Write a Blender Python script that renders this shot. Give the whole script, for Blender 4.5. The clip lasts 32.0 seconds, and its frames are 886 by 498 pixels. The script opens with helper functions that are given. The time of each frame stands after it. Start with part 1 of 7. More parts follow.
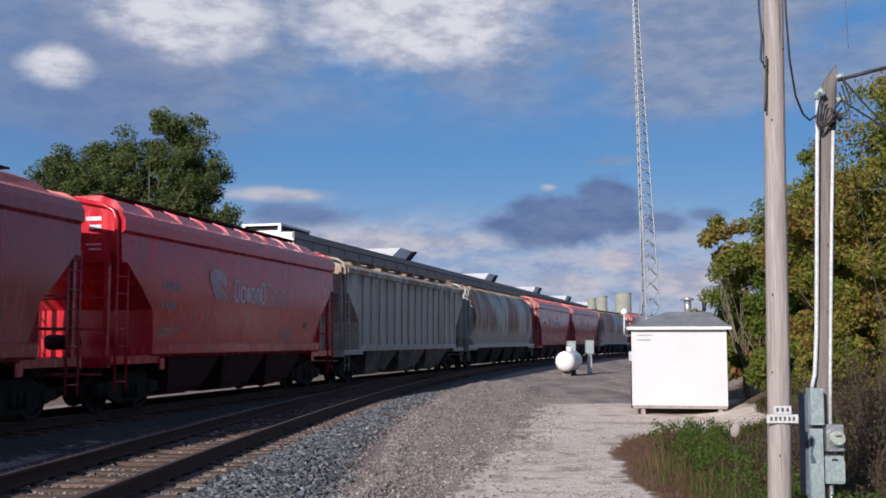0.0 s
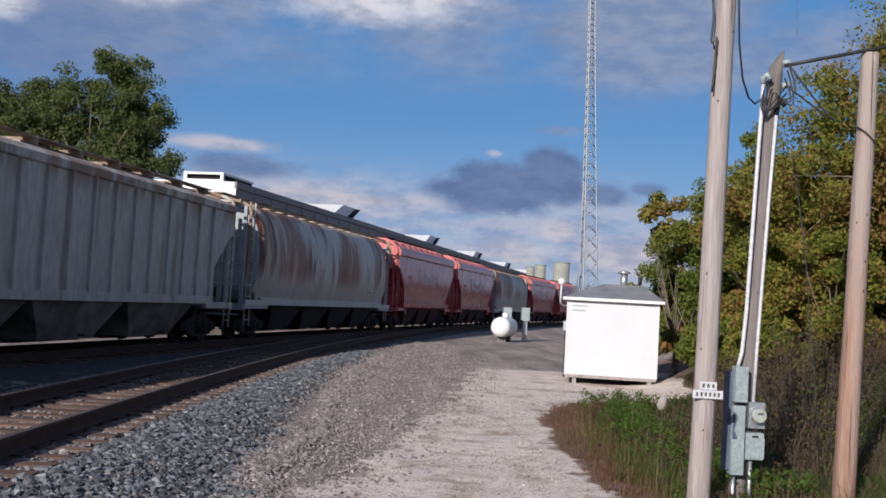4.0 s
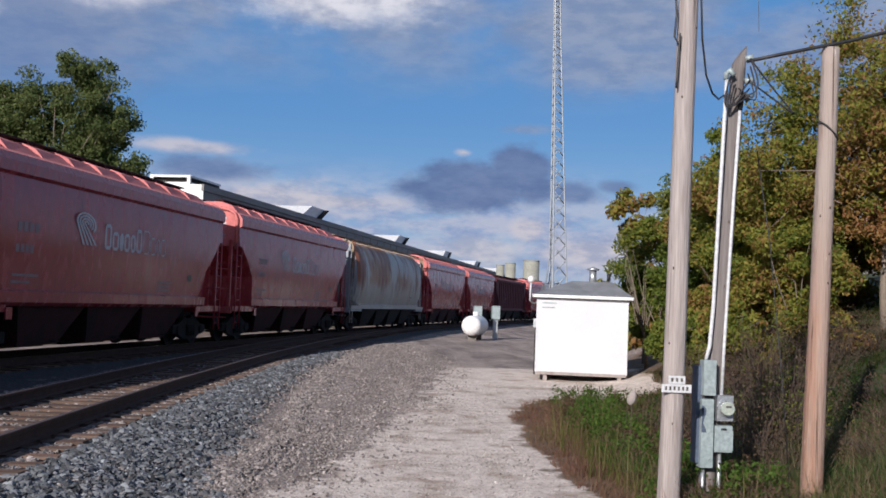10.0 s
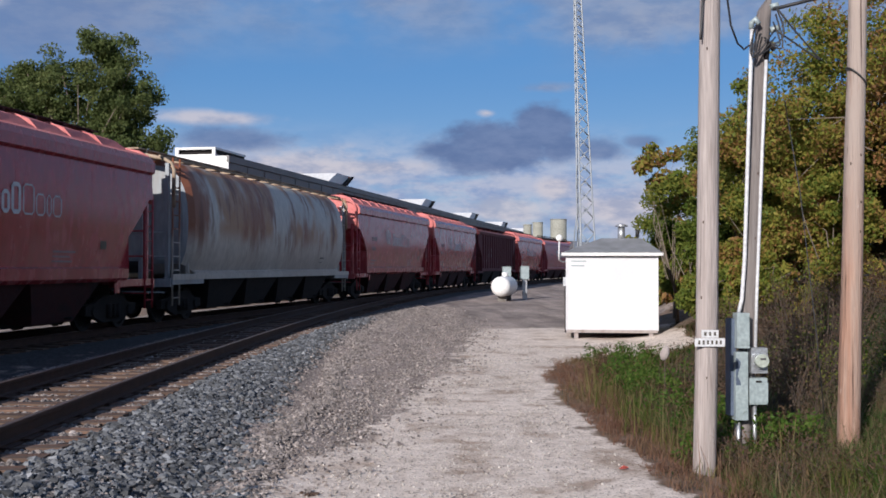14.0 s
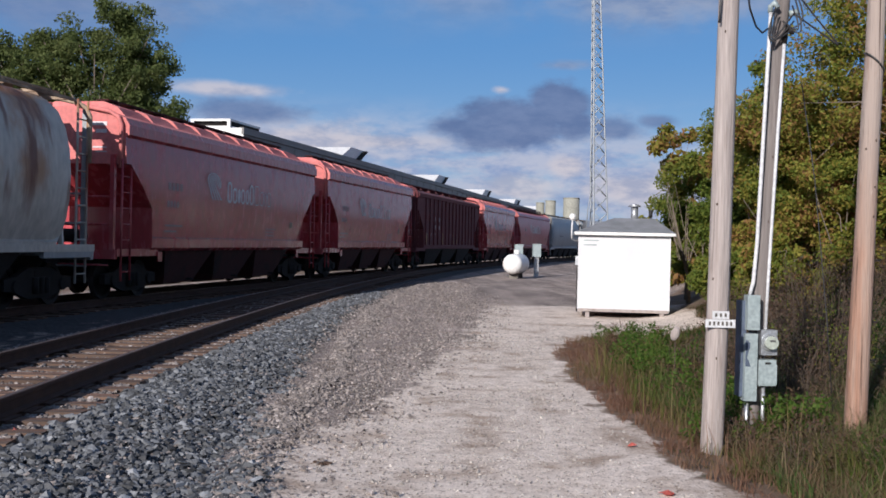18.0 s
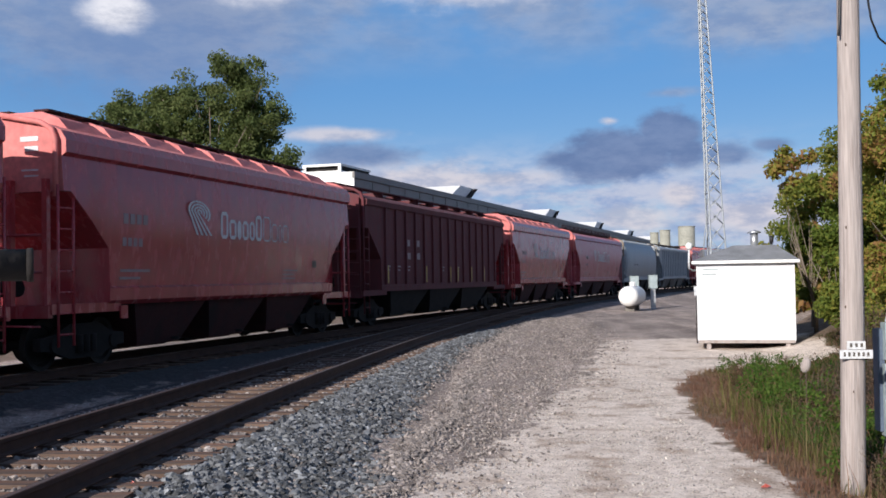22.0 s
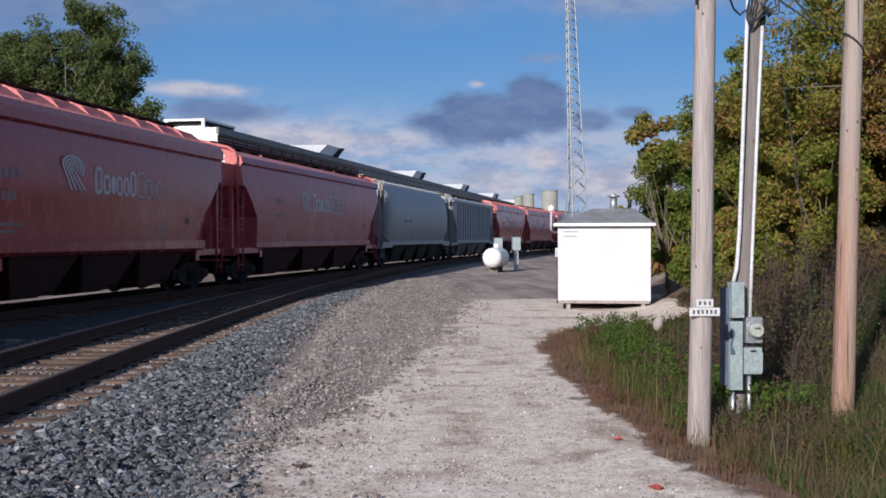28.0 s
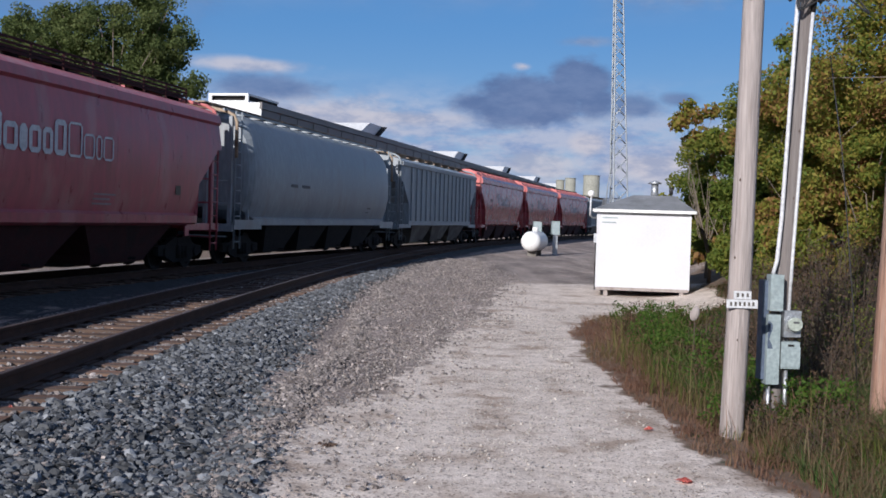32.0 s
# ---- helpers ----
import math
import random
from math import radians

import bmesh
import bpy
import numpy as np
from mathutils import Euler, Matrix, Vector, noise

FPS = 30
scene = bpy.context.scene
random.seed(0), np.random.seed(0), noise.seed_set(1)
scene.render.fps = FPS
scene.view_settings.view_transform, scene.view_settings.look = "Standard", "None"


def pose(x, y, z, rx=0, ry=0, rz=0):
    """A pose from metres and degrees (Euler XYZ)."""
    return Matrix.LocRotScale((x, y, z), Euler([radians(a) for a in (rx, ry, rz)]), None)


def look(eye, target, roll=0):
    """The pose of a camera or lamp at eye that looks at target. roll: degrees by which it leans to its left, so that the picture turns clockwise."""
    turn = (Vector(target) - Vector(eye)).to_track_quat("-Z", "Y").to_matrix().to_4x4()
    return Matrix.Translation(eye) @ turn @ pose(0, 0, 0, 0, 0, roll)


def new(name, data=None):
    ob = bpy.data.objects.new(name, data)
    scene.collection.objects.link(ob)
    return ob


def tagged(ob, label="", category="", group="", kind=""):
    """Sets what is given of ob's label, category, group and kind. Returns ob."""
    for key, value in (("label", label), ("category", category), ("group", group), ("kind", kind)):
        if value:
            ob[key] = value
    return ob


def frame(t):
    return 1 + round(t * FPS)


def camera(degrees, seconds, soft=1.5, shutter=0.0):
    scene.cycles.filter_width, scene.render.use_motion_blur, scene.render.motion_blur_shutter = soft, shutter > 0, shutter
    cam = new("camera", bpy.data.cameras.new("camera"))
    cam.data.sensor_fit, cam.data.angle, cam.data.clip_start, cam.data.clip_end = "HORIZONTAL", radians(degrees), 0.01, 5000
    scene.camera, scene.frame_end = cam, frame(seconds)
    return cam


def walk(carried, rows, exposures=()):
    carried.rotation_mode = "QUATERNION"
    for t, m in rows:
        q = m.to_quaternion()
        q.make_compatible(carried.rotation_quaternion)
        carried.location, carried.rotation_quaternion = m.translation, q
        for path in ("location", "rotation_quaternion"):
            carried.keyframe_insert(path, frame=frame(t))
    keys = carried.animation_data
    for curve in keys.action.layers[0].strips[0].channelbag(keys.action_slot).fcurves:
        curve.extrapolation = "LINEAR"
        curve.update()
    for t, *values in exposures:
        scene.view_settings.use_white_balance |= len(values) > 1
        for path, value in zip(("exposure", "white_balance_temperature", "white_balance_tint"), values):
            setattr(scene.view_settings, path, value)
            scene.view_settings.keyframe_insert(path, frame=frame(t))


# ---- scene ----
import functools

cam = camera(46.0, 32.0, 1.7)
PATH = [
    (0, (0.254, 0.672, 1.985), (0.246, 2.664, 2.16), 0.0),
    (0.5, (0.251, 0.668, 1.987), (0.256, 2.66, 2.164), 1.3),
    (1, (0.253, 0.637, 1.984), (0.267, 2.63, 2.148), 1.7),
    (1.5, (0.266, 0.614, 1.98), (0.315, 2.607, 2.139), 3.5),
    (2, (0.26, 0.648, 1.986), (0.347, 2.641, 2.131), 3.6),
    (2.5, (0.259, 0.641, 1.984), (0.355, 2.635, 2.116), 2.9),
    (4.5, (0.256, 0.661, 1.988), (0.373, 2.655, 2.09), 3.5),
    (5, (0.259, 0.644, 1.989), (0.509, 2.625, 2.109), 4.3),
    (5.5, (0.261, 0.649, 1.985), (0.59, 2.618, 2.108), 2.2),
    (6, (0.26, 0.653, 1.985), (0.614, 2.617, 2.103), 3.1),
    (6.5, (0.304, 0.75, 1.985), (0.795, 2.685, 2.112), 3.8),
    (7, (0.294, 0.74, 1.991), (0.777, 2.676, 2.124), 3.5),
    (7.5, (0.295, 0.74, 1.977), (0.775, 2.678, 2.099), 3.6),
    (8, (0.282, 0.716, 1.982), (0.719, 2.663, 2.109), 3.5),
    (8.5, (0.303, 0.751, 1.988), (0.709, 2.706, 2.11), 3.3),
    (9, (0.313, 0.757, 1.989), (0.659, 2.723, 2.111), 3.0),
    (9.5, (0.282, 0.701, 1.987), (0.54, 2.681, 2.11), 2.9),
    (10, (0.272, 0.659, 1.979), (0.435, 2.649, 2.085), 2.2),
    (10.5, (0.256, 0.64, 1.966), (0.345, 2.638, 2.023), 2.8),
    (11, (0.251, 0.625, 1.97), (0.329, 2.623, 1.979), 2.6),
    (11.5, (0.269, 0.589, 1.976), (0.35, 2.587, 1.963), 2.0),
    (12, (0.262, 0.595, 1.984), (0.383, 2.591, 1.97), 1.1),
    (12.5, (0.271, 0.674, 1.981), (0.404, 2.669, 1.957), 1.6),
    (13, (0.269, 0.685, 1.984), (0.408, 2.68, 1.979), 1.8),
    (13.5, (0.277, 0.676, 1.983), (0.411, 2.671, 1.991), 1.3),
    (14, (0.257, 0.655, 1.986), (0.37, 2.652, 2.019), 0.1),
    (14.5, (0.25, 0.609, 1.98), (0.33, 2.607, 2.02), 0.4),
    (16.5, (0.234, 0.488, 1.991), (0.287, 2.486, 2.034), 2.4),
    (17, (0.231, 0.434, 1.979), (0.349, 2.43, 2.008), 1.4),
    (17.5, (0.22, 0.516, 1.986), (0.329, 2.513, 2.003), 2.9),
    (18, (0.218, 0.539, 1.987), (0.309, 2.536, 1.974), 1.3),
    (18.5, (0.219, 0.54, 1.985), (0.321, 2.537, 1.96), 2.2),
    (19, (0.213, 0.576, 1.985), (0.338, 2.571, 1.932), 1.7),
    (19.5, (0.197, 0.68, 1.998), (0.341, 2.675, 2.02), -0.2),
    (20, (0.212, 0.751, 2.002), (0.111, 2.749, 2.022), -1.3),
    (20.5, (0.239, 0.822, 2.011), (0.113, 2.818, 2.034), -1.3),
    (21, (0.24, 0.816, 2.012), (0.12, 2.812, 2.045), -1.3),
    (21.5, (0.244, 0.804, 2.012), (0.124, 2.8, 2.059), -1.0),
    (22, (0.245, 0.805, 2.009), (0.12, 2.8, 2.065), -0.9),
    (22.5, (0.243, 0.813, 2.008), (0.098, 2.807, 2.069), -1.7),
    (23, (0.255, 0.75, 1.998), (0.098, 2.743, 2.053), -1.0),
    (23.5, (0.261, 0.727, 1.996), (0.212, 2.726, 2.029), -1.5),
    (24, (0.261, 0.714, 1.996), (0.352, 2.712, 1.996), -0.1),
    (24.5, (0.256, 0.739, 2.0), (0.34, 2.737, 1.978), -0.2),
    (26.5, (0.242, 0.73, 1.972), (0.337, 2.728, 1.957), 0.0),
    (27, (0.272, 0.785, 1.97), (0.371, 2.783, 1.959), -0.4),
    (27.5, (0.292, 0.832, 1.959), (0.408, 2.829, 1.943), -0.2),
    (28, (0.254, 0.784, 1.966), (0.384, 2.78, 1.945), -0.1),
    (28.5, (0.249, 0.762, 1.964), (0.371, 2.758, 1.941), -0.0),
    (29, (0.253, 0.771, 1.971), (0.373, 2.767, 1.947), -0.0),
    (29.5, (0.241, 0.743, 1.968), (0.352, 2.739, 1.944), -0.2),
    (30, (0.262, 0.809, 1.966), (0.359, 2.807, 1.947), 0.0),
    (30.5, (0.286, 0.86, 1.956), (0.364, 2.858, 1.938), 0.9),
    (31, (0.258, 0.735, 1.954), (0.325, 2.734, 1.922), 2.0),
    (31.5, (0.288, 0.831, 1.961), (0.369, 2.828, 1.91), 2.2),
    (32, (0.312, 0.887, 1.971), (0.367, 2.885, 1.913), 1.7),
]
EXPOSURES = [(0.0, 0.13, 6100, 15), (6.0, 0.14, 6100, 15), (13.0, 0.22, 6100, 15), (19.0, 0.22, 6100, 15), (23.0, 0.46, 6200, 13), (27.0, 0.22, 6050, 15), (32.0, 0.18, 5900, 14)]
walk(cam, [(t, look(eye, target, roll)) for t, eye, target, roll in PATH], EXPOSURES)

# ---------- plan ----------
RAIL_Z = 0.50            # top of rail above the gravel road
HEAD = radians(14.27)    # heading of the main track, to the right of +y
SUN_AZ, SUN_EL = 30.0, 22.5


def smooth(a, b, v):
    u = min(1.0, max(0.0, (v - a) / (b - a)))
    return u * u * (3 - 2 * u)


def build_lines():
    """Centre lines of the two tracks as tables of s, x, y, heading."""
    step = 1.0

    def bend(s):
        if not -80 < s < 310:
            return 0.0
        return -0.0004 + 0.0042 / (1 + math.exp(-(s - 29.43) / 15.0)) + 0.0021 / (1 + math.exp((s + 12) / 6.0))

    x, y, h = 2.0216, 62.2722, radians(15.11)
    ahead, back = [], []
    for n in range(0, 400):
        s = n * step
        ahead.append((s, x, y, h))
        h += bend(s + 0.5 * step) * step
        x, y = x + math.sin(h) * step, y + math.cos(h) * step
    x, y, h = 2.0216, 62.2722, radians(15.11)
    for n in range(1, 290):
        x, y = x - math.sin(h) * step, y - math.cos(h) * step
        h -= bend(-n * step + 0.5 * step) * step
        back.append((-n * step, x, y, h))
    main = back[::-1] + ahead
    x, y, h = -4.05, 10.0, radians(2.5)
    ahead, back = [], []
    for n in range(0, 69):
        ahead.append((n * 1.0, x, y, h))
        x, y, h = x + math.sin(h), y + math.cos(h), h + 0.003
    x, y, h = -4.05, 10.0, radians(2.5)
    for n in range(1, 90):
        if n < 14:
            h -= 0.003
        x, y = x - math.sin(h), y - math.cos(h)
        back.append((-n * 1.0, x, y, h))
    return main, back[::-1] + ahead


MAIN, SIDING = build_lines()
MAIN_A, SIDING_A = np.array(MAIN), np.array(SIDING)


def on_line(line, s):
    return [float(np.interp(s, line[:, 0], line[:, n])) for n in (1, 2, 3)]


def off_line(line, x, y):
    """Distance from a centre line."""
    return float(np.sqrt(((line[:, 1] - x) ** 2 + (line[:, 2] - y) ** 2).min()))


def verge_edge(y):
    """Where the soil begins beside the yard."""
    return float(np.interp(y, [0, 7, 9, 10, 12, 15, 18, 20, 21, 21.8, 22.6, 27, 31, 36, 60, 120], [4.2, 3.6, 2.95, 2.85, 2.85, 2.74, 3.0, 3.35, 4.0, 5.8, 7.0, 7.6, 8.2, 10.5, 19.0, 45.0])) + 0.10 * math.sin(y * 2.3)


def bank_foot(y):
    return 4.6 + 0.10 * max(0.0, y - 10.0) + 0.25 * math.sin(y * 0.45)


def windrow(y):
    """Centre of the low ridge of gravel thrown up along the yard."""
    return float(np.interp(y, [6, 12.8, 17.5, 26, 33, 45], [-1.15, -0.84, -0.55, -0.3, 0.36, 1.7])) + 0.10 * math.sin(y * 0.9)


def ground_z(x, y):
    z = 0.24 * smooth(11, 27, y)
    if -2.5 < x < 3 and 6 < y < 46:
        z += 0.065 * math.exp(-((x - windrow(y)) / 0.22) ** 2) * (0.75 + 0.5 * math.sin(y * 2.1) * math.sin(y * 0.73))
    d = min(off_line(MAIN_A, x, y), off_line(SIDING_A, x, y))
    if d < 4.4:
        z = max(z, z + (0.285 - z) * (1 - smooth(1.45, 3.0, d)))
        if d < 1.3:
            z -= 0.012 * (1 - smooth(1.1, 1.3, d))
    rise = x - bank_foot(y)
    if rise > 0 and y < 60:
        z += (3.3 * smooth(0, 13.0, rise) + 0.25 * smooth(0, 3, rise)) * (1 - smooth(36, 60, y))
    if x > 2.5 and y < 22:      # shallow ditch in front of the poles
        z -= 0.10 * math.exp(-((x - bank_foot(y) + 0.4) / 0.7) ** 2)
    return z


# ---------- world and sun ----------
SKY_STRENGTH = 0.066


def make_world():
    world = bpy.data.worlds.new("world")
    scene.world = world
    world.use_nodes = True
    nt = world.node_tree
    nt.nodes.clear()
    n, link = nt.nodes.new, nt.links.new
    sky = n("ShaderNodeTexSky")
    sky.sky_type, sky.sun_disc = "NISHITA", False
    sky.sun_elevation, sky.sun_rotation = radians(SUN_EL), radians(180 + SUN_AZ)
    sky.air_density, sky.dust_density, sky.ozone_density = 1.0, 0.3, 2.0
    co = n("ShaderNodeTexCoord")
    # clouds laid out by direction: plan = x / y, z / y of the view direction
    sep = n("ShaderNodeSeparateXYZ")
    link(co.outputs["Generated"], sep.inputs[0])

    def m(op, a, b=None, c=None, clamp=False):
        k = n("ShaderNodeMath")
        k.operation, k.use_clamp = op, clamp
        for i, v in enumerate((a, b, c)):
            if v is None:
                continue
            if isinstance(v, (int, float)):
                k.inputs[i].default_value = v
            else:
                link(v, k.inputs[i])
        return k.outputs[0]

    az = m("ARCTAN2", sep.outputs[0], sep.outputs[1])
    el = m("ARCSINE", sep.outputs[2])

    def cloud_noise(scale, detail, roughness, stretch=1.0):
        vec = n("ShaderNodeCombineXYZ")
        link(az, vec.inputs[0])
        link(m("MULTIPLY", el, stretch), vec.inputs[1])
        k = n("ShaderNodeTexNoise")
        k.inputs["Scale"].default_value, k.inputs["Detail"].default_value, k.inputs["Roughness"].default_value = scale, detail, roughness
        link(vec.outputs[0], k.inputs["Vector"])
        return k.outputs[0]

    def span(v, lo, hi, a=0.0, b=1.0):
        k = n("ShaderNodeMapRange")
        k.interpolation_type = "SMOOTHSTEP"
        link(v, k.inputs[0])
        for i, q in ((1, lo), (2, hi), (3, a), (4, b)):
            k.inputs[i].default_value = q
        return k.outputs[0]

    rough = m("ADD", m("MULTIPLY", m("SUBTRACT", cloud_noise(11.0, 9.0, 0.62, 1.7), 0.5), 2.0), m("MULTIPLY", m("SUBTRACT", cloud_noise(42.0, 8.0, 0.65, 1.5), 0.5), 1.1))

    def puff(a, e, ra, re, soft=0.5, rag=1.0):
        """1 inside a ragged ellipse about azimuth a and elevation e (degrees)."""
        da = m("DIVIDE", m("SUBTRACT", az, radians(a)), radians(ra))
        de = m("DIVIDE", m("SUBTRACT", el, radians(e)), radians(re))
        d = m("SQRT", m("ADD", m("MULTIPLY", da, da), m("MULTIPLY", de, de)))
        d = m("ADD", d, m("MULTIPLY", rough, rag))
        k = n("ShaderNodeMapRange")
        k.interpolation_type = "SMOOTHSTEP"
        link(d, k.inputs[0])
        for i, v in ((1, 1.0 - soft), (2, 1.0 + soft * 0.4), (3, 1.0), (4, 0.0)):
            k.inputs[i].default_value = v
        return k.outputs[0]

    def union(*some):
        out = some[0]
        for v in some[1:]:
            out = m("MAXIMUM", out, v)
        return out

    def blend(base, mask, colour, amount=1.0):
        k = n("ShaderNodeMix")
        k.data_type = "RGBA"
        link(m("MULTIPLY", mask, amount), k.inputs["Factor"])
        link(base, k.inputs[6])
        if isinstance(colour, tuple):
            k.inputs[7].default_value = (*colour, 1)
        else:
            link(colour, k.inputs[7])
        return k.outputs[2]

    def shades(v, dark, light, lo=0.35, hi=0.65):
        """A colour between dark and light as v goes from lo to hi."""
        k = n("ShaderNodeMix")
        k.data_type = "RGBA"
        link(span(v, lo, hi), k.inputs["Factor"])
        k.inputs[6].default_value, k.inputs[7].default_value = (*dark, 1), (*light, 1)
        return k.outputs[2]

    # clear air: deep blue overhead, paler towards the horizon
    air = shades(el, (3.2, 5.6, 8.4), (1.02, 3.55, 7.6), 0.02, 0.20)
    air = blend(air, span(el, 0.28, 1.1), (0.28, 0.95, 2.6), 1.0)
    col = blend(sky.outputs[0], span(el, -0.2, -0.1), air, 0.72)
    billow, fleck = cloud_noise(6.0, 7.0, 0.5, 2.1), cloud_noise(24.0, 8.0, 0.62, 2.4)
    # high broken cover, grey beneath and white where the sun strikes it
    cover = m("MULTIPLY", span(m("ADD", billow, m("MULTIPLY", el, 1.15)), 0.60, 0.86), m("MULTIPLY", span(el, 0.17, 0.27), span(el, 0.42, 0.8, 1.0, 0.25)))
    col = blend(col, cover, shades(fleck, (2.9, 3.7, 5.3), (4.3, 4.8, 5.9)), 0.85)
    side = union(puff(-20, 13.0, 10, 3.2, 0.7, 0.6), puff(15, 13.0, 8, 1.3, 0.8, 0.8), puff(26, 14, 10, 2.2, 0.8), puff(38, 12.5, 7, 4.0, 0.7), puff(8.9, 9.7, 1.7, 0.30, 0.9, 0.9))
    col = blend(col, side, shades(fleck, (2.6, 3.5, 5.4), (4.2, 4.8, 6.0)), 0.7)
    col = blend(col, puff(-19.5, 13.0, 9.0, 5.5, 0.8, 0.4), (1.8, 2.8, 5.0), 0.55)
    white = union(puff(-14.3, 17.2, 4.8, 2.5, 0.5, 0.42), puff(-1.6, 17.6, 7.4, 2.9, 0.5, 0.45), puff(-21.0, 14.1, 1.9, 1.1, 0.6, 0.45))
    col = blend(col, white, shades(fleck, (5.8, 6.1, 6.9), (10.0, 9.9, 10.0), 0.3, 0.6), 0.95)
    # low banks along the horizon
    band = m("MULTIPLY", span(el, 0.005, 0.03), span(el, 0.075, 0.145, 1.0, 0.0))
    low = m("MULTIPLY", span(cloud_noise(9.0, 9.0, 0.6, 3.2), 0.30, 0.53), band)
    col = blend(col, low, shades(fleck, (3.4, 4.3, 6.6), (6.6, 6.7, 7.6), 0.36, 0.62), 0.85)
    lit = union(puff(9.3, 4.3, 1.1, 0.75, 0.5, 0.5), puff(6.6, 3.0, 2.4, 0.8, 0.6, 0.8), puff(13.0, 3.1, 3.2, 0.9, 0.6, 0.8), puff(16.8, 3.9, 1.5, 1.1, 0.5, 0.7), puff(-9.3, 7.9, 3.6, 0.45, 0.7, 0.5), puff(-1.5, 5.4, 4.2, 0.5, 0.7, 0.6), puff(-5.0, 5.4, 5.5, 1.1, 0.8, 0.9), puff(5.6, 8.35, 0.5, 0.22, 0.9, 0.9))
    col = blend(col, lit, shades(fleck, (5.2, 5.4, 6.4), (8.2, 7.6, 7.6), 0.35, 0.6), 0.8)
    # one heavy blue-grey cloud with ragged rims, and its scraps
    dark = union(puff(6.3, 6.6, 3.5, 1.5, 0.35, 0.55), puff(8.7, 7.6, 1.9, 1.5, 0.35, 0.55), puff(3.5, 6.35, 1.9, 0.6, 0.6, 0.6), puff(9.6, 6.5, 1.3, 1.1, 0.5, 0.6), puff(5.0, 6.0, 2.4, 1.0, 0.5, 0.6))
    dark = union(dark, m("MULTIPLY", union(puff(-8.0, 6.8, 3.4, 0.75, 0.6, 0.7), puff(11.8, 6.3, 1.6, 0.7, 0.6, 0.7), puff(14.0, 6.7, 1.2, 0.4, 0.7, 0.6)), 0.85))
    col = blend(col, dark, shades(fleck, (1.5, 2.25, 4.1), (2.2, 3.0, 4.9), 0.3, 0.7), 0.92)
    bg = n("ShaderNodeBackground")
    bg.inputs["Strength"].default_value = SKY_STRENGTH
    link(col, bg.inputs["Color"])
    out = n("ShaderNodeOutputWorld")
    link(bg.outputs[0], out.inputs[0])


make_world()
sun = bpy.data.lights.new("sun", "SUN")
sun.energy, sun.angle, sun.color = 5.0, radians(0.55), (1.0, 0.92, 0.81)
a, e = radians(SUN_AZ), radians(SUN_EL)
new("sun", sun).matrix_world = look((0, 0, 0), (math.sin(a) * math.cos(e), math.cos(a) * math.cos(e), -math.sin(e)))


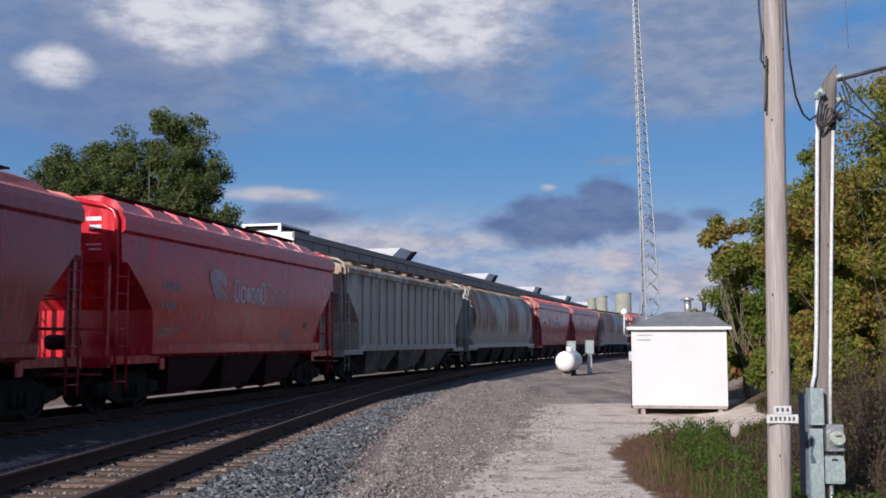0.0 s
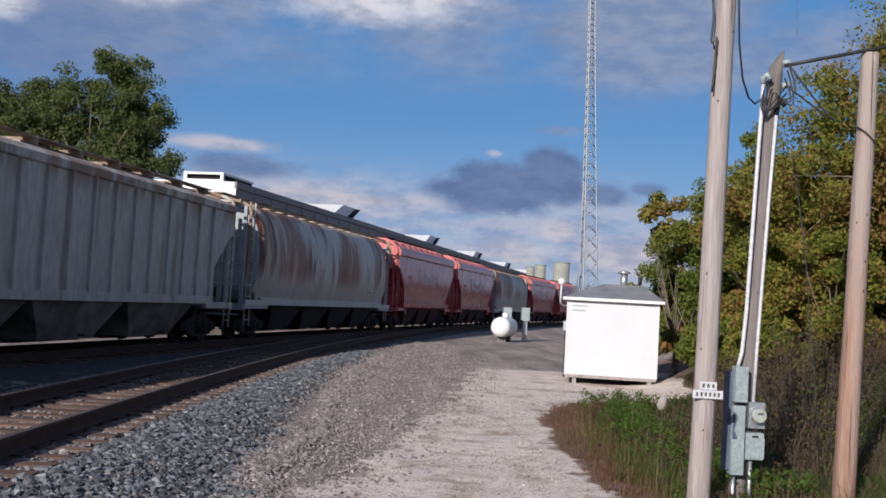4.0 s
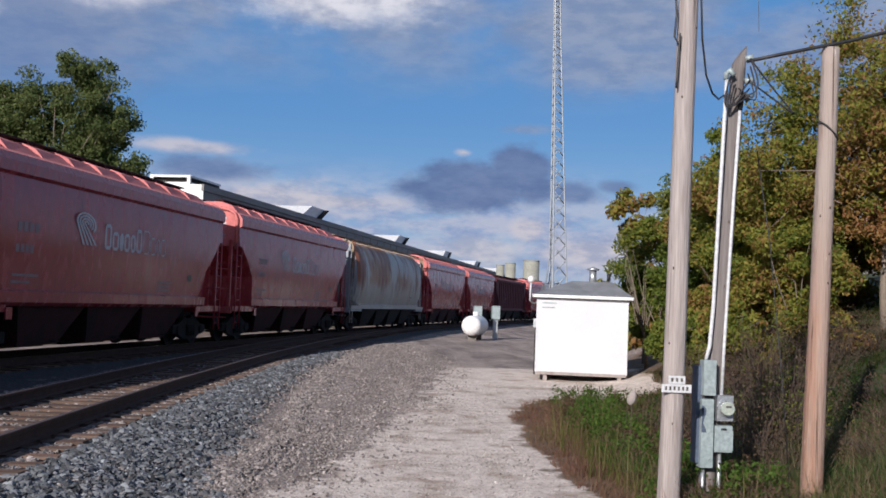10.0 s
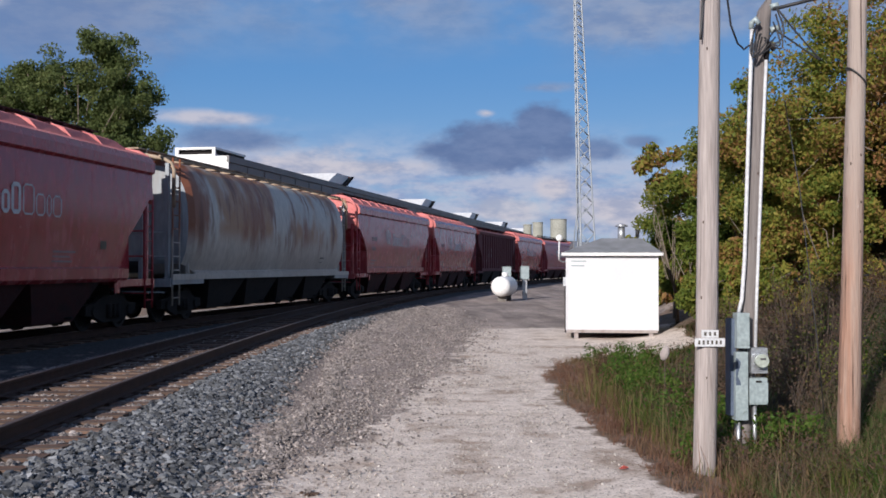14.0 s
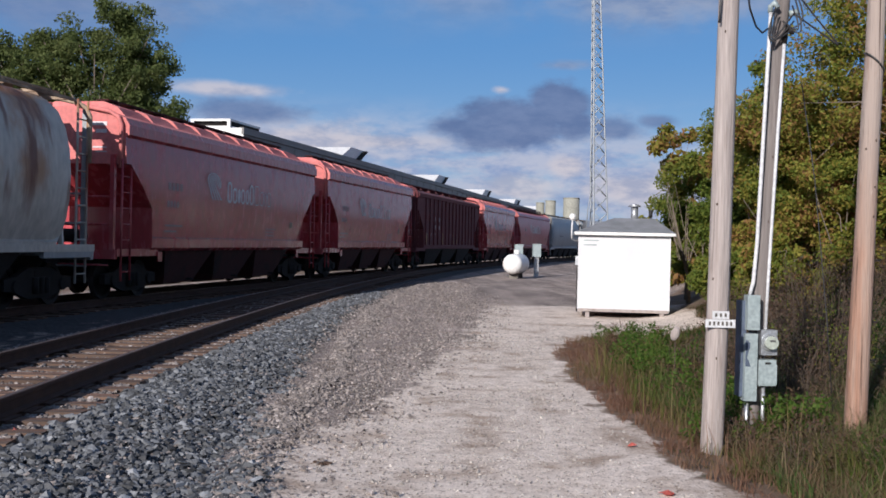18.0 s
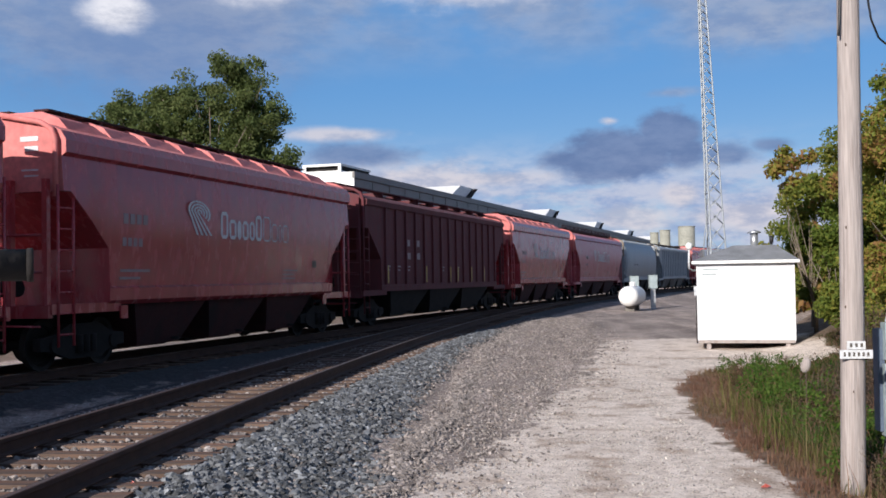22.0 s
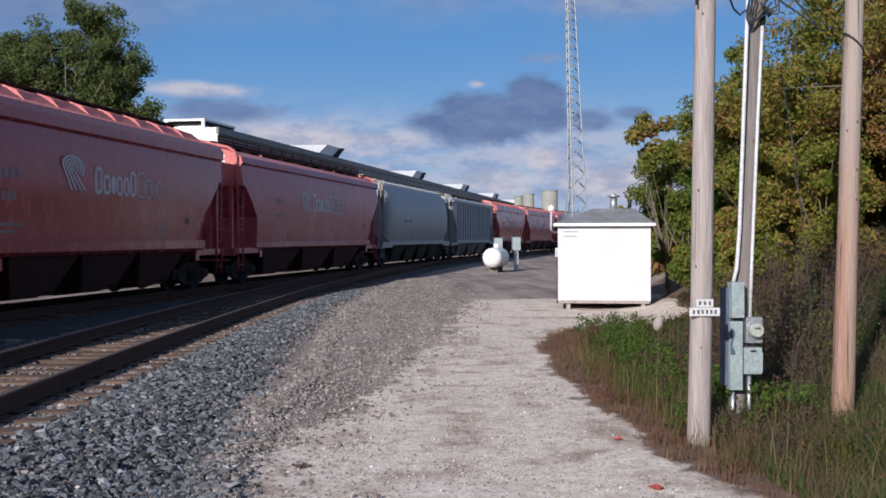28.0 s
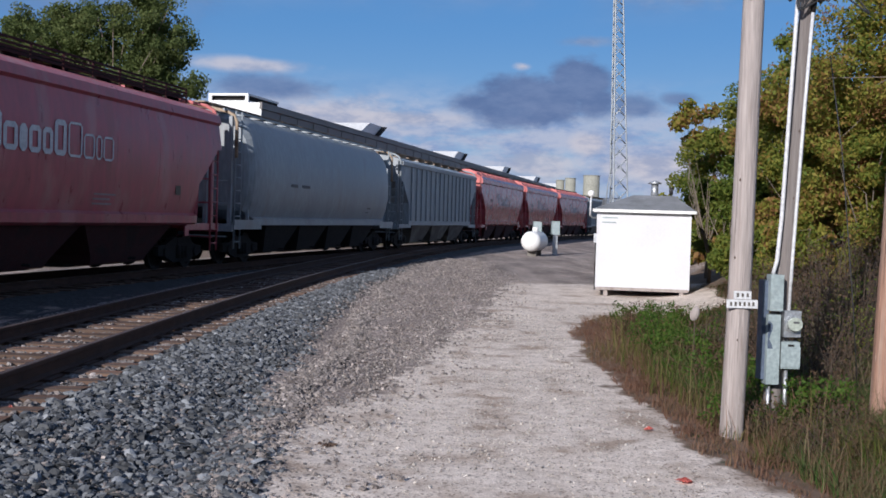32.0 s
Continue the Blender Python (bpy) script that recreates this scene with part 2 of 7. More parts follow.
# ---------- materials ----------
def material(name, colours, scale=4.0, rough=0.8, metal=0.0, bump=0.2, bump_scale=None, stretch=(1, 1, 1), fine=None, coat=0.0, random_tone=0.0, detail=6.0, stains=None, bump_dist=0.02):
    """Noise between colours, at two scales; stains: (colour, amount, scale, stretch)."""
    mat = bpy.data.materials.new(name)
    mat.use_nodes = True
    nt = mat.node_tree
    n, link = nt.nodes.new, nt.links.new
    bsdf = nt.nodes["Principled BSDF"]
    co = n("ShaderNodeTexCoord")
    mapping = n("ShaderNodeMapping")
    mapping.inputs["Scale"].default_value = stretch
    link(co.outputs["Object"], mapping.inputs[0])
    big = n("ShaderNodeTexNoise")
    big.inputs["Scale"].default_value, big.inputs["Detail"].default_value = scale, detail
    link(mapping.outputs[0], big.inputs["Vector"])
    ramp = n("ShaderNodeValToRGB")
    el = ramp.color_ramp.elements
    while len(el) < len(colours):
        el.new(0.5)
    for i, c in enumerate(colours):
        el[i].position = 0.3 + 0.4 * i / max(1, len(colours) - 1)
        el[i].color = (*c, 1)
    link(big.outputs[0], ramp.inputs[0])
    col = ramp.outputs[0]

    def mixed(a, b, fac, mode="MIX"):
        k = n("ShaderNodeMix")
        k.data_type, k.blend_type = "RGBA", mode
        for slot, v in ((0, fac), (6, a), (7, b)):
            if isinstance(v, (int, float)):
                k.inputs[slot].default_value = v
            elif isinstance(v, tuple):
                k.inputs[slot].default_value = (*v, 1)
            else:
                link(v, k.inputs[slot])
        return k.outputs[2]

    grain = n("ShaderNodeTexNoise")
    grain.inputs["Scale"].default_value, grain.inputs["Detail"].default_value = fine or scale * 9, 5.0
    link(mapping.outputs[0], grain.inputs["Vector"])
    k = n("ShaderNodeMapRange")
    for i, v in ((1, 0.3), (2, 0.7), (3, 0.78), (4, 1.15)):
        k.inputs[i].default_value = v
    link(grain.outputs[0], k.inputs[0])
    comb = n("ShaderNodeCombineColor")
    for i in range(3):
        link(k.outputs[0], comb.inputs[i])
    col = mixed(col, comb.outputs[0], 1.0, "MULTIPLY")
    for colour, amount, s, st, low, *top in stains or ():
        mp = n("ShaderNodeMapping")
        mp.inputs["Scale"].default_value = st
        link(co.outputs["Object"], mp.inputs[0])
        t = n("ShaderNodeTexNoise")
        t.inputs["Scale"].default_value, t.inputs["Detail"].default_value = s, 5.0
        link(mp.outputs[0], t.inputs["Vector"])
        r = n("ShaderNodeMapRange")
        r.interpolation_type = "SMOOTHSTEP"
        for i, v in ((1, low), (2, low + 0.13), (3, 0.0), (4, amount)):
            r.inputs[i].default_value = v
        link(t.outputs[0], r.inputs[0])
        fac = r.outputs[0]
        if top:     # wear that hangs from the upper edge of the sheet
            sp = n("ShaderNodeSeparateXYZ")
            link(co.outputs["Object"], sp.inputs[0])
            g = n("ShaderNodeMapRange")
            g.interpolation_type = "SMOOTHSTEP"
            g.inputs[1].default_value, g.inputs[2].default_value, g.inputs[3].default_value = top[0], top[1], 0.06
            link(sp.outputs[2], g.inputs[0])
            q = n("ShaderNodeMath")
            q.operation = "MULTIPLY"
            link(fac, q.inputs[0])
            link(g.outputs[0], q.inputs[1])
            fac = q.outputs[0]
        col = mixed(col, colour, fac)
    if random_tone:
        info = n("ShaderNodeObjectInfo")
        geo = n("ShaderNodeNewGeometry")
        add, fract = n("ShaderNodeMath"), n("ShaderNodeMath")
        add.operation, fract.operation = "ADD", "FRACT"
        link(info.outputs["Random"], add.inputs[0])
        link(geo.outputs["Random Per Island"], add.inputs[1])
        link(add.outputs[0], fract.inputs[0])
        tone = n("ShaderNodeValToRGB")
        te = tone.color_ramp.elements
        k = random_tone
        stops = [(0.0, 1 - k), (0.35, 1 - 0.45 * k), (0.7, 1 + 0.15 * k), (0.93, 1 + 0.7 * k), (1.0, 1 + 1.9 * k)]
        while len(te) < len(stops):
            te.new(0.5)
        for i, (p, v) in enumerate(stops):
            te[i].position, te[i].color = p, (v, v, v, 1)
        link(fract.outputs[0], tone.inputs[0])
        col = mixed(col, tone.outputs[0], 1.0, "MULTIPLY")
    link(col, bsdf.inputs["Base Color"])
    bsdf.inputs["Metallic"].default_value = metal
    rr = n("ShaderNodeMapRange")
    for i, v in ((1, 0.3), (2, 0.7), (3, max(0.05, rough - 0.1)), (4, min(1.0, rough + 0.1))):
        rr.inputs[i].default_value = v
    link(grain.outputs[0], rr.inputs[0])
    link(rr.outputs[0], bsdf.inputs["Roughness"])
    if coat:
        bsdf.inputs["Coat Weight"].default_value, bsdf.inputs["Coat Roughness"].default_value = coat, 0.12
    if bump:
        b = n("ShaderNodeBump")
        b.inputs["Strength"].default_value, b.inputs["Distance"].default_value = bump, bump_dist
        src = grain
        if bump_scale:
            src = n("ShaderNodeTexNoise")
            src.inputs["Scale"].default_value, src.inputs["Detail"].default_value = bump_scale, 4.0
            link(mapping.outputs[0], src.inputs["Vector"])
        link(src.outputs[0], b.inputs["Height"])
        link(b.outputs[0], bsdf.inputs["Normal"])
    return mat


def leaf_material(name, tones):
    """Foliage: the tone changes from leaf to leaf and over the crown; light shines through a little."""
    mat = bpy.data.materials.new(name)
    mat.use_nodes = True
    nt = mat.node_tree
    n, link = nt.nodes.new, nt.links.new
    bsdf, out = nt.nodes["Principled BSDF"], nt.nodes["Material Output"]
    geo, co = n("ShaderNodeNewGeometry"), n("ShaderNodeTexCoord")
    big = n("ShaderNodeTexNoise")
    big.inputs["Scale"].default_value, big.inputs["Detail"].default_value = 0.55, 3.0
    link(co.outputs["Object"], big.inputs["Vector"])
    k = n("ShaderNodeMath")
    k.operation = "MULTIPLY_ADD"
    link(geo.outputs["Random Per Island"], k.inputs[0])
    k.inputs[1].default_value = 0.34
    off = n("ShaderNodeMath")
    off.operation = "SUBTRACT"
    link(big.outputs[0], off.inputs[0])
    off.inputs[1].default_value = 0.17
    link(off.outputs[0], k.inputs[2])
    ramp = n("ShaderNodeValToRGB")
    el = ramp.color_ramp.elements
    while len(el) < len(tones):
        el.new(0.5)
    for i, c in enumerate(tones):
        el[i].position = 0.28 + 0.44 * i / (len(tones) - 1)
        el[i].color = (*c, 1)
    link(k.outputs[0], ramp.inputs[0])
    link(ramp.outputs[0], bsdf.inputs["Base Color"])
    bsdf.inputs["Roughness"].default_value, bsdf.inputs["Specular IOR Level"].default_value = 0.65, 0.22
    through_light = n("ShaderNodeBsdfTranslucent")
    link(ramp.outputs[0], through_light.inputs["Color"])
    mix = n("ShaderNodeMixShader")
    mix.inputs[0].default_value = 0.45
    link(bsdf.outputs[0], mix.inputs[1])
    link(through_light.outputs[0], mix.inputs[2])
    link(mix.outputs[0], out.inputs[0])
    return mat


RED = material("red car paint", [(0.32, 0.041, 0.052), (0.37, 0.054, 0.064), (0.345, 0.047, 0.058)], 0.5, 0.24, 0, 0.02, stretch=(1, 1, 0.35), fine=5,
               stains=[((0.20, 0.06, 0.045), 0.22, 0.7, (1.2, 1.2, 0.07), 0.56), ((0.42, 0.17, 0.15), 0.3, 0.6, (1, 1, 0.5), 0.56)])
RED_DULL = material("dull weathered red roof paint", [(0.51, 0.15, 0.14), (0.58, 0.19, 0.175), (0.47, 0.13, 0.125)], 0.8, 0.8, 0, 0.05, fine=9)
CRIMSON = material("vivid crimson car paint", [(0.46, 0.012, 0.024), (0.53, 0.02, 0.032), (0.49, 0.016, 0.028)], 0.5, 0.24, 0, 0.02, stretch=(1, 1, 0.35), fine=5,
                   stains=[((0.22, 0.04, 0.04), 0.35, 0.7, (1.2, 1.2, 0.07), 0.56)])
PINK = material("faded red car paint", [(0.34, 0.062, 0.082), (0.40, 0.085, 0.105), (0.36, 0.070, 0.088)], 0.6, 0.36, 0, 0.02, stretch=(1, 1, 0.35), fine=5,
                stains=[((0.17, 0.06, 0.045), 0.45, 0.8, (1.3, 1.3, 0.08), 0.57), ((0.46, 0.26, 0.24), 0.4, 0.9, (1, 1, 0.5), 0.55)])
RUSTY = material("rust-streaked grey paint", [(0.38, 0.365, 0.33), (0.46, 0.445, 0.40), (0.42, 0.40, 0.36)], 0.6, 0.5, 0, 0.06, stretch=(1, 1, 0.4), fine=8,
                 stains=[((0.36, 0.25, 0.14), 0.7, 0.9, (1.0, 0.5, 0.22), 0.50, 1.5, 2.6), ((0.21, 0.075, 0.03), 1.0, 0.9, (1.2, 0.5, 0.24), 0.47, 1.6, 2.5), ((0.10, 0.030, 0.015), 1.0, 1.1, (1.3, 0.5, 0.26), 0.50, 1.7, 2.6)])
RUSTY_B = material("heavily rusted grey paint", [(0.38, 0.365, 0.33), (0.46, 0.445, 0.40), (0.42, 0.40, 0.36)], 0.6, 0.5, 0, 0.06, stretch=(1, 1, 0.4), fine=8,
                   stains=[((0.32, 0.16, 0.07), 0.95, 0.55, (1.0, 0.5, 0.7), 0.41, 2.0, 2.7), ((0.20, 0.062, 0.024), 0.95, 0.7, (1.1, 0.5, 0.55), 0.46, 1.9, 2.6), ((0.12, 0.036, 0.016), 0.95, 1.2, (1.4, 0.5, 0.3), 0.51, 1.5, 2.6)])
GREY = material("grey car paint", [(0.205, 0.23, 0.25), (0.26, 0.29, 0.31), (0.23, 0.255, 0.275)], 0.6, 0.45, 0, 0.05, stretch=(1, 1, 0.35), fine=8,
                stains=[((0.20, 0.17, 0.14), 0.4, 1.3, (1.2, 1.2, 0.15), 0.58)])
PALE = material("weathered pale grey paint", [(0.33, 0.315, 0.28), (0.43, 0.415, 0.375), (0.37, 0.35, 0.31)], 0.8, 0.6, 0, 0.06, stretch=(1, 1, 0.35), fine=8,
                stains=[((0.20, 0.13, 0.08), 0.7, 1.5, (1.4, 1.4, 0.12), 0.56), ((0.20, 0.11, 0.06), 0.85, 1.6, (1.5, 1.5, 0.5), 0.40, 3.2, 4.0)])
MAROON = material("dark maroon paint", [(0.085, 0.016, 0.021), (0.11, 0.023, 0.028), (0.095, 0.019, 0.024)], 0.8, 0.8, 0, 0.05, stretch=(1, 1, 0.35), fine=8,
                  stains=[((0.10, 0.04, 0.035), 0.4, 1.4, (1.4, 1.4, 0.12), 0.58)])
# UNDER, UNDER_RED and WHEEL hold the shade beneath the cars in their colour.
UNDER = material("shade-dark grimy underframe steel", [(0.006, 0.005, 0.005), (0.014, 0.011, 0.010)], 3.0, 0.95, 0.0, 0.3, fine=30)
UNDER_RED = material("shade-dark grimy red underframe", [(0.022, 0.004, 0.004), (0.042, 0.006, 0.007), (0.014, 0.004, 0.004)], 1.5, 0.9, 0, 0.2, fine=25)
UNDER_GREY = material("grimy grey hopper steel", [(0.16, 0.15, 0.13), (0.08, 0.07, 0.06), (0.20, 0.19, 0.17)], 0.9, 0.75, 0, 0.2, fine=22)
WHEEL = material("shade-dark worn wheel steel", [(0.008, 0.006, 0.006), (0.018, 0.014, 0.012)], 5.0, 0.8, 0.1, 0.1)
RUST_ROOF = material("rusty walkway steel", [(0.22, 0.15, 0.10), (0.36, 0.28, 0.20), (0.14, 0.08, 0.05)], 1.2, 0.8, 0.0, 0.2, fine=20)
LETTER_DIM = material("worn grey-white stencil", [(0.22, 0.16, 0.165), (0.30, 0.24, 0.245)], 2.0, 0.6, 0, 0, fine=14)
LETTER = material("faded white lettering", [(0.50, 0.48, 0.49), (0.62, 0.61, 0.62)], 2.0, 0.5, 0, 0, fine=14)
LETTER_DARK = material("dull black lettering", [(0.05, 0.05, 0.055), (0.08, 0.08, 0.085)], 2.0, 0.6, 0, 0)
DECAL = material("olive drab placard", [(0.075, 0.055, 0.035), (0.11, 0.085, 0.055)], 1.5, 0.6, 0, 0.05)
YELLOW = material("yellow stripe paint", [(0.55, 0.38, 0.06), (0.45, 0.30, 0.05)], 3.0, 0.5, 0, 0)
RAIL = material("rusty rail web", [(0.042, 0.020, 0.014), (0.070, 0.034, 0.023)], 6.0, 0.85, 0.1, 0.15, fine=60)
RAIL_TOP = material("dull rail head", [(0.14, 0.10, 0.085), (0.20, 0.155, 0.13)], 4.0, 0.45, 0.7, 0.05, fine=40, stretch=(1, 1, 1))
TIE = material("weathered tie timber", [(0.105, 0.046, 0.026), (0.135, 0.072, 0.046), (0.105, 0.070, 0.052), (0.06, 0.030, 0.020)], 2.2, 0.9, 0, 0.5, stretch=(0.25, 2.5, 2.5), fine=22, random_tone=0.3)
STONE = material("grey ballast stone", [(0.074, 0.079, 0.086), (0.138, 0.146, 0.156), (0.10, 0.106, 0.114)], 5.0, 0.85, 0, 0.3, fine=60, random_tone=0.75)
PALE_STONE = material("pale limestone chips", [(0.30, 0.275, 0.245), (0.42, 0.39, 0.36)], 6.0, 0.9, 0, 0.2, fine=50, random_tone=0.45)
GRAVEL = material("brown-grey gravel", [(0.125, 0.103, 0.094), (0.255, 0.225, 0.208), (0.18, 0.157, 0.146)], 6.0, 0.9, 0, 0.2, fine=50, random_tone=0.5)
WHITE = material("white painted metal", [(0.57, 0.575, 0.59), (0.61, 0.615, 0.63)], 0.9, 0.42, 0, 0.0, fine=60, stains=[((0.40, 0.39, 0.37), 0.35, 2.2, (1, 1, 0.25), 0.62)])
WHITE_SILO = material("white tank paint", [(0.74, 0.74, 0.72), (0.82, 0.82, 0.80)], 2.0, 0.4, 0, 0.03)
SHINGLE = material("grey asphalt shingle", [(0.16, 0.17, 0.18), (0.24, 0.25, 0.27)], 3.0, 0.9, 0, 0.4, fine=60)
GALV = material("galvanised steel", [(0.42, 0.44, 0.46), (0.55, 0.57, 0.59)], 5.0, 0.42, 0.75, 0.05, fine=40)
TOWER_M = material("galvanised tower steel", [(0.30, 0.33, 0.35), (0.40, 0.43, 0.45)], 3.0, 0.55, 0.3, 0.05, fine=30)
POLE_G = material("weathered grey pole timber", [(0.27, 0.228, 0.21), (0.36, 0.318, 0.298), (0.31, 0.27, 0.25)], 2.5, 0.9, 0, 0.55, stretch=(5, 5, 0.22), fine=14,
                  stains=[((0.16, 0.115, 0.09), 0.6, 3.0, (4, 4, 0.35), 0.60), ((0.07, 0.055, 0.045), 0.85, 6.0, (5, 5, 0.09), 0.63)])
POLE_B = material("brown pole timber", [(0.27, 0.135, 0.085), (0.33, 0.205, 0.15), (0.34, 0.262, 0.215)], 2.0, 0.85, 0, 0.7, stretch=(5, 5, 0.25), fine=14,
                  stains=[((0.33, 0.275, 0.24), 0.95, 1.5, (1, 1, 0.5), 0.30, 1.2, 3.6), ((0.56, 0.50, 0.44), 0.85, 5.0, (3, 3, 0.9), 0.66), ((0.06, 0.035, 0.025), 0.9, 6.0, (5, 5, 0.10), 0.62), ((0.20, 0.085, 0.042), 0.7, 2.2, (3, 3, 0.4), 0.57)])
POLE_D = material("dark grey pole timber", [(0.125, 0.108, 0.10), (0.19, 0.17, 0.16), (0.155, 0.135, 0.125)], 2.5, 0.9, 0, 0.55, stretch=(5, 5, 0.22), fine=14,
                  stains=[((0.06, 0.05, 0.045), 0.8, 6.0, (5, 5, 0.09), 0.60)])
PVC = material("white conduit plastic", [(0.52, 0.53, 0.54), (0.62, 0.63, 0.64)], 3.0, 0.35, 0, 0.02)
BOX_G = material("grey-green electrical enclosure", [(0.27, 0.33, 0.335), (0.34, 0.40, 0.405)], 3.0, 0.45, 0.1, 0.05,
                 stains=[((0.20, 0.21, 0.21), 0.2, 5.0, (1, 1, 0.4), 0.60)])
SCARLET = material("orange-red marking tape", [(0.55, 0.12, 0.09), (0.62, 0.18, 0.14)], 6.0, 0.5, 0, 0.1)
DARKBLUE = material("dark blue-grey board", [(0.05, 0.07, 0.11), (0.09, 0.12, 0.17)], 4.0, 0.7, 0, 0.1)
BLACK = material("black cable sheath", [(0.015, 0.015, 0.016), (0.03, 0.03, 0.032)], 5.0, 0.55, 0, 0.0)
GLASS_M = material("meter glass", [(0.30, 0.34, 0.30), (0.42, 0.46, 0.40)], 6.0, 0.08, 0, 0.0, coat=1.0)
SIDING_W = material("white metal cladding", [(0.70, 0.70, 0.68), (0.78, 0.78, 0.76)], 0.8, 0.5, 0, 0.05)
# Hall's long sides: shade put into the colour; the lit gable is white.
SIDING_G = material("shade-grey metal cladding", [(0.125, 0.12, 0.115), (0.16, 0.155, 0.15)], 0.5, 0.5, 0.0, 0.05, stretch=(1, 1, 0.3))
SILO_M = material("olive concrete silo", [(0.24, 0.24, 0.20), (0.32, 0.32, 0.27)], 0.6, 0.85, 0, 0.1)
BARK = material("grey-brown bark", [(0.13, 0.10, 0.075), (0.22, 0.18, 0.14), (0.17, 0.14, 0.11)], 5.0, 0.95, 0, 0.8, stretch=(3, 3, 0.6), fine=24)
LEAF_AUTUMN = leaf_material("turning autumn leaves", [(0.12, 0.165, 0.028), (0.19, 0.215, 0.036), (0.27, 0.245, 0.045), (0.27, 0.165, 0.05), (0.24, 0.12, 0.055)])
LEAF_GREEN = leaf_material("dark green leaves", [(0.075, 0.105, 0.034), (0.11, 0.145, 0.045), (0.145, 0.165, 0.058)])
LEAF_SHRUB = leaf_material("green shrub leaves", [(0.085, 0.135, 0.022), (0.155, 0.19, 0.032), (0.24, 0.22, 0.042)])
LEAF_BROWN = leaf_material("dry brown brush", [(0.10, 0.062, 0.042), (0.14, 0.088, 0.058), (0.105, 0.092, 0.04)])
VERGE_M = leaf_material("lush verge grass", [(0.048, 0.115, 0.014), (0.080, 0.15, 0.022), (0.14, 0.16, 0.036), (0.19, 0.13, 0.065)])
WEED_M = leaf_material("leafy green weeds", [(0.045, 0.10, 0.014), (0.075, 0.14, 0.02), (0.13, 0.16, 0.03)])
STRAW_G = leaf_material("yellow-green seeding grass", [(0.085, 0.12, 0.022), (0.17, 0.17, 0.05), (0.24, 0.17, 0.09)])
DEAD_M = leaf_material("dark dead grass", [(0.066, 0.040, 0.025), (0.10, 0.060, 0.038), (0.062, 0.055, 0.022)])
BANK_M = leaf_material("dark bank grass", [(0.017, 0.055, 0.005), (0.029, 0.070, 0.007), (0.045, 0.062, 0.011), (0.072, 0.046, 0.024)])
GRASS_M = leaf_material("grass blades", [(0.045, 0.115, 0.020), (0.075, 0.15, 0.034), (0.12, 0.15, 0.05), (0.20, 0.145, 0.085)])
RUST_LEAF = leaf_material("rust-brown autumn leaves", [(0.27, 0.125, 0.055), (0.30, 0.17, 0.06), (0.24, 0.20, 0.045)])
EDGE_M = leaf_material("dry reddish grass", [(0.20, 0.105, 0.068), (0.27, 0.16, 0.105), (0.16, 0.125, 0.055)])
KNOT = material("dark knot wood", [(0.045, 0.027, 0.019), (0.075, 0.045, 0.03)], 20.0, 0.9, 0, 0.2)
TWIG = material("dark brown brush twigs", [(0.055, 0.038, 0.028), (0.095, 0.07, 0.05)], 6.0, 0.95, 0, 0.2)
TWIG_RED = material("reddish dead twigs", [(0.055, 0.026, 0.020), (0.085, 0.045, 0.034)], 6.0, 0.95, 0, 0.2)
STRAW_M = leaf_material("dry straw stems", [(0.20, 0.15, 0.08), (0.28, 0.22, 0.13), (0.15, 0.10, 0.06)])


# ---------- mesh helpers ----------
def box(bm, x0, x1, y0, y1, z0, z1, m=None):
    vs = [bm.verts.new((x, y, z)) for x in (x0, x1) for y in (y0, y1) for z in (z0, z1)]
    for f in ((0, 1, 3, 2), (4, 6, 7, 5), (0, 4, 5, 1), (2, 3, 7, 6), (0, 2, 6, 4), (1, 5, 7, 3)):
        bm.faces.new([vs[i] for i in f])
    if m is not None:
        bmesh.ops.transform(bm, matrix=m, verts=vs)
    return vs


def rod(bm, p, q, r, n=6, r2=None, caps=True):
    """A round bar from p to q."""
    p, q = Vector(p), Vector(q)
    axis = (q - p).normalized()
    u = axis.orthogonal().normalized()
    v = axis.cross(u)
    rings = []
    for c, rad in ((p, r), (q, r if r2 is None else r2)):
        rings.append([bm.verts.new(c + (u * math.cos(k * 2 * math.pi / n) + v * math.sin(k * 2 * math.pi / n)) * rad) for k in range(n)])
    for k in range(n):
        f = bm.faces.new((rings[0][k], rings[0][(k + 1) % n], rings[1][(k + 1) % n], rings[1][k]))
        f.smooth = True
    if caps:
        bm.faces.new(rings[0][::-1])
        bm.faces.new(rings[1])


def tube(bm, points, r, n=6):
    """A round bar through a row of points."""
    pts = [Vector(p) for p in points]
    rings = []
    u = None
    for i, p in enumerate(pts):
        d = (pts[min(i + 1, len(pts) - 1)] - pts[max(i - 1, 0)]).normalized()
        u = d.orthogonal().normalized() if u is None else (u - d * u.dot(d)).normalized()
        v = d.cross(u)
        rad = r[i] if isinstance(r, (list, tuple)) else r
        rings.append([bm.verts.new(p + (u * math.cos(k * 2 * math.pi / n) + v * math.sin(k * 2 * math.pi / n)) * rad) for k in range(n)])
    for a, b in zip(rings, rings[1:]):
        for k in range(n):
            bm.faces.new((a[k], a[(k + 1) % n], b[(k + 1) % n], b[k])).smooth = True
    bm.faces.new(rings[0][::-1])
    bm.faces.new(rings[-1])


def loft(bm, rings, closed=True, caps=True, smooth=False):
    made = [[bm.verts.new(p) for p in ring] for ring in rings]
    n = len(made[0])
    for a, b in zip(made, made[1:]):
        for k in range(n if closed else n - 1):
            bm.faces.new((a[k], a[(k + 1) % n], b[(k + 1) % n], b[k])).smooth = smooth
    if caps:
        bm.faces.new(made[0][::-1])
        bm.faces.new(made[-1])
    return made


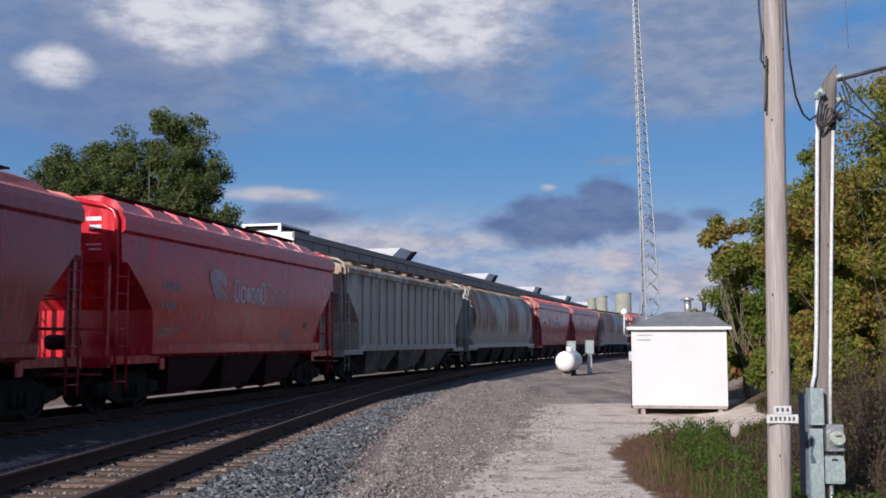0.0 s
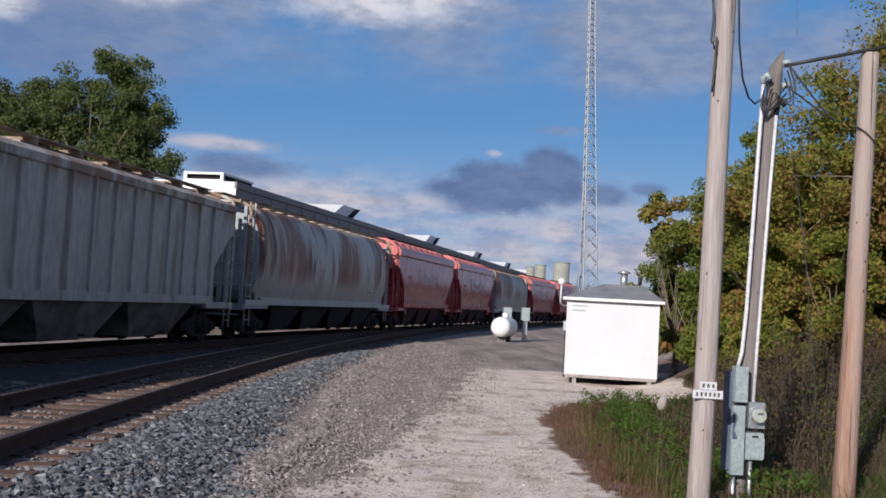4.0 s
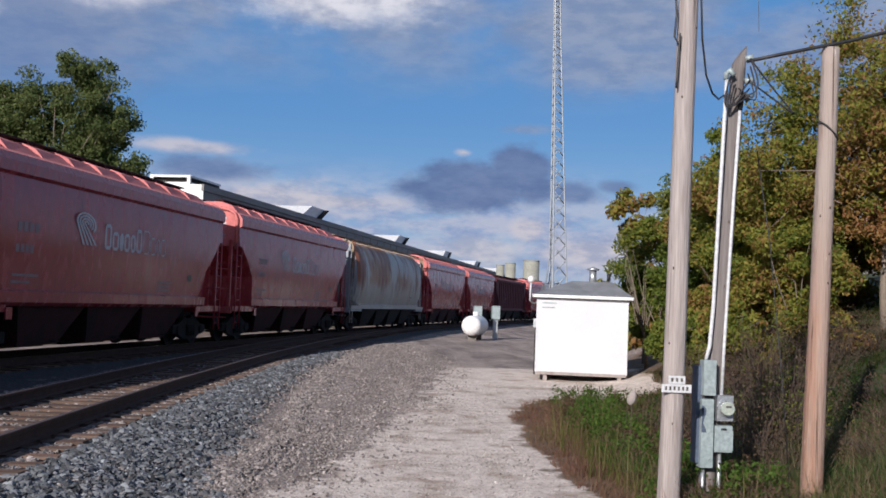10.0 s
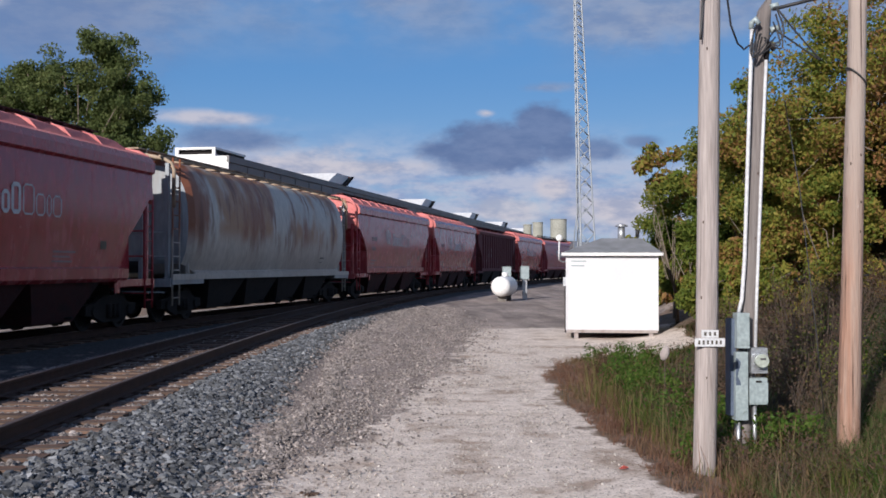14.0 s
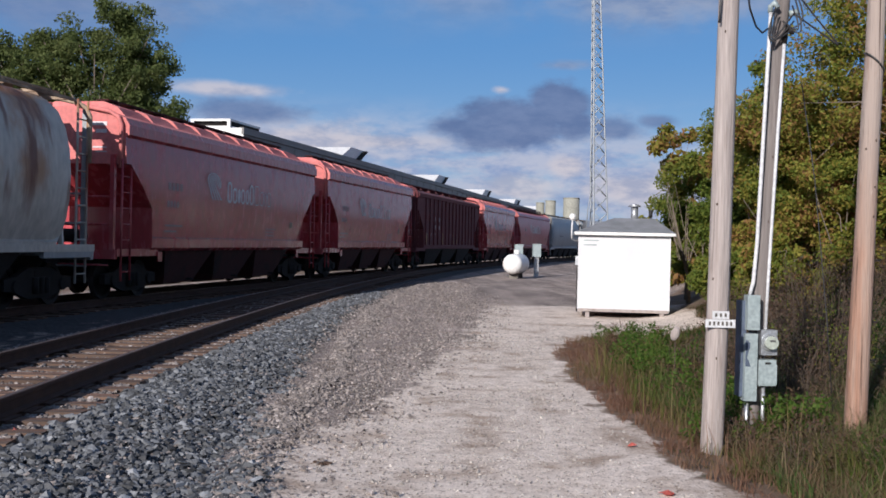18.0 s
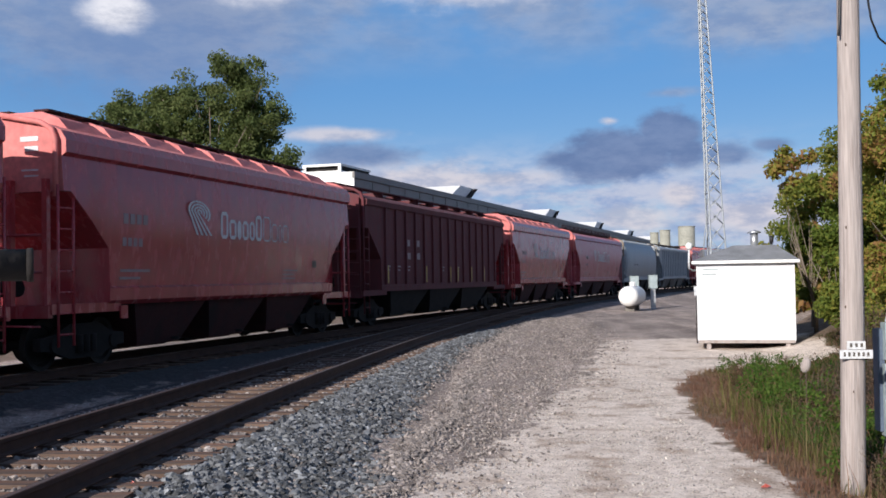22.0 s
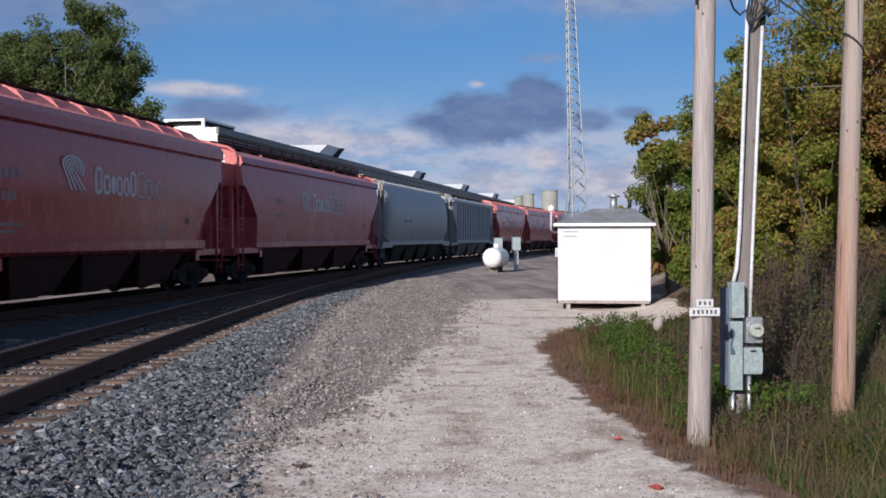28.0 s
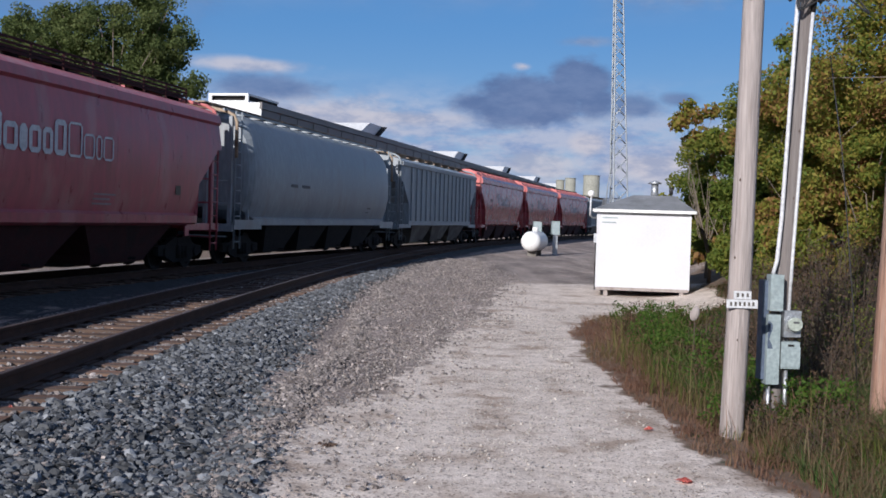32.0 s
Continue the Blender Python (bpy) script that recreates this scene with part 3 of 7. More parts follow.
def bevel(bm, width, segments=1):
    edges = [e for e in bm.edges if len(e.link_faces) == 2 and e.calc_face_angle(0) > 0.6]
    bmesh.ops.bevel(bm, geom=edges, offset=width, segments=segments, affect="EDGES", profile=0.6)


def done(name, bm, mat):
    """A mesh from a bmesh, which is freed."""
    bmesh.ops.recalc_face_normals(bm, faces=bm.faces)
    me = bpy.data.meshes.new(name)
    bm.to_mesh(me)
    bm.free()
    me.materials.append(mat)
    return me


def part(name, bm, mat, parent, label="", m=None):
    """Links a bmesh or a mesh as one mesh object under a thing or a part."""
    me = bm if isinstance(bm, bpy.types.Mesh) else done(name, bm, mat)
    ob = new(name, me)
    ob.parent = parent
    if m is not None:
        ob.matrix_basis = m
    if label:
        ob["label"] = label
    return ob


def thing(name, label, category, m=None, group="", kind="", mesh=None):
    ob = new(name, mesh)
    if mesh is None:
        ob.empty_display_size = 0.2
    if m is not None:
        ob.matrix_basis = m
    return tagged(ob, label, category, group, kind)


def quick_mesh(name, verts, faces, mat):
    me = bpy.data.meshes.new(name)
    me.from_pydata(verts, [], faces)
    me.materials.append(mat)
    return me

# ---------- ground ----------
def ground_material():
    mat = bpy.data.materials.new("ground")
    mat.use_nodes = True
    nt = mat.node_tree
    n, link = nt.nodes.new, nt.links.new
    bsdf = nt.nodes["Principled BSDF"]
    co = n("ShaderNodeTexCoord")

    def tex(scale, detail=5.0, kind="ShaderNodeTexNoise"):
        k = n(kind)
        k.inputs["Scale"].default_value = scale
        if kind == "ShaderNodeTexNoise":
            k.inputs["Detail"].default_value = detail
        link(co.outputs["Object"], k.inputs["Vector"])
        return k

    def ramp(src, stops):
        k = n("ShaderNodeValToRGB")
        el = k.color_ramp.elements
        while len(el) < len(stops):
            el.new(0.5)
        for i, (p, c) in enumerate(stops):
            el[i].position, el[i].color = p, (*c, 1)
        link(src, k.inputs[0])
        return k.outputs[0]

    def mix(a, b, f, mode="MIX"):
        k = n("ShaderNodeMix")
        k.data_type, k.blend_type = "RGBA", mode
        link(a, k.inputs[6])
        link(b, k.inputs[7])
        if isinstance(f, float):
            k.inputs[0].default_value = f
        else:
            link(f, k.inputs[0])
        return k.outputs[2]

    stones = tex(26.0, kind="ShaderNodeTexVoronoi")
    pebbles = tex(48.0, kind="ShaderNodeTexVoronoi")
    patch, fine, mid = tex(0.6), tex(70.0), tex(6.0)
    sepc = n("ShaderNodeSeparateColor")
    link(stones.outputs["Color"], sepc.inputs[0])
    ballast = ramp(sepc.outputs[0], [(0.0, (0.014, 0.014, 0.015)), (0.5, (0.028, 0.028, 0.030)), (1.0, (0.065, 0.065, 0.068))])
    sepp = n("ShaderNodeSeparateColor")
    link(pebbles.outputs["Color"], sepp.inputs[0])
    gravel = ramp(sepp.outputs[0], [(0.0, (0.12, 0.095, 0.085)), (0.55, (0.25, 0.212, 0.192)), (0.9, (0.37, 0.33, 0.305)), (1.0, (0.52, 0.48, 0.45))])
    gravel = mix(gravel, ramp(patch.outputs[0], [(0.3, (0.72, 0.69, 0.67)), (0.7, (1.2, 1.16, 1.12))]), 1.0, "MULTIPLY")
    rut = n("ShaderNodeMapping")
    rut.inputs["Rotation"].default_value, rut.inputs["Scale"].default_value = (0, 0, 0.16), (1.6, 0.16, 1.0)
    link(co.outputs["Object"], rut.inputs[0])
    worn = n("ShaderNodeTexNoise")
    worn.inputs["Scale"].default_value, worn.inputs["Detail"].default_value = 1.0, 8.0
    link(rut.outputs[0], worn.inputs["Vector"])
    gravel = mix(gravel, ramp(worn.outputs[0], [(0.36, (0.70, 0.67, 0.65)), (0.5, (1.0, 0.98, 0.96)), (0.62, (1.28, 1.25, 1.22))]), 1.0, "MULTIPLY")
    lime = ramp(fine.outputs[0], [(0.25, (0.47, 0.41, 0.365)), (0.5, (0.66, 0.595, 0.54)), (0.75, (0.78, 0.715, 0.66))])
    lime = mix(lime, ramp(mid.outputs[0], [(0.3, (0.78, 0.74, 0.70)), (0.6, (1.05, 1.03, 1.0))]), 1.0, "MULTIPLY")
    damp = tex(1.3, 7.0)
    lime = mix(lime, ramp(damp.outputs[0], [(0.34, (0.62, 0.55, 0.49)), (0.47, (0.98, 0.96, 0.94)), (0.7, (1.08, 1.07, 1.06))]), 1.0, "MULTIPLY")
    sepq = n("ShaderNodeSeparateColor")
    link(pebbles.outputs["Color"], sepq.inputs[0])
    lime = mix(lime, ramp(sepq.outputs[1], [(0.0, (0.45, 0.42, 0.40)), (0.10, (0.55, 0.52, 0.5)), (0.13, (1.0, 1.0, 1.0)), (0.93, (1.0, 1.0, 1.0)), (1.0, (1.25, 1.25, 1.25))]), 1.0, "MULTIPLY")
    soil = ramp(mid.outputs[0], [(0.3, (0.060, 0.058, 0.024)), (0.44, (0.13, 0.088, 0.056)), (0.7, (0.21, 0.14, 0.10))])
    att = n("ShaderNodeAttribute")
    att.attribute_name = "zones"
    turf = ramp(mid.outputs[0], [(0.3, (0.026, 0.048, 0.012)), (0.5, (0.045, 0.056, 0.020)), (0.7, (0.085, 0.062, 0.036))])
    soil = mix(soil, turf, att.outputs["Alpha"])
    sep = n("ShaderNodeSeparateColor")
    link(att.outputs["Color"], sep.inputs[0])

    def broken(i):
        """A zone's weight with a ragged rim."""
        k = n("ShaderNodeMath")
        k.operation = "ADD"
        link(sep.outputs[i], k.inputs[0])
        j = n("ShaderNodeMapRange")
        for a, v in ((1, 0.25), (2, 0.75), (3, -0.32), (4, 0.32)):
            j.inputs[a].default_value = v
        t = tex((3.0, 5.0, 4.0)[i], 8.0)
        link(t.outputs[0], j.inputs[0])
        link(j.outputs[0], k.inputs[1])
        s = n("ShaderNodeMapRange")
        s.interpolation_type = "SMOOTHSTEP"
        s.inputs[1].default_value, s.inputs[2].default_value = 0.35, 0.65
        link(k.outputs[0], s.inputs[0])
        return s.outputs[0]

    col = mix(gravel, lime, broken(1))
    col = mix(col, ballast, broken(0))
    col = mix(col, soil, broken(2))
    link(col, bsdf.inputs["Base Color"])
    bsdf.inputs["Roughness"].default_value = 0.95
    b1 = n("ShaderNodeBump")
    b1.inputs["Strength"].default_value, b1.inputs["Distance"].default_value = 0.35, 0.012
    link(pebbles.outputs["Distance"], b1.inputs["Height"])
    b2 = n("ShaderNodeBump")
    b2.inputs["Strength"].default_value, b2.inputs["Distance"].default_value = 0.5, 0.03
    link(mid.outputs[0], b2.inputs["Height"])
    link(b1.outputs[0], b2.inputs["Normal"])
    link(b2.outputs[0], bsdf.inputs["Normal"])
    return mat


def lime_edge(y):
    """Left rim of the packed limestone."""
    return float(np.interp(y, [0, 8.8, 9.9, 10.7, 11.5, 12.6, 14.5, 16.7, 22, 29.3], [-0.95, -0.9, -1.05, -0.9, -0.5, -0.1, 0.25, 0.62, 1.7, 2.7])) + 0.10 * math.sin(y * 3.1) + 0.07 * math.sin(y * 7.3 + 1)


def zones(x, y):
    """How much the ground is ballast, packed limestone or soil."""
    d = min(off_line(MAIN_A, x, y), off_line(SIDING_A, x, y))
    ballast = 1 - smooth(1.8 + 0.5 * (1 - smooth(9, 12, y)), 3.1 + 0.3 * (1 - smooth(9, 12, y)), d)
    edge = verge_edge(y)
    soil = smooth(edge - 0.25, edge + 0.30, x)
    beyond = -2.1 + 0.2543 * (y - 45.84) - 3.4
    if y < 90:
        soil = max(soil, smooth(beyond, beyond - 1.2, x))
    if y > 70 and d > 9:
        soil = max(soil, smooth(70, 80, y) * 0.4)
    left = lime_edge(y)
    lime = smooth(left - 0.35, left + 0.55, x) * (1 - 0.3 * smooth(14, 18, y) * (1 - smooth(20, 22, y)))
    if y > 24.0:
        lime *= 1 - smooth(29, 31, y)
    return ballast, lime, soil


def build_ground():
    xs = sorted(set([-3000, -1200, -500, -200, -100, -60, -40, -30, -24] + list(np.arange(-20, 22.01, 0.35).round(3)) + [24, 27, 31, 36, 45, 60, 100, 200, 500, 1200, 3000]))
    ys = sorted(set([-3000, -1000, -300, -120, -60, -30, -15, -8, -3] + list(np.arange(0, 40, 0.4).round(3)) + list(np.arange(40, 100, 2.0)) + [110, 130, 160, 200, 260, 350, 500, 900, 1600, 3000]))
    verts, cols = [], []
    for y in ys:
        for x in xs:
            near = -14 < x < 16 and 2 < y < 40
            z = ground_z(x, y) + (0.018 * noise.noise((x * 0.9, y * 0.9, 0)) + 0.012 * noise.noise((x * 3, y * 3, 4)) if near else 0)
            verts.append((x, y, z))
            cols.append((*zones(x, y), smooth(0.7, 2.2, x - verge_edge(y)) if y < 60 else 0.5))
    w = len(xs)
    faces = [(j * w + i, j * w + i + 1, (j + 1) * w + i + 1, (j + 1) * w + i) for j in range(len(ys) - 1) for i in range(w - 1)]
    me = quick_mesh("ground", verts, faces, ground_material())
    at = me.color_attributes.new("zones", "FLOAT_COLOR", "POINT")
    at.data.foreach_set("color", np.array(cols, dtype=np.float32).ravel())
    for p in me.polygons:
        p.use_smooth = True
    thing("ground", "gravel yard with pale limestone patches and a grassy bank", "ground", kind="structure", mesh=me)


build_ground()


# ---------- tracks ----------
def rail_mesh(line, side, s0, s1, step, lift=0.0):
    """One rail along a centre line: foot, web and head."""
    prof = [(-0.07, 0), (0.07, 0), (0.07, 0.012), (0.012, 0.03), (0.012, 0.12), (0.036, 0.132), (0.036, 0.168), (0.028, 0.172), (-0.028, 0.172), (-0.036, 0.168), (-0.036, 0.132), (-0.012, 0.12), (-0.012, 0.03), (-0.07, 0.012)]
    verts, faces = [], []
    ss = list(np.arange(s0, s1, step)) + [s1]
    for s in ss:
        x, y, h = on_line(line, s)
        for o, z in prof:
            d = side * 0.752 + o
            verts.append((x + math.cos(h) * d, y - math.sin(h) * d, RAIL_Z - 0.172 + z + lift))
    n = len(prof)
    for i in range(len(ss) - 1):
        for k in range(n):
            faces.append((i * n + k, i * n + (k + 1) % n, (i + 1) * n + (k + 1) % n, (i + 1) * n + k))
    me = quick_mesh("rail", verts, faces, RAIL)
    me.materials.append(RAIL_TOP)
    for i, p in enumerate(me.polygons):
        if i % n == 7:
            p.material_index = 1
    return me


def tie_mesh(length, seed):
    rnd = random.Random(seed)
    bm = bmesh.new()
    box(bm, -length / 2, length / 2, -0.115, 0.115, -0.17, 0)
    bmesh.ops.subdivide_edges(bm, edges=[e for e in bm.edges if abs((e.verts[0].co - e.verts[1].co).x) > 1], cuts=4)
    for v in bm.verts:
        v.co += Vector((rnd.uniform(-0.02, 0.02), rnd.uniform(-0.008, 0.008), rnd.uniform(-0.01, 0.006)))
    return done("tie", bm, TIE)


def build_track(name, line, s0, s1, label, near_from, lift=0.0):
    track = thing(name, label, "railway track", kind="structure")
    part("rail", rail_mesh(line, -1, s0, s1, 1.0, lift), None, track)
    part("rail", rail_mesh(line, 1, s0, s1, 1.0, lift), None, track)
    meshes = [tie_mesh(2.6, k) for k in range(5)]
    rnd = random.Random(name)
    bm = bmesh.new()
    box(bm, -0.09, 0.09, -0.18, 0.18, 0.0, 0.014)
    plate = done("tie_plate", bm, RAIL)
    s, made = s0 + 0.3, 0
    rest = []
    while s < s1:
        x, y, h = on_line(line, s)
        m = pose(x, y, RAIL_Z - 0.186 + lift, 0, 0, -math.degrees(h) + rnd.uniform(-1, 1)) @ pose(rnd.uniform(-0.06, 0.06), 0, rnd.uniform(-0.01, 0.0))
        if near_from[0] < s < near_from[1] and made < 150:
            tie = part("tie", rnd.choice(meshes), None, track, m=m)
            if s < near_from[0] + 40:
                part("tie_plate", plate, None, tie, m=pose(-0.752, 0, 0.001))
                part("tie_plate", plate, None, tie, m=pose(0.752, 0, 0.001))
            made += 1
        else:
            rest.append(m)
        s += 0.52
    bm = bmesh.new()
    for m in rest:
        box(bm, -1.3, 1.3, -0.115, 0.115, -0.17, 0, m)
    tagged(part("far_ties", bm, TIE, track), kind="stuff")
    return track


build_track("railway_track_main", MAIN_A, -270, 315, "main railway track of rusty rails on timber ties", (-62, 13))
build_track("railway_track_siding", SIDING_A, -60, 67, "empty curving siding with rusty rails on weathered ties", (-9, 64), 0.002)


# ---------- train ----------
def section(kind):
    """Half cross-section of a car body, from sill to ridge, as (half width, height)."""
    if kind == "hatch":
        return [(1.46, 1.12), (1.55, 1.20), (1.56, 1.42), (1.45, 1.46), (1.535, 2.05), (1.575, 2.7), (1.51, 3.70), (1.60, 3.76), (1.60, 3.98), (1.50, 4.14), (1.30, 4.22), (0.9, 4.34), (0.0, 4.42)]
    if kind == "smooth":
        return [(1.46, 1.12), (1.56, 1.18), (1.57, 1.36), (1.48, 1.42), (1.58, 1.9), (1.63, 2.5), (1.63, 3.2), (1.55, 3.74), (1.62, 3.80), (1.56, 4.0), (1.30, 4.14), (0.9, 4.26), (0.0, 4.36)]
    if kind == "barrel":
        return [(1.40, 1.14), (1.46, 1.18), (1.47, 1.32), (1.40, 1.36), (1.55, 1.75), (1.62, 2.2), (1.64, 2.7), (1.60, 3.2), (1.50, 3.65), (1.32, 4.0), (1.08, 4.22), (0.7, 4.34), (0.0, 4.40)]
    return [(1.46, 1.10), (1.50, 1.12), (1.50, 1.30), (1.48, 1.32), (1.48, 2.2), (1.48, 3.0), (1.48, 3.78), (1.54, 3.82), (1.55, 3.98), (1.48, 4.02), (1.30, 4.10), (0.9, 4.22), (0.0, 4.32)]


def low_edge(kind, d):
    """Height of the body's lower edge at d metres from the car's end sill."""
    if kind == "barrel":
        return 1.14 if d > 1.75 else (1.14 + (1.75 - d) * 0.5 if d > 1.3 else 1.4)
    a, b = (0.45, 3.1), (1.55, 2.15)
    if d <= a[0]:
        return a[1]
    if d < b[0]:
        return a[1] + (b[1] - a[1]) * (d - a[0]) / (b[0] - a[0])
    return 1.12


def body_mesh(kind, length, mat):
    half = section(kind)
    e = length / 2 - 0.55
    bm = bmesh.new()
    if kind == "barrel":
        stations = [0.95, 1.0, 1.2, 1.5]
    else:
        stations = [0.24, 0.45, 1.0, 1.55, 1.56]
    pos = [e - d for d in stations]
    xs = [-p for p in pos] + list(np.linspace(-pos[-1], pos[-1], 13)[1:-1]) + pos[::-1]
    rings = []
    for x in xs:
        d = e - abs(x)
        low = low_edge(kind, d)
        shrink = 1.0
        if kind == "barrel" and d < 1.5:
            shrink = {0.95: 0.82, 1.0: 0.90, 1.2: 0.97}.get(round(d, 2), 1.0)
        ring = []
        for w, z in half:
            zz = max(z, low)
            if zz > z:
                w = float(np.interp(zz, [q for _, q in half], [p for p, _ in half]))
            ring.append((w * shrink, (zz - 2.8) * (shrink if kind == "barrel" else 1) + 2.8))
        rings.append([(x, -w, z) for w, z in ring] + [(x, w, z) for w, z in ring[::-1][1:]])
    loft(bm, rings)
    bmesh.ops.remove_doubles(bm, verts=bm.verts, dist=0.0004)
    bm.normal_update()
    for f in bm.faces:
        f.smooth = abs(f.normal.x) < 0.3
    for edge in bm.edges:
        edge.smooth = edge.calc_face_angle(3.0) < (0.55 if kind == "barrel" else 0.22)
    return done("body", bm, mat)


def add_ladder(car, x, y, z0, z1, mat, along=True, w=0.42, name="ladder"):
    bm = bmesh.new()
    dx, dy = (w / 2, 0) if along else (0, w / 2)
    rod(bm, (x - dx, y - dy, z0), (x - dx, y - dy, z1), 0.028, 5)
    rod(bm, (x + dx, y + dy, z0), (x + dx, y + dy, z1), 0.028, 5)
    n = int((z1 - z0) / 0.36)
    for k in range(n):
        z = z0 + 0.2 + k * 0.36
        rod(bm, (x - dx, y - dy, z), (x + dx, y + dy, z), 0.018, 5)
    part(name, bm, mat, car)


BOGIE = {}


def bogie_meshes():
    """Meshes shared by every bogie: side frame, bolster, wheel, axle."""
    if BOGIE:
        return BOGIE
    bm = bmesh.new()
    outline = [(-1.25, 0.36), (-1.25, 0.58), (-0.85, 0.62), (-0.42, 0.80), (0.42, 0.80), (0.85, 0.62), (1.25, 0.58), (1.25, 0.36), (0.95, 0.34), (0.42, 0.18), (-0.42, 0.18), (-0.95, 0.34)]
    loft(bm, [[(x, y, z) for x, z in outline] for y in (-0.07, 0.07)])
    for x in (-0.87, 0.87):
        rod(bm, (x, -0.12, 0.44), (x, 0.12, 0.44), 0.13, 10)
    for k in (-0.2, 0, 0.2):
        rod(bm, (k, -0.10, 0.28), (k, -0.10, 0.60), 0.075, 8)
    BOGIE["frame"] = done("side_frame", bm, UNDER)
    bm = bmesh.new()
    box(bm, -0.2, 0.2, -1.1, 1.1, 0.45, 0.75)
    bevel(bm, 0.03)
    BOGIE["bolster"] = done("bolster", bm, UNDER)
    bm = bmesh.new()
    prof = [(0.0, 0.09), (0.13, 0.09), (0.16, 0.05), (0.34, 0.03), (0.37, 0.065), (0.42, 0.065), (0.445, -0.06), (0.445, -0.075), (0.37, -0.065), (0.34, -0.01), (0.16, 0.0), (0.0, 0.0)]
    n = 20
    rings = [[(r * math.cos(k * 2 * math.pi / n), y, r * math.sin(k * 2 * math.pi / n)) for r, y in prof[1:-1]] for k in range(n)]
    made = [[bm.verts.new(p) for p in ring] for ring in rings]
    for k in range(n):
        a, b = made[k], made[(k + 1) % n]
        for j in range(len(a) - 1):
            bm.faces.new((a[j], a[j + 1], b[j + 1], b[j]))
    bm.faces.new([r[0] for r in made])
    bm.faces.new([r[-1] for r in made])
    BOGIE["wheel"] = done("wheel", bm, WHEEL)
    bm = bmesh.new()
    rod(bm, (0, -0.95, 0), (0, 0.95, 0), 0.08, 8)
    BOGIE["axle"] = done("axle", bm, WHEEL)
    return BOGIE


WHEELSETS = []


def add_bogie(car, x):
    k = bogie_meshes()
    bogie = part("bogie", k["bolster"], None, car, m=pose(x, 0, 0))
    for y in (-1.02, 1.02):
        part("side_frame", k["frame"], None, bogie, m=pose(0, y, 0))
    for dx in (-0.87, 0.87):
        axle = part("axle", k["axle"], None, car, m=pose(x + dx, 0, 0.44))
        part("wheel", k["wheel"], None, axle, m=pose(0, -0.76, 0))
        part("wheel", k["wheel"], None, axle, m=pose(0, 0.76, 0, 0, 0, 180))
        WHEELSETS.append((axle, x + dx))


def add_hoppers(car, length, mat, count, name="hopper"):
    e = length / 2 - 0.55
    span = (length - 6.2)
    for k in range(count):
        bm = bmesh.new()
        w = span / count
        x0 = -span / 2 + k * w
        top = [(x0 + 0.04, -1.40, 1.16), (x0 + w - 0.04, -1.40, 1.16), (x0 + w - 0.04, 1.40, 1.16), (x0 + 0.04, 1.40, 1.16)]
        c = x0 + w / 2
        f = w * 0.31
        low = [(c - f, -1.12, 0.44), (c + f, -1.12, 0.44), (c + f, 1.12, 0.44), (c - f, 1.12, 0.44)]
        foot = [(c - f + 0.1, -1.05, 0.27), (c + f - 0.1, -1.05, 0.27), (c + f - 0.1, 1.05, 0.27), (c - f + 0.1, 1.05, 0.27)]
        loft(bm, [top, low, foot])
        hop = part(name, bm, mat, car)
        bm = bmesh.new()
        box(bm, c - f - 0.15, c + f + 0.15, -0.6, 0.6, 0.20, 0.268)
        rod(bm, (c + 0.45, -1.25, 0.36), (c + 0.45, 1.25, 0.36), 0.03, 6)
        part("outlet_gate", bm, UNDER, hop)


def add_frame(car, length, mat):
    """Centre sill, end sills, end platforms and couplers."""
    e = length / 2 - 0.55
    bm = bmesh.new()
    box(bm, -e, e, -0.32, 0.32, 0.72, 1.10)
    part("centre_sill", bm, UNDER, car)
    for s in (-1, 1):
        bm = bmesh.new()
        box(bm, s * e - 0.06, s * e + 0.06, -1.45, 1.45, 0.94, 1.15)
        box(bm, min(s * e, s * (e - 1.9)), max(s * e, s * (e - 1.9)), -1.42, 1.42, 1.04, 1.11)
        part("end_platform", bm, mat, car)
        for y in (-1.44, 1.44):
            bm = bmesh.new()
            box(bm, min(s * e, s * (e - 2.0)), max(s * e, s * (e - 2.0)), y - 0.05, y + 0.05, 1.0, 1.17)
            part("side_sill", bm, mat, car)
        bm = bmesh.new()
        box(bm, min(s * e, s * (e + 0.5)), max(s * e, s * (e + 0.5)), -0.09, 0.09, 0.74, 0.94)
        box(bm, min(s * (e + 0.4), s * (e + 0.58)), max(s * (e + 0.4), s * (e + 0.58)), -0.16, 0.16, 0.70, 0.98)
        bevel(bm, 0.03)
        part("coupler", bm, UNDER, car)
        bm = bmesh.new()
        rod(bm, (s * (e + 0.06), -1.3, 0.80), (s * (e + 0.06), 0.4, 0.82), 0.02, 5)
        part("uncoupling_lever", bm, mat, car)


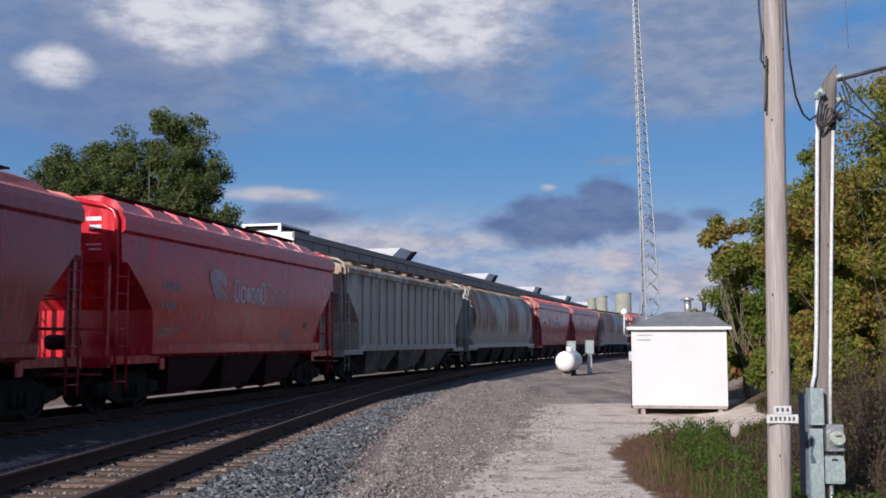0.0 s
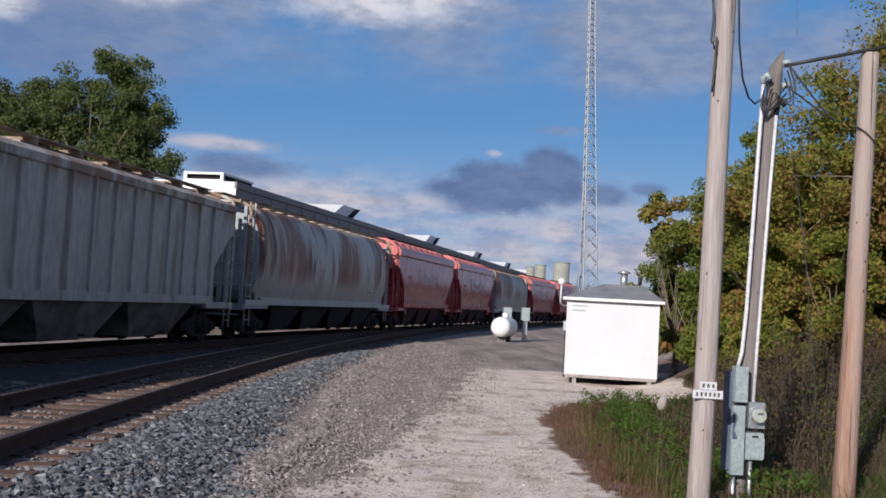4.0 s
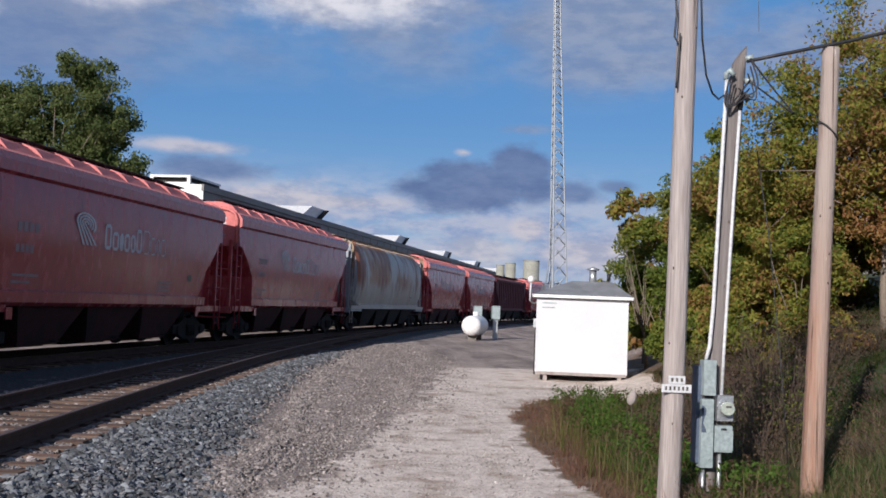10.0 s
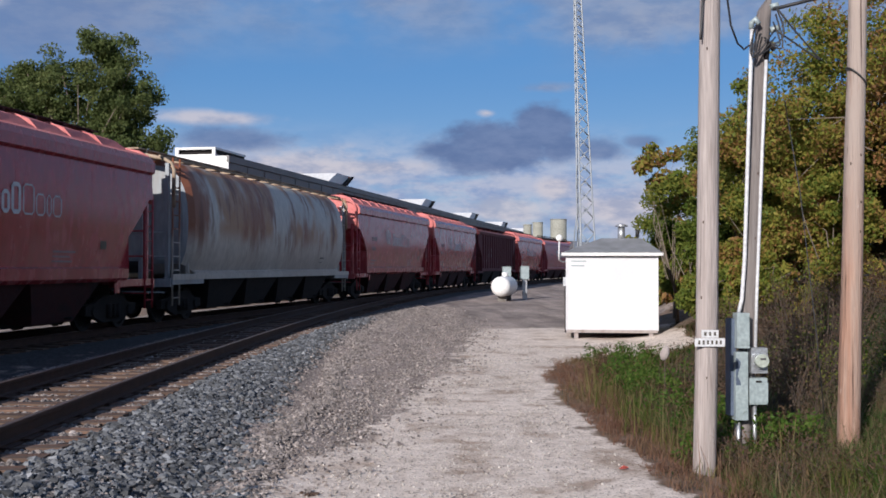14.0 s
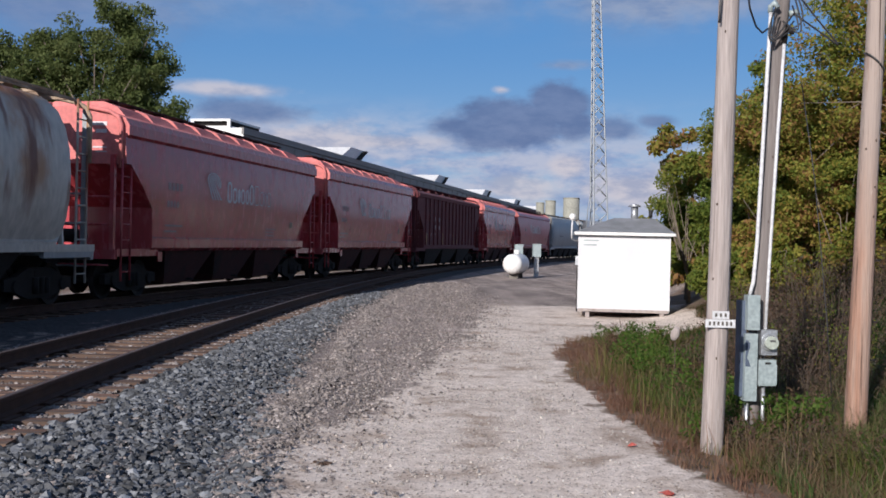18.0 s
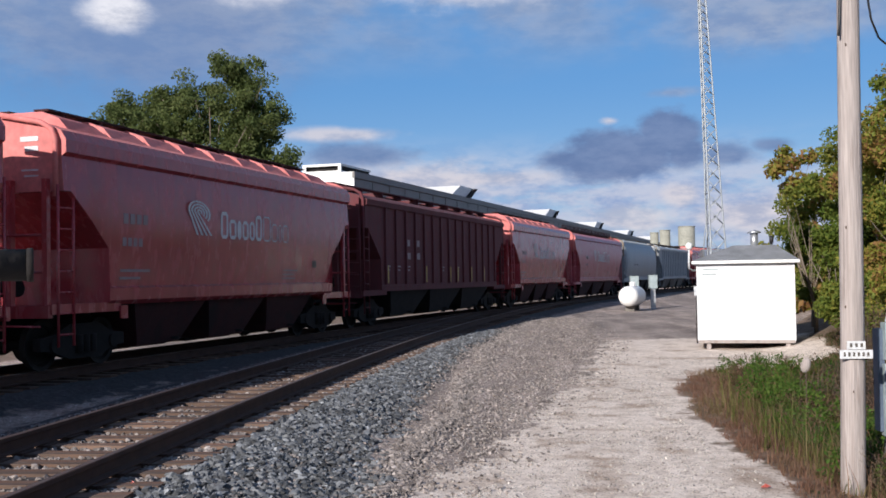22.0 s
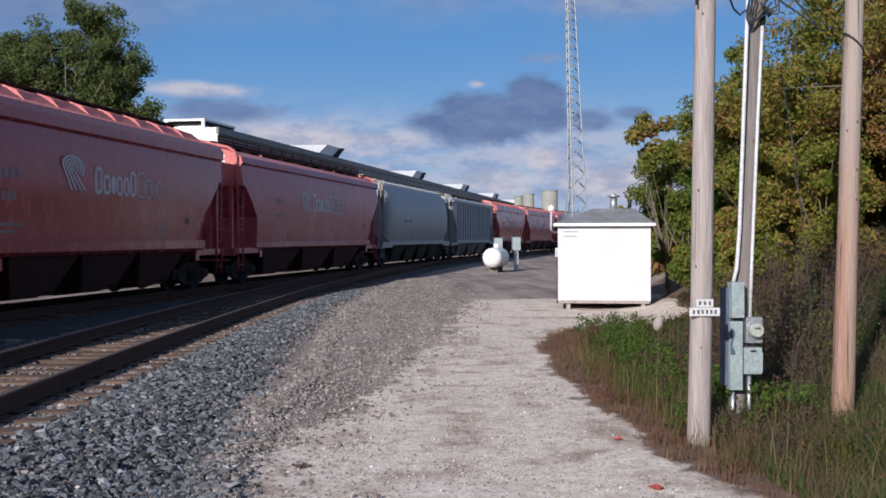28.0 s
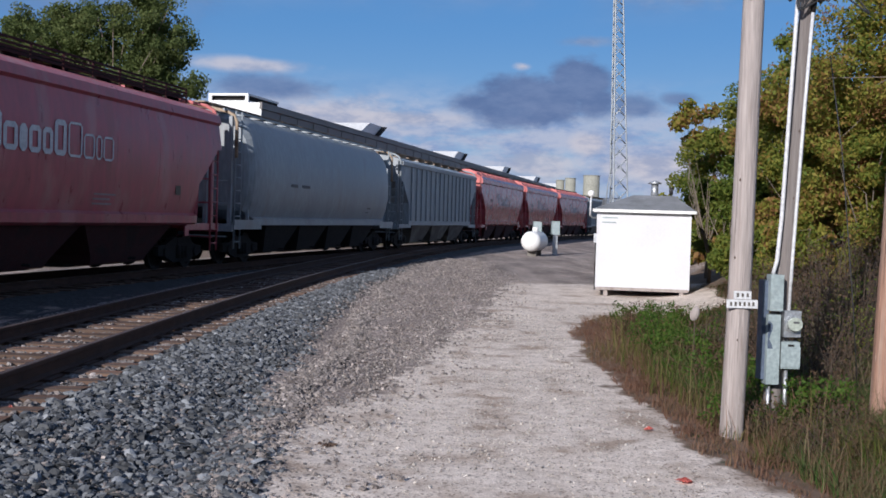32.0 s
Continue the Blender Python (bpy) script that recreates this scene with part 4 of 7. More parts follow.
def add_end_posts(car, length, mat, top):
    e = length / 2 - 0.55
    for s in (-1, 1):
        for y in (-0.55, 0.55):
            bm = bmesh.new()
            box(bm, s * (e - 0.15) - 0.06, s * (e - 0.15) + 0.06, y - 0.05, y + 0.05, 1.1, top)
            part("end_post", bm, mat, car)
        for y in (-1.30, 1.30):
            bm = bmesh.new()
            box(bm, s * (e - 0.1) - 0.05, s * (e - 0.1) + 0.05, y - 0.05, y + 0.05, 1.1, top)
            part("corner_post", bm, mat, car)
        for z in (1.72, 2.35):
            bm = bmesh.new()
            rod(bm, (s * (e - 0.1), -1.36, z), (s * (e - 0.1), 1.36, z), 0.025, 5)
            part("hand_rail", bm, mat, car)
        bm = bmesh.new()
        rod(bm, (s * (e - 0.75), -0.25, 1.45), (s * (e - 0.75), 0.45, 1.45), 0.16, 8)
        part("brake_cylinder", bm, UNDER, car)


def add_walkway(car, length, z, mat, grab, back=0.45):
    e = length / 2 - back
    for y in (-0.42, 0.42):
        bm = bmesh.new()
        box(bm, -e, e, y - 0.16, y + 0.16, z, z + 0.035)
        part("roof_walkway", bm, mat, car)
    bm = bmesh.new()
    box(bm, -0.03, 0.03, -0.62, 0.62, -0.16, -0.002)
    bracket = done("walkway_bracket", bm, mat)
    for k in range(10):
        part("walkway_bracket", bracket, None, car, m=pose(-e + 0.4 + k * (2 * e - 0.8) / 9, 0, z))
    for s in (-1, 1):
        bm = bmesh.new()
        x = s * (length / 2 - 0.72)
        tube(bm, [(x, -1.44, 3.0), (x, -1.44, 3.98), (x, -1.36, 4.16), (x, -1.15, 4.28), (x, -0.3, 4.45)], 0.05, 8)
        part("grab_iron", bm, grab, car)
        bm = bmesh.new()
        tube(bm, [(x, 1.44, 3.0), (x, 1.44, 3.98), (x, 1.36, 4.16), (x, 1.15, 4.28), (x, 0.3, 4.45)], 0.05, 8)
        part("grab_iron", bm, grab, car)


def bars(car, x, z, widths, h, gap, mat, y, name="marking"):
    """Unreadable small writing as plain bars on the side at y."""
    bm = bmesh.new()
    for k, w in enumerate(widths):
        zz = z - k * gap
        yy = y(zz)
        box(bm, x, x + w, yy - 0.004, yy + 0.004, zz, zz + h)
    part(name, bm, mat, car)


def side_y(kind, z):
    half = section(kind)
    return -float(np.interp(z, [q for _, q in half[3:]], [p for p, _ in half[3:]])) - 0.006


def name_blocks(car, kind, x, z, mat, grow=1.0):
    """The company's name as a row of plain hollow blocks, heavy ones first and then light ones."""
    tall, low = 0.60, 0.44
    shapes = [(tall, 0.30, 0.085), (low, 0.30, 0.08), (0.44, 0.17, 0.10), (low, 0.27, 0.08), (low, 0.24, 0.08), (tall, 0.29, 0.085), (tall, 0.36, 0.038), (low, 0.30, 0.036), (low, 0.17, 0.036), (low, 0.30, 0.036)]
    for k, (h, w, stroke) in enumerate(shapes):
        h, w, stroke = h * (0.5 + 0.5 * grow), w * 1.12 * grow, stroke * grow
        y = min(side_y(kind, z), side_y(kind, z + h)) - 0.010
        bm = bmesh.new()
        outer = [(0.08, 0), (w - 0.08, 0), (w, 0.08), (w, h - 0.08), (w - 0.08, h), (0.08, h), (0, h - 0.08), (0, 0.08)]
        inner = [(min(max(a, stroke), w - stroke), min(max(b, stroke), h - stroke)) for a, b in outer]
        vs = [(bm.verts.new((a, 0, b)), bm.verts.new((c, 0, d))) for (a, b), (c, d) in zip(outer, inner)]
        for p, q in zip(vs, vs[1:] + vs[:1]):
            bm.faces.new((p[0], q[0], q[1], p[1]))
        bmesh.ops.remove_doubles(bm, verts=bm.verts, dist=0.0005)
        bmesh.ops.solidify(bm, geom=bm.faces, thickness=0.004)
        part("name_block", bm, mat, car, m=pose(x, y, z))
        x += w + (0.055 if k != 5 else 0.07)


def emblem(car, x, z, kind):
    """Four curving stripes that meet in a round top."""
    for k in range(4):
        bm = bmesh.new()
        r = 0.46 - k * 0.115
        outer = [(math.cos(t), math.sin(t)) for t in np.linspace(radians(-50), radians(175), 12)]
        pts_o = [(0.22 + 1.25 * r * c, 0.30 + r * s * 0.85) for c, s in outer]
        pts_i = [(0.22 + 1.25 * (r - 0.07) * c, 0.30 + (r - 0.07) * s * 0.85) for c, s in outer]
        foot_o, foot_i = (-0.12 + k * 0.24 - 0.06, -0.48), (-0.12 + k * 0.24 + 0.06, -0.48)
        ring_o, ring_i = pts_o + [foot_o], pts_i + [foot_i]
        vs = [(bm.verts.new((a - 0.3 * b, b, 0)), bm.verts.new((c - 0.3 * d, d, 0))) for (a, b), (c, d) in zip(ring_o, ring_i)]
        for p, q in zip(vs, vs[1:]):
            bm.faces.new((p[0], q[0], q[1], p[1]))
        part("emblem_stripe", bm, LETTER, car, m=pose(x, min(side_y(kind, z - 0.3), side_y(kind, z), side_y(kind, z + 0.4)) - 0.012, z, 90, 0, 0) @ Matrix.Diagonal((0.80, 0.62, 1, 1)))


def red_car(length, mat, placard=False, rear=None, label="", kind="hatch", digits=True):
    car = thing("hopper_car", label, "freight car", group="cars of the train")
    me = body_mesh(kind, length, mat)
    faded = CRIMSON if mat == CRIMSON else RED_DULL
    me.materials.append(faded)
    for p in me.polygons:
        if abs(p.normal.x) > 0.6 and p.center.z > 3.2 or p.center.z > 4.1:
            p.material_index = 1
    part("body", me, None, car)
    add_frame(car, length, mat)
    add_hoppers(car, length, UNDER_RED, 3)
    end_x = -(length / 2 - 0.55 - 0.24) - 0.006
    for z, w, h in ((3.97, 0.36, 0.085), (3.80, 0.27, 0.085), (3.46, 0.34, 0.03), (3.36, 0.28, 0.03)):
        bm = bmesh.new()
        box(bm, end_x - 0.004, end_x + 0.004, -1.05, -1.05 + w, z, z + h)
        part("end_marking", bm, LETTER, car)
    e = length / 2 - 0.55
    top = 4.42 if kind == "hatch" else 4.36
    if kind == "hatch":
        n = 9
        for k in range(n):
            x = -e + 1.5 + k * (2 * e - 3.0) / (n - 1)
            bm = bmesh.new()
            a = (2 * e - 3.0) / (n - 1) / 2 - 0.02
            loft(bm, [[(x - a, -1.22, 4.22), (x + a, -1.22, 4.22), (x + a, 1.22, 4.22), (x - a, 1.22, 4.22)],
                      [(x - a + 0.02, -1.0, 4.46), (x + a - 0.22, -0.96, 4.46), (x + a - 0.22, 0.96, 4.46), (x - a + 0.02, 1.0, 4.46)],
                      [(x - a + 0.05, -0.62, 4.60), (x + a - 0.30, -0.60, 4.58), (x + a - 0.30, 0.60, 4.58), (x - a + 0.05, 0.62, 4.60)]])
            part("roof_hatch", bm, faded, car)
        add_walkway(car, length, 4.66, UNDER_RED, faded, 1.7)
    else:
        for k in range(4):
            x = -e + 2 + k * (2 * e - 4) / 3
            bm = bmesh.new()
            box(bm, x - 1.0, x + 1.0, -0.28, 0.28, 4.3, 4.46)
            bevel(bm, 0.03)
            part("roof_hatch", bm, mat, car)
        add_walkway(car, length, 4.47, UNDER, RED_DULL, 0.9)
        for y in (-0.72, 0.72):
            bm = bmesh.new()
            for k in range(15):
                x = -e + 0.5 + k * (2 * e - 1.0) / 14
                box(bm, x - 0.02, x + 0.02, y - 0.02, y + 0.02, 4.28, 4.68)
            for z in (4.38, 4.46, 4.54, 4.64):
                box(bm, -e + 0.5, e - 0.5, y - 0.012, y + 0.012, z, z + 0.05)
            part("walkway_rail", bm, UNDER_RED, car)
    # vertical weld seams of the side sheets
    for k in range(1, 7):
        bm = bmesh.new()
        x = -e + 1.8 + k * (2 * e - 3.6) / 7
        zs = np.linspace(1.5, 3.5, 5)
        for a, b in zip(zs, zs[1:]):
            rod(bm, (x, side_y(kind, a) + 0.008, a), (x, side_y(kind, b) + 0.008, b), 0.006, 4, caps=False)
        part("weld_seam", bm, mat, car)
    add_end_posts(car, length, mat, 3.3)
    for s in (-1, 1):
        for y in (-1.50, 1.50):
            add_ladder(car, s * (e - 0.36), y, 0.45, 3.2, mat)
        add_bogie(car, s * (e - 1.45))
        bm = bmesh.new()
        box(bm, s * (e - 2.06) - 0.11, s * (e - 2.06) + 0.11, -1.53, -1.50, 0.86, 1.10)
        part("jack_pad", bm, mat, car)
    shift = 0.0 if kind == "hatch" else -0.4
    name_blocks(car, kind, shift - 1.15, 2.46, LETTER, 1.0 if kind == "hatch" else 1.28)
    emblem(car, shift - 2.2, 2.80, kind)
    if digits:
        for k in range(4):
            bars(car, (-4.9 if length < 17 else -5.6) + 0.22 * k, 2.62, [0.15], 0.19, 0.3, LETTER_DIM, lambda z: side_y(kind, z), "reporting_mark")
            bars(car, (-4.9 if length < 17 else -5.6) + 0.18 * k, 2.20, [0.12], 0.19, 0.28, LETTER_DIM, lambda z: side_y(kind, z), "car_number")
        bars(car, -4.9 if length < 17 else -5.6, 1.72, [1.0, 0.7], 0.05, 0.14, LETTER_DIM, lambda z: side_y(kind, z), "small_print")
        bars(car, 2.2, 1.75, [0.9, 0.7, 0.8], 0.04, 0.10, LETTER_DIM, lambda z: side_y(kind, z), "small_print")
    bm = bmesh.new()
    y = side_y(kind, 1.95)
    box(bm, e - 2.9, e - 2.62, y - 0.006, y, 1.85, 2.08)
    part("placard", bm, DECAL, car)
    if placard:
        bm = bmesh.new()
        box(bm, -2.75, -1.95, side_y(kind, 2.1) - 0.01, side_y(kind, 2.1), 1.80, 2.42)
        part("tarnished_patch", bm, DECAL, car)
    return car


def barrel_car(length, mat, label, rust=True):
    car = thing("hopper_car", label, "freight car", group="cars of the train")
    kind = "barrel"
    me = body_mesh(kind, length, mat)
    me.materials.append(GREY)
    for p in me.polygons:
        if abs(p.normal.x) > 0.6:
            p.material_index = 1
    part("body", me, None, car)
    add_frame(car, length, GREY)
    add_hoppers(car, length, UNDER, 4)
    e = length / 2 - 0.55
    bm = bmesh.new()
    box(bm, -e + 1.2, e - 1.2, -0.28, 0.28, 4.36, 4.50)
    part("roof_hatch", bm, mat, car)
    add_walkway(car, length, 4.52, RUST_ROOF, RUST_ROOF)
    bm = bmesh.new()
    for k in range(15):
        x = -e + 0.5 + k * (2 * e - 1.0) / 14
        for y in (-1, 1):
            box(bm, x - 0.04, x + 0.04, y * 0.85 - 0.25, y * 0.85 + 0.25, 4.30, 4.36)
    box(bm, -e, e, -1.14, -1.08, 4.30, 4.36)
    box(bm, -e, e, 1.08, 1.14, 4.30, 4.36)
    part("eave_rail", bm, RUST_ROOF if rust else mat, car)
    for s in (-1, 1):
        bm = bmesh.new()
        loft(bm, [[(s * (e - 1.2), y * 1.5, 1.15), (s * (e - 1.2), y * 1.3, 3.9), (s * (e - 1.14), y * 1.3, 3.9), (s * (e - 1.14), y * 1.5, 1.15)] for y in (-0.96, -0.9)])
        loft(bm, [[(s * (e - 1.2), y * 1.5, 1.15), (s * (e - 1.2), y * 1.3, 3.9), (s * (e - 1.14), y * 1.3, 3.9), (s * (e - 1.14), y * 1.5, 1.15)] for y in (0.9, 0.96)])
        part("end_plate", bm, mat, car)
    for y in (-1.48, 1.48):
        bm = bmesh.new()
        box(bm, -e, e, y - 0.03, y + 0.03, 1.12, 1.27)
        part("side_sill", bm, mat, car)
    add_end_posts(car, length, GREY, 4.15)
    for s in (-1, 1):
        for y in (-1.40, 1.40):
            add_ladder(car, s * (e - 0.4), y, 0.45, 4.3, mat)
        add_bogie(car, s * (e - 1.45))
    if not rust:
        bars(car, -4.4, 2.32, [0.6], 0.10, 0.3, LETTER_DARK, lambda z: side_y(kind, z), "reporting_mark")
        bars(car, -3.4, 2.32, [0.75], 0.10, 0.3, LETTER_DARK, lambda z: side_y(kind, z), "car_number")
    bars(car, e - 4.2, 1.75, [0.5, 0.4], 0.06, 0.14, LETTER_DARK, lambda z: side_y(kind, z), "small_print")
    return car


def ribbed_car(length, mat, under, label, stripes=False):
    car = thing("hopper_car", label, "freight car", group="cars of the train")
    kind = "ribbed"
    part("body", body_mesh(kind, length, mat), None, car)
    add_frame(car, length, mat)
    add_hoppers(car, length, under, 3)
    e = length / 2 - 0.55
    n = 15
    bm = bmesh.new()
    box(bm, -0.045, 0.045, -0.07, 0.0, 1.34, 3.80)
    bevel(bm, 0.012)
    rib = done("rib", bm, mat)
    for k in range(n):
        x = -e + 1.9 + k * (2 * e - 3.8) / (n - 1)
        part("rib", rib, None, car, m=pose(x, -1.478, 0))
        part("rib", rib, None, car, m=pose(x, 1.478, 0, 0, 0, 180))
    for k in range(5):
        x = -e + 1.6 + k * (2 * e - 3.2) / 4
        bm = bmesh.new()
        box(bm, x - 1.1, x + 1.1, -0.34, 0.34, 4.24, 4.40)
        bevel(bm, 0.03)
        part("roof_hatch", bm, mat, car)
    add_walkway(car, length, 4.48, RUST_ROOF if not stripes else mat, mat)
    add_end_posts(car, length, mat, 4.02)
    for s in (-1, 1):
        for y in (-1.46, 1.46):
            add_ladder(car, s * (e - 0.36), y, 0.45, 4.0, mat)
            add_ladder(car, s * (e + 0.04), y * 0.82, 1.1, 3.4, mat, along=False)
        add_bogie(car, s * (e - 1.45))
    y = lambda z: -1.486
    pitch = (2 * e - 3.8) / (n - 1)
    if stripes:
        for k in (0, 4, 7, 8, 10, 12):
            bm = bmesh.new()
            x = -e + 1.9 + k * pitch + 0.12
            box(bm, x + 0.12, x + 0.20, -1.496, -1.484, 1.38, 1.95)
            part("reflector_stripe", bm, YELLOW, car)
        for z, ws in ((2.62, (0.30, 0.34)), (2.18, (0.36, 0.38))):
            for j, w in enumerate(ws):
                x = -e + 1.9 + (2 + j) * pitch + 0.16
                bars(car, x, z, [w], 0.22, 0.3, LETTER_DIM, y, "reporting_mark")
        for k in (0, 1, 2, 6, 8):
            bars(car, -e + 1.9 + k * pitch + 0.2, 1.9, [0.3, 0.22], 0.05, 0.12, LETTER_DIM, y, "small_print")
    return car


TRAIN = [("R", 17.2), ("R", 14.76), ("G", 18.45), ("T", 19.42), ("R", 15.15), ("R", 15.17), ("T", 17.93), ("R", 15.60), ("R", 14.86), ("D", 18.52), ("R", 14.79), ("S", 18.81), ("U", 17.99), ("V", 17.94), ("R", 16.86), ("R", 17.36), ("R", 17.08), ("V", 17.2), ("R", 16.5), ("R", 16.5), ("R", 16.5)]
SPEED_ROWS = [(0, 0), (6, 32.631), (13, 71.265), (19, 103.826), (23, 126.151), (28, 153.100), (32, 175.061)]
TRAIN_S0 = -59.097


def train_shift(t):
    return TRAIN_S0 - float(np.interp(t, [r[0] for r in SPEED_ROWS], [r[1] for r in SPEED_ROWS]))


CARS = []


def build_train():
    s = 0.0
    for n, (kind, length) in enumerate([("R", 16.4)] + TRAIN):
        if kind == "R":
            car = red_car(length, CRIMSON if n == 2 else RED, label="red covered hopper car with worn roof hatches and white lettering")
        elif kind == "S":
            car = red_car(length, PINK, kind="smooth", label="faded red covered hopper car with a railed roof walkway")
        elif kind == "T":
            car = barrel_car(length, RUSTY if n < 6 else RUSTY_B, "round-sided grey hopper car streaked with brown rust" if n < 6 else "round-sided grey hopper car with large orange-brown rust blotches")
        elif kind == "U":
            car = barrel_car(length, GREY, "round-sided plain grey covered hopper car", rust=False)
        elif kind == "V":
            car = ribbed_car(length, GREY, UNDER_GREY, "blue-grey ribbed covered hopper car")
        elif kind == "G":
            car = ribbed_car(length, PALE, UNDER_GREY, "weathered pale grey hopper car with ribbed sides")
        else:
            car = ribbed_car(length, MAROON, UNDER, "dark maroon ribbed hopper car with yellow stripes", stripes=True)
        if n == 0:
            s = -length
        CARS.append((car, s, length))
        s += length


build_train()



# ---------- shed ----------
def build_shed():
    x0, x1, y0, y1, z0, z1 = 4.71, 6.86, 25.85, 28.15, 0.45, 2.27
    shed = thing("equipment_shed", "white metal equipment shed on short timber legs with grey hip roof", "shed")
    bm = bmesh.new()
    n = 14
    # front sheet with slight oil-canning dents
    rows = []
    for j in range(n + 1):
        z = z0 + (z1 - z0) * j / n
        rows.append([(x0 + (x1 - x0) * i / n, y0 + 0.012 * noise.noise((i * 0.30 + j * 0.2, j * 0.24 - i * 0.1, 3.0)) * (0 < i < n and 0 < j < n), z) for i in range(n + 1)])
    vs = [[bm.verts.new(p) for p in r] for r in rows]
    for a, b in zip(vs, vs[1:]):
        for i in range(n):
            bm.faces.new((a[i], a[i + 1], b[i + 1], b[i])).smooth = True
    part("front_panel", bm, WHITE, shed)
    bm = bmesh.new()
    box(bm, x0, x1, y0 + 0.015, y1, z0, z1)
    part("wall_shell", bm, WHITE, shed)
    for x in (x0 - 0.012, x1 + 0.012):
        bm = bmesh.new()
        box(bm, x - 0.02, x + 0.02, y0 - 0.012, y0 + 0.05, z0 - 0.01, z1)
        part("corner_trim", bm, WHITE, shed)
    bm = bmesh.new()
    box(bm, x0 - 0.02, x1 + 0.02, y0 + 0.02, y1, z0 - 0.07, z0)
    part("floor_frame", bm, POLE_G, shed)
    bm = bmesh.new()
    e = 0.13
    a = [(x0 - e, y0 - e, z1 + 0.05), (x1 + e, y0 - e, z1 + 0.05), (x1 + e, y1 + e, z1 + 0.05), (x0 - e, y1 + e, z1 + 0.05)]
    m = (y0 + y1) / 2
    b = [(5.55, m - 0.02, 2.70), (6.55, m - 0.02, 2.70), (6.55, m + 0.02, 2.70), (5.55, m + 0.02, 2.70)]
    loft(bm, [a, b])
    part("roof", bm, SHINGLE, shed, "grey shingle hip roof")
    bm = bmesh.new()
    for p, q in zip(a, a[1:] + a[:1]):
        lo, hi = (min(p[0], q[0]) - 0.015, min(p[1], q[1]) - 0.015), (max(p[0], q[0]) + 0.015, max(p[1], q[1]) + 0.015)
        box(bm, lo[0], hi[0], lo[1], hi[1], z1 - 0.02, z1 + 0.048)
    part("fascia", bm, WHITE_SILO, shed)
    for x in (x0 + 0.22, x1 - 0.14):
        for y in (y0 + 0.12, y1 - 0.12):
            bm = bmesh.new()
            box(bm, x - 0.05, x + 0.05, y - 0.05, y + 0.05, ground_z(x, y) - 0.1, z0 - 0.07)
            part("leg", bm, POLE_G, shed)
    bm = bmesh.new()
    rod(bm, (6.06, m, 2.62), (6.06, m, 2.98), 0.09, 14)
    vent = part("vent_pipe", bm, GALV, shed)
    bm = bmesh.new()
    rod(bm, (6.06, m, 2.99), (6.06, m, 3.02), 0.16, 14)
    rod(bm, (6.06, m, 3.02), (6.06, m, 3.07), 0.16, 14, 0.02)
    part("rain_cap", bm, GALV, vent)
    bm = bmesh.new()
    rod(bm, (6.47, m + 0.15, 2.62), (6.47, m + 0.15, 2.74), 0.025, 8)
    rod(bm, (6.47, m + 0.15, 2.74), (6.47, m + 0.15, 2.92), 0.05, 10)
    part("small_vent", bm, BLACK, shed)
    bm = bmesh.new()
    tube(bm, [(x0, y0 + 0.5, 2.12), (x0 - 0.12, y0 + 0.4, 2.1), (x0 - 0.2, y0 + 0.2, 2.16), (x0 - 0.2, y0 + 0.1, 2.3), (x0 - 0.19, y0 + 0.08, 2.6)], 0.022, 7)
    lamp = part("lamp_arm", bm, PVC, shed)
    bm = bmesh.new()
    bmesh.ops.create_uvsphere(bm, u_segments=12, v_segments=8, radius=0.085, matrix=pose(x0 - 0.19, y0 + 0.08, 2.68))
    part("lamp_globe", bm, WHITE_SILO, lamp)
    bm = bmesh.new()
    box(bm, x0 - 0.10, x0 - 0.001, y0 + 0.3, y0 + 0.55, 1.5, 1.72)
    bevel(bm, 0.01)
    part("junction_box", bm, GALV, shed)
    bm = bmesh.new()
    rod(bm, (x0 - 0.04, y0 + 0.42, 0.35), (x0 - 0.04, y0 + 0.42, 1.5), 0.025, 7)
    part("conduit", bm, UNDER, shed)
    for z, w in ((2.10, 0.36), (1.99, 0.32)):
        bm = bmesh.new()
        box(bm, x0 + 0.10, x0 + 0.10 + w, y0 - 0.008, y0 - 0.003, z, z + 0.03)
        part("notice_line", bm, BOX_G, shed)
    shed.matrix_basis = pose(x0, y0, 0, 0, 0, -10.5) @ pose(-x0, -y0, 0)


build_shed()


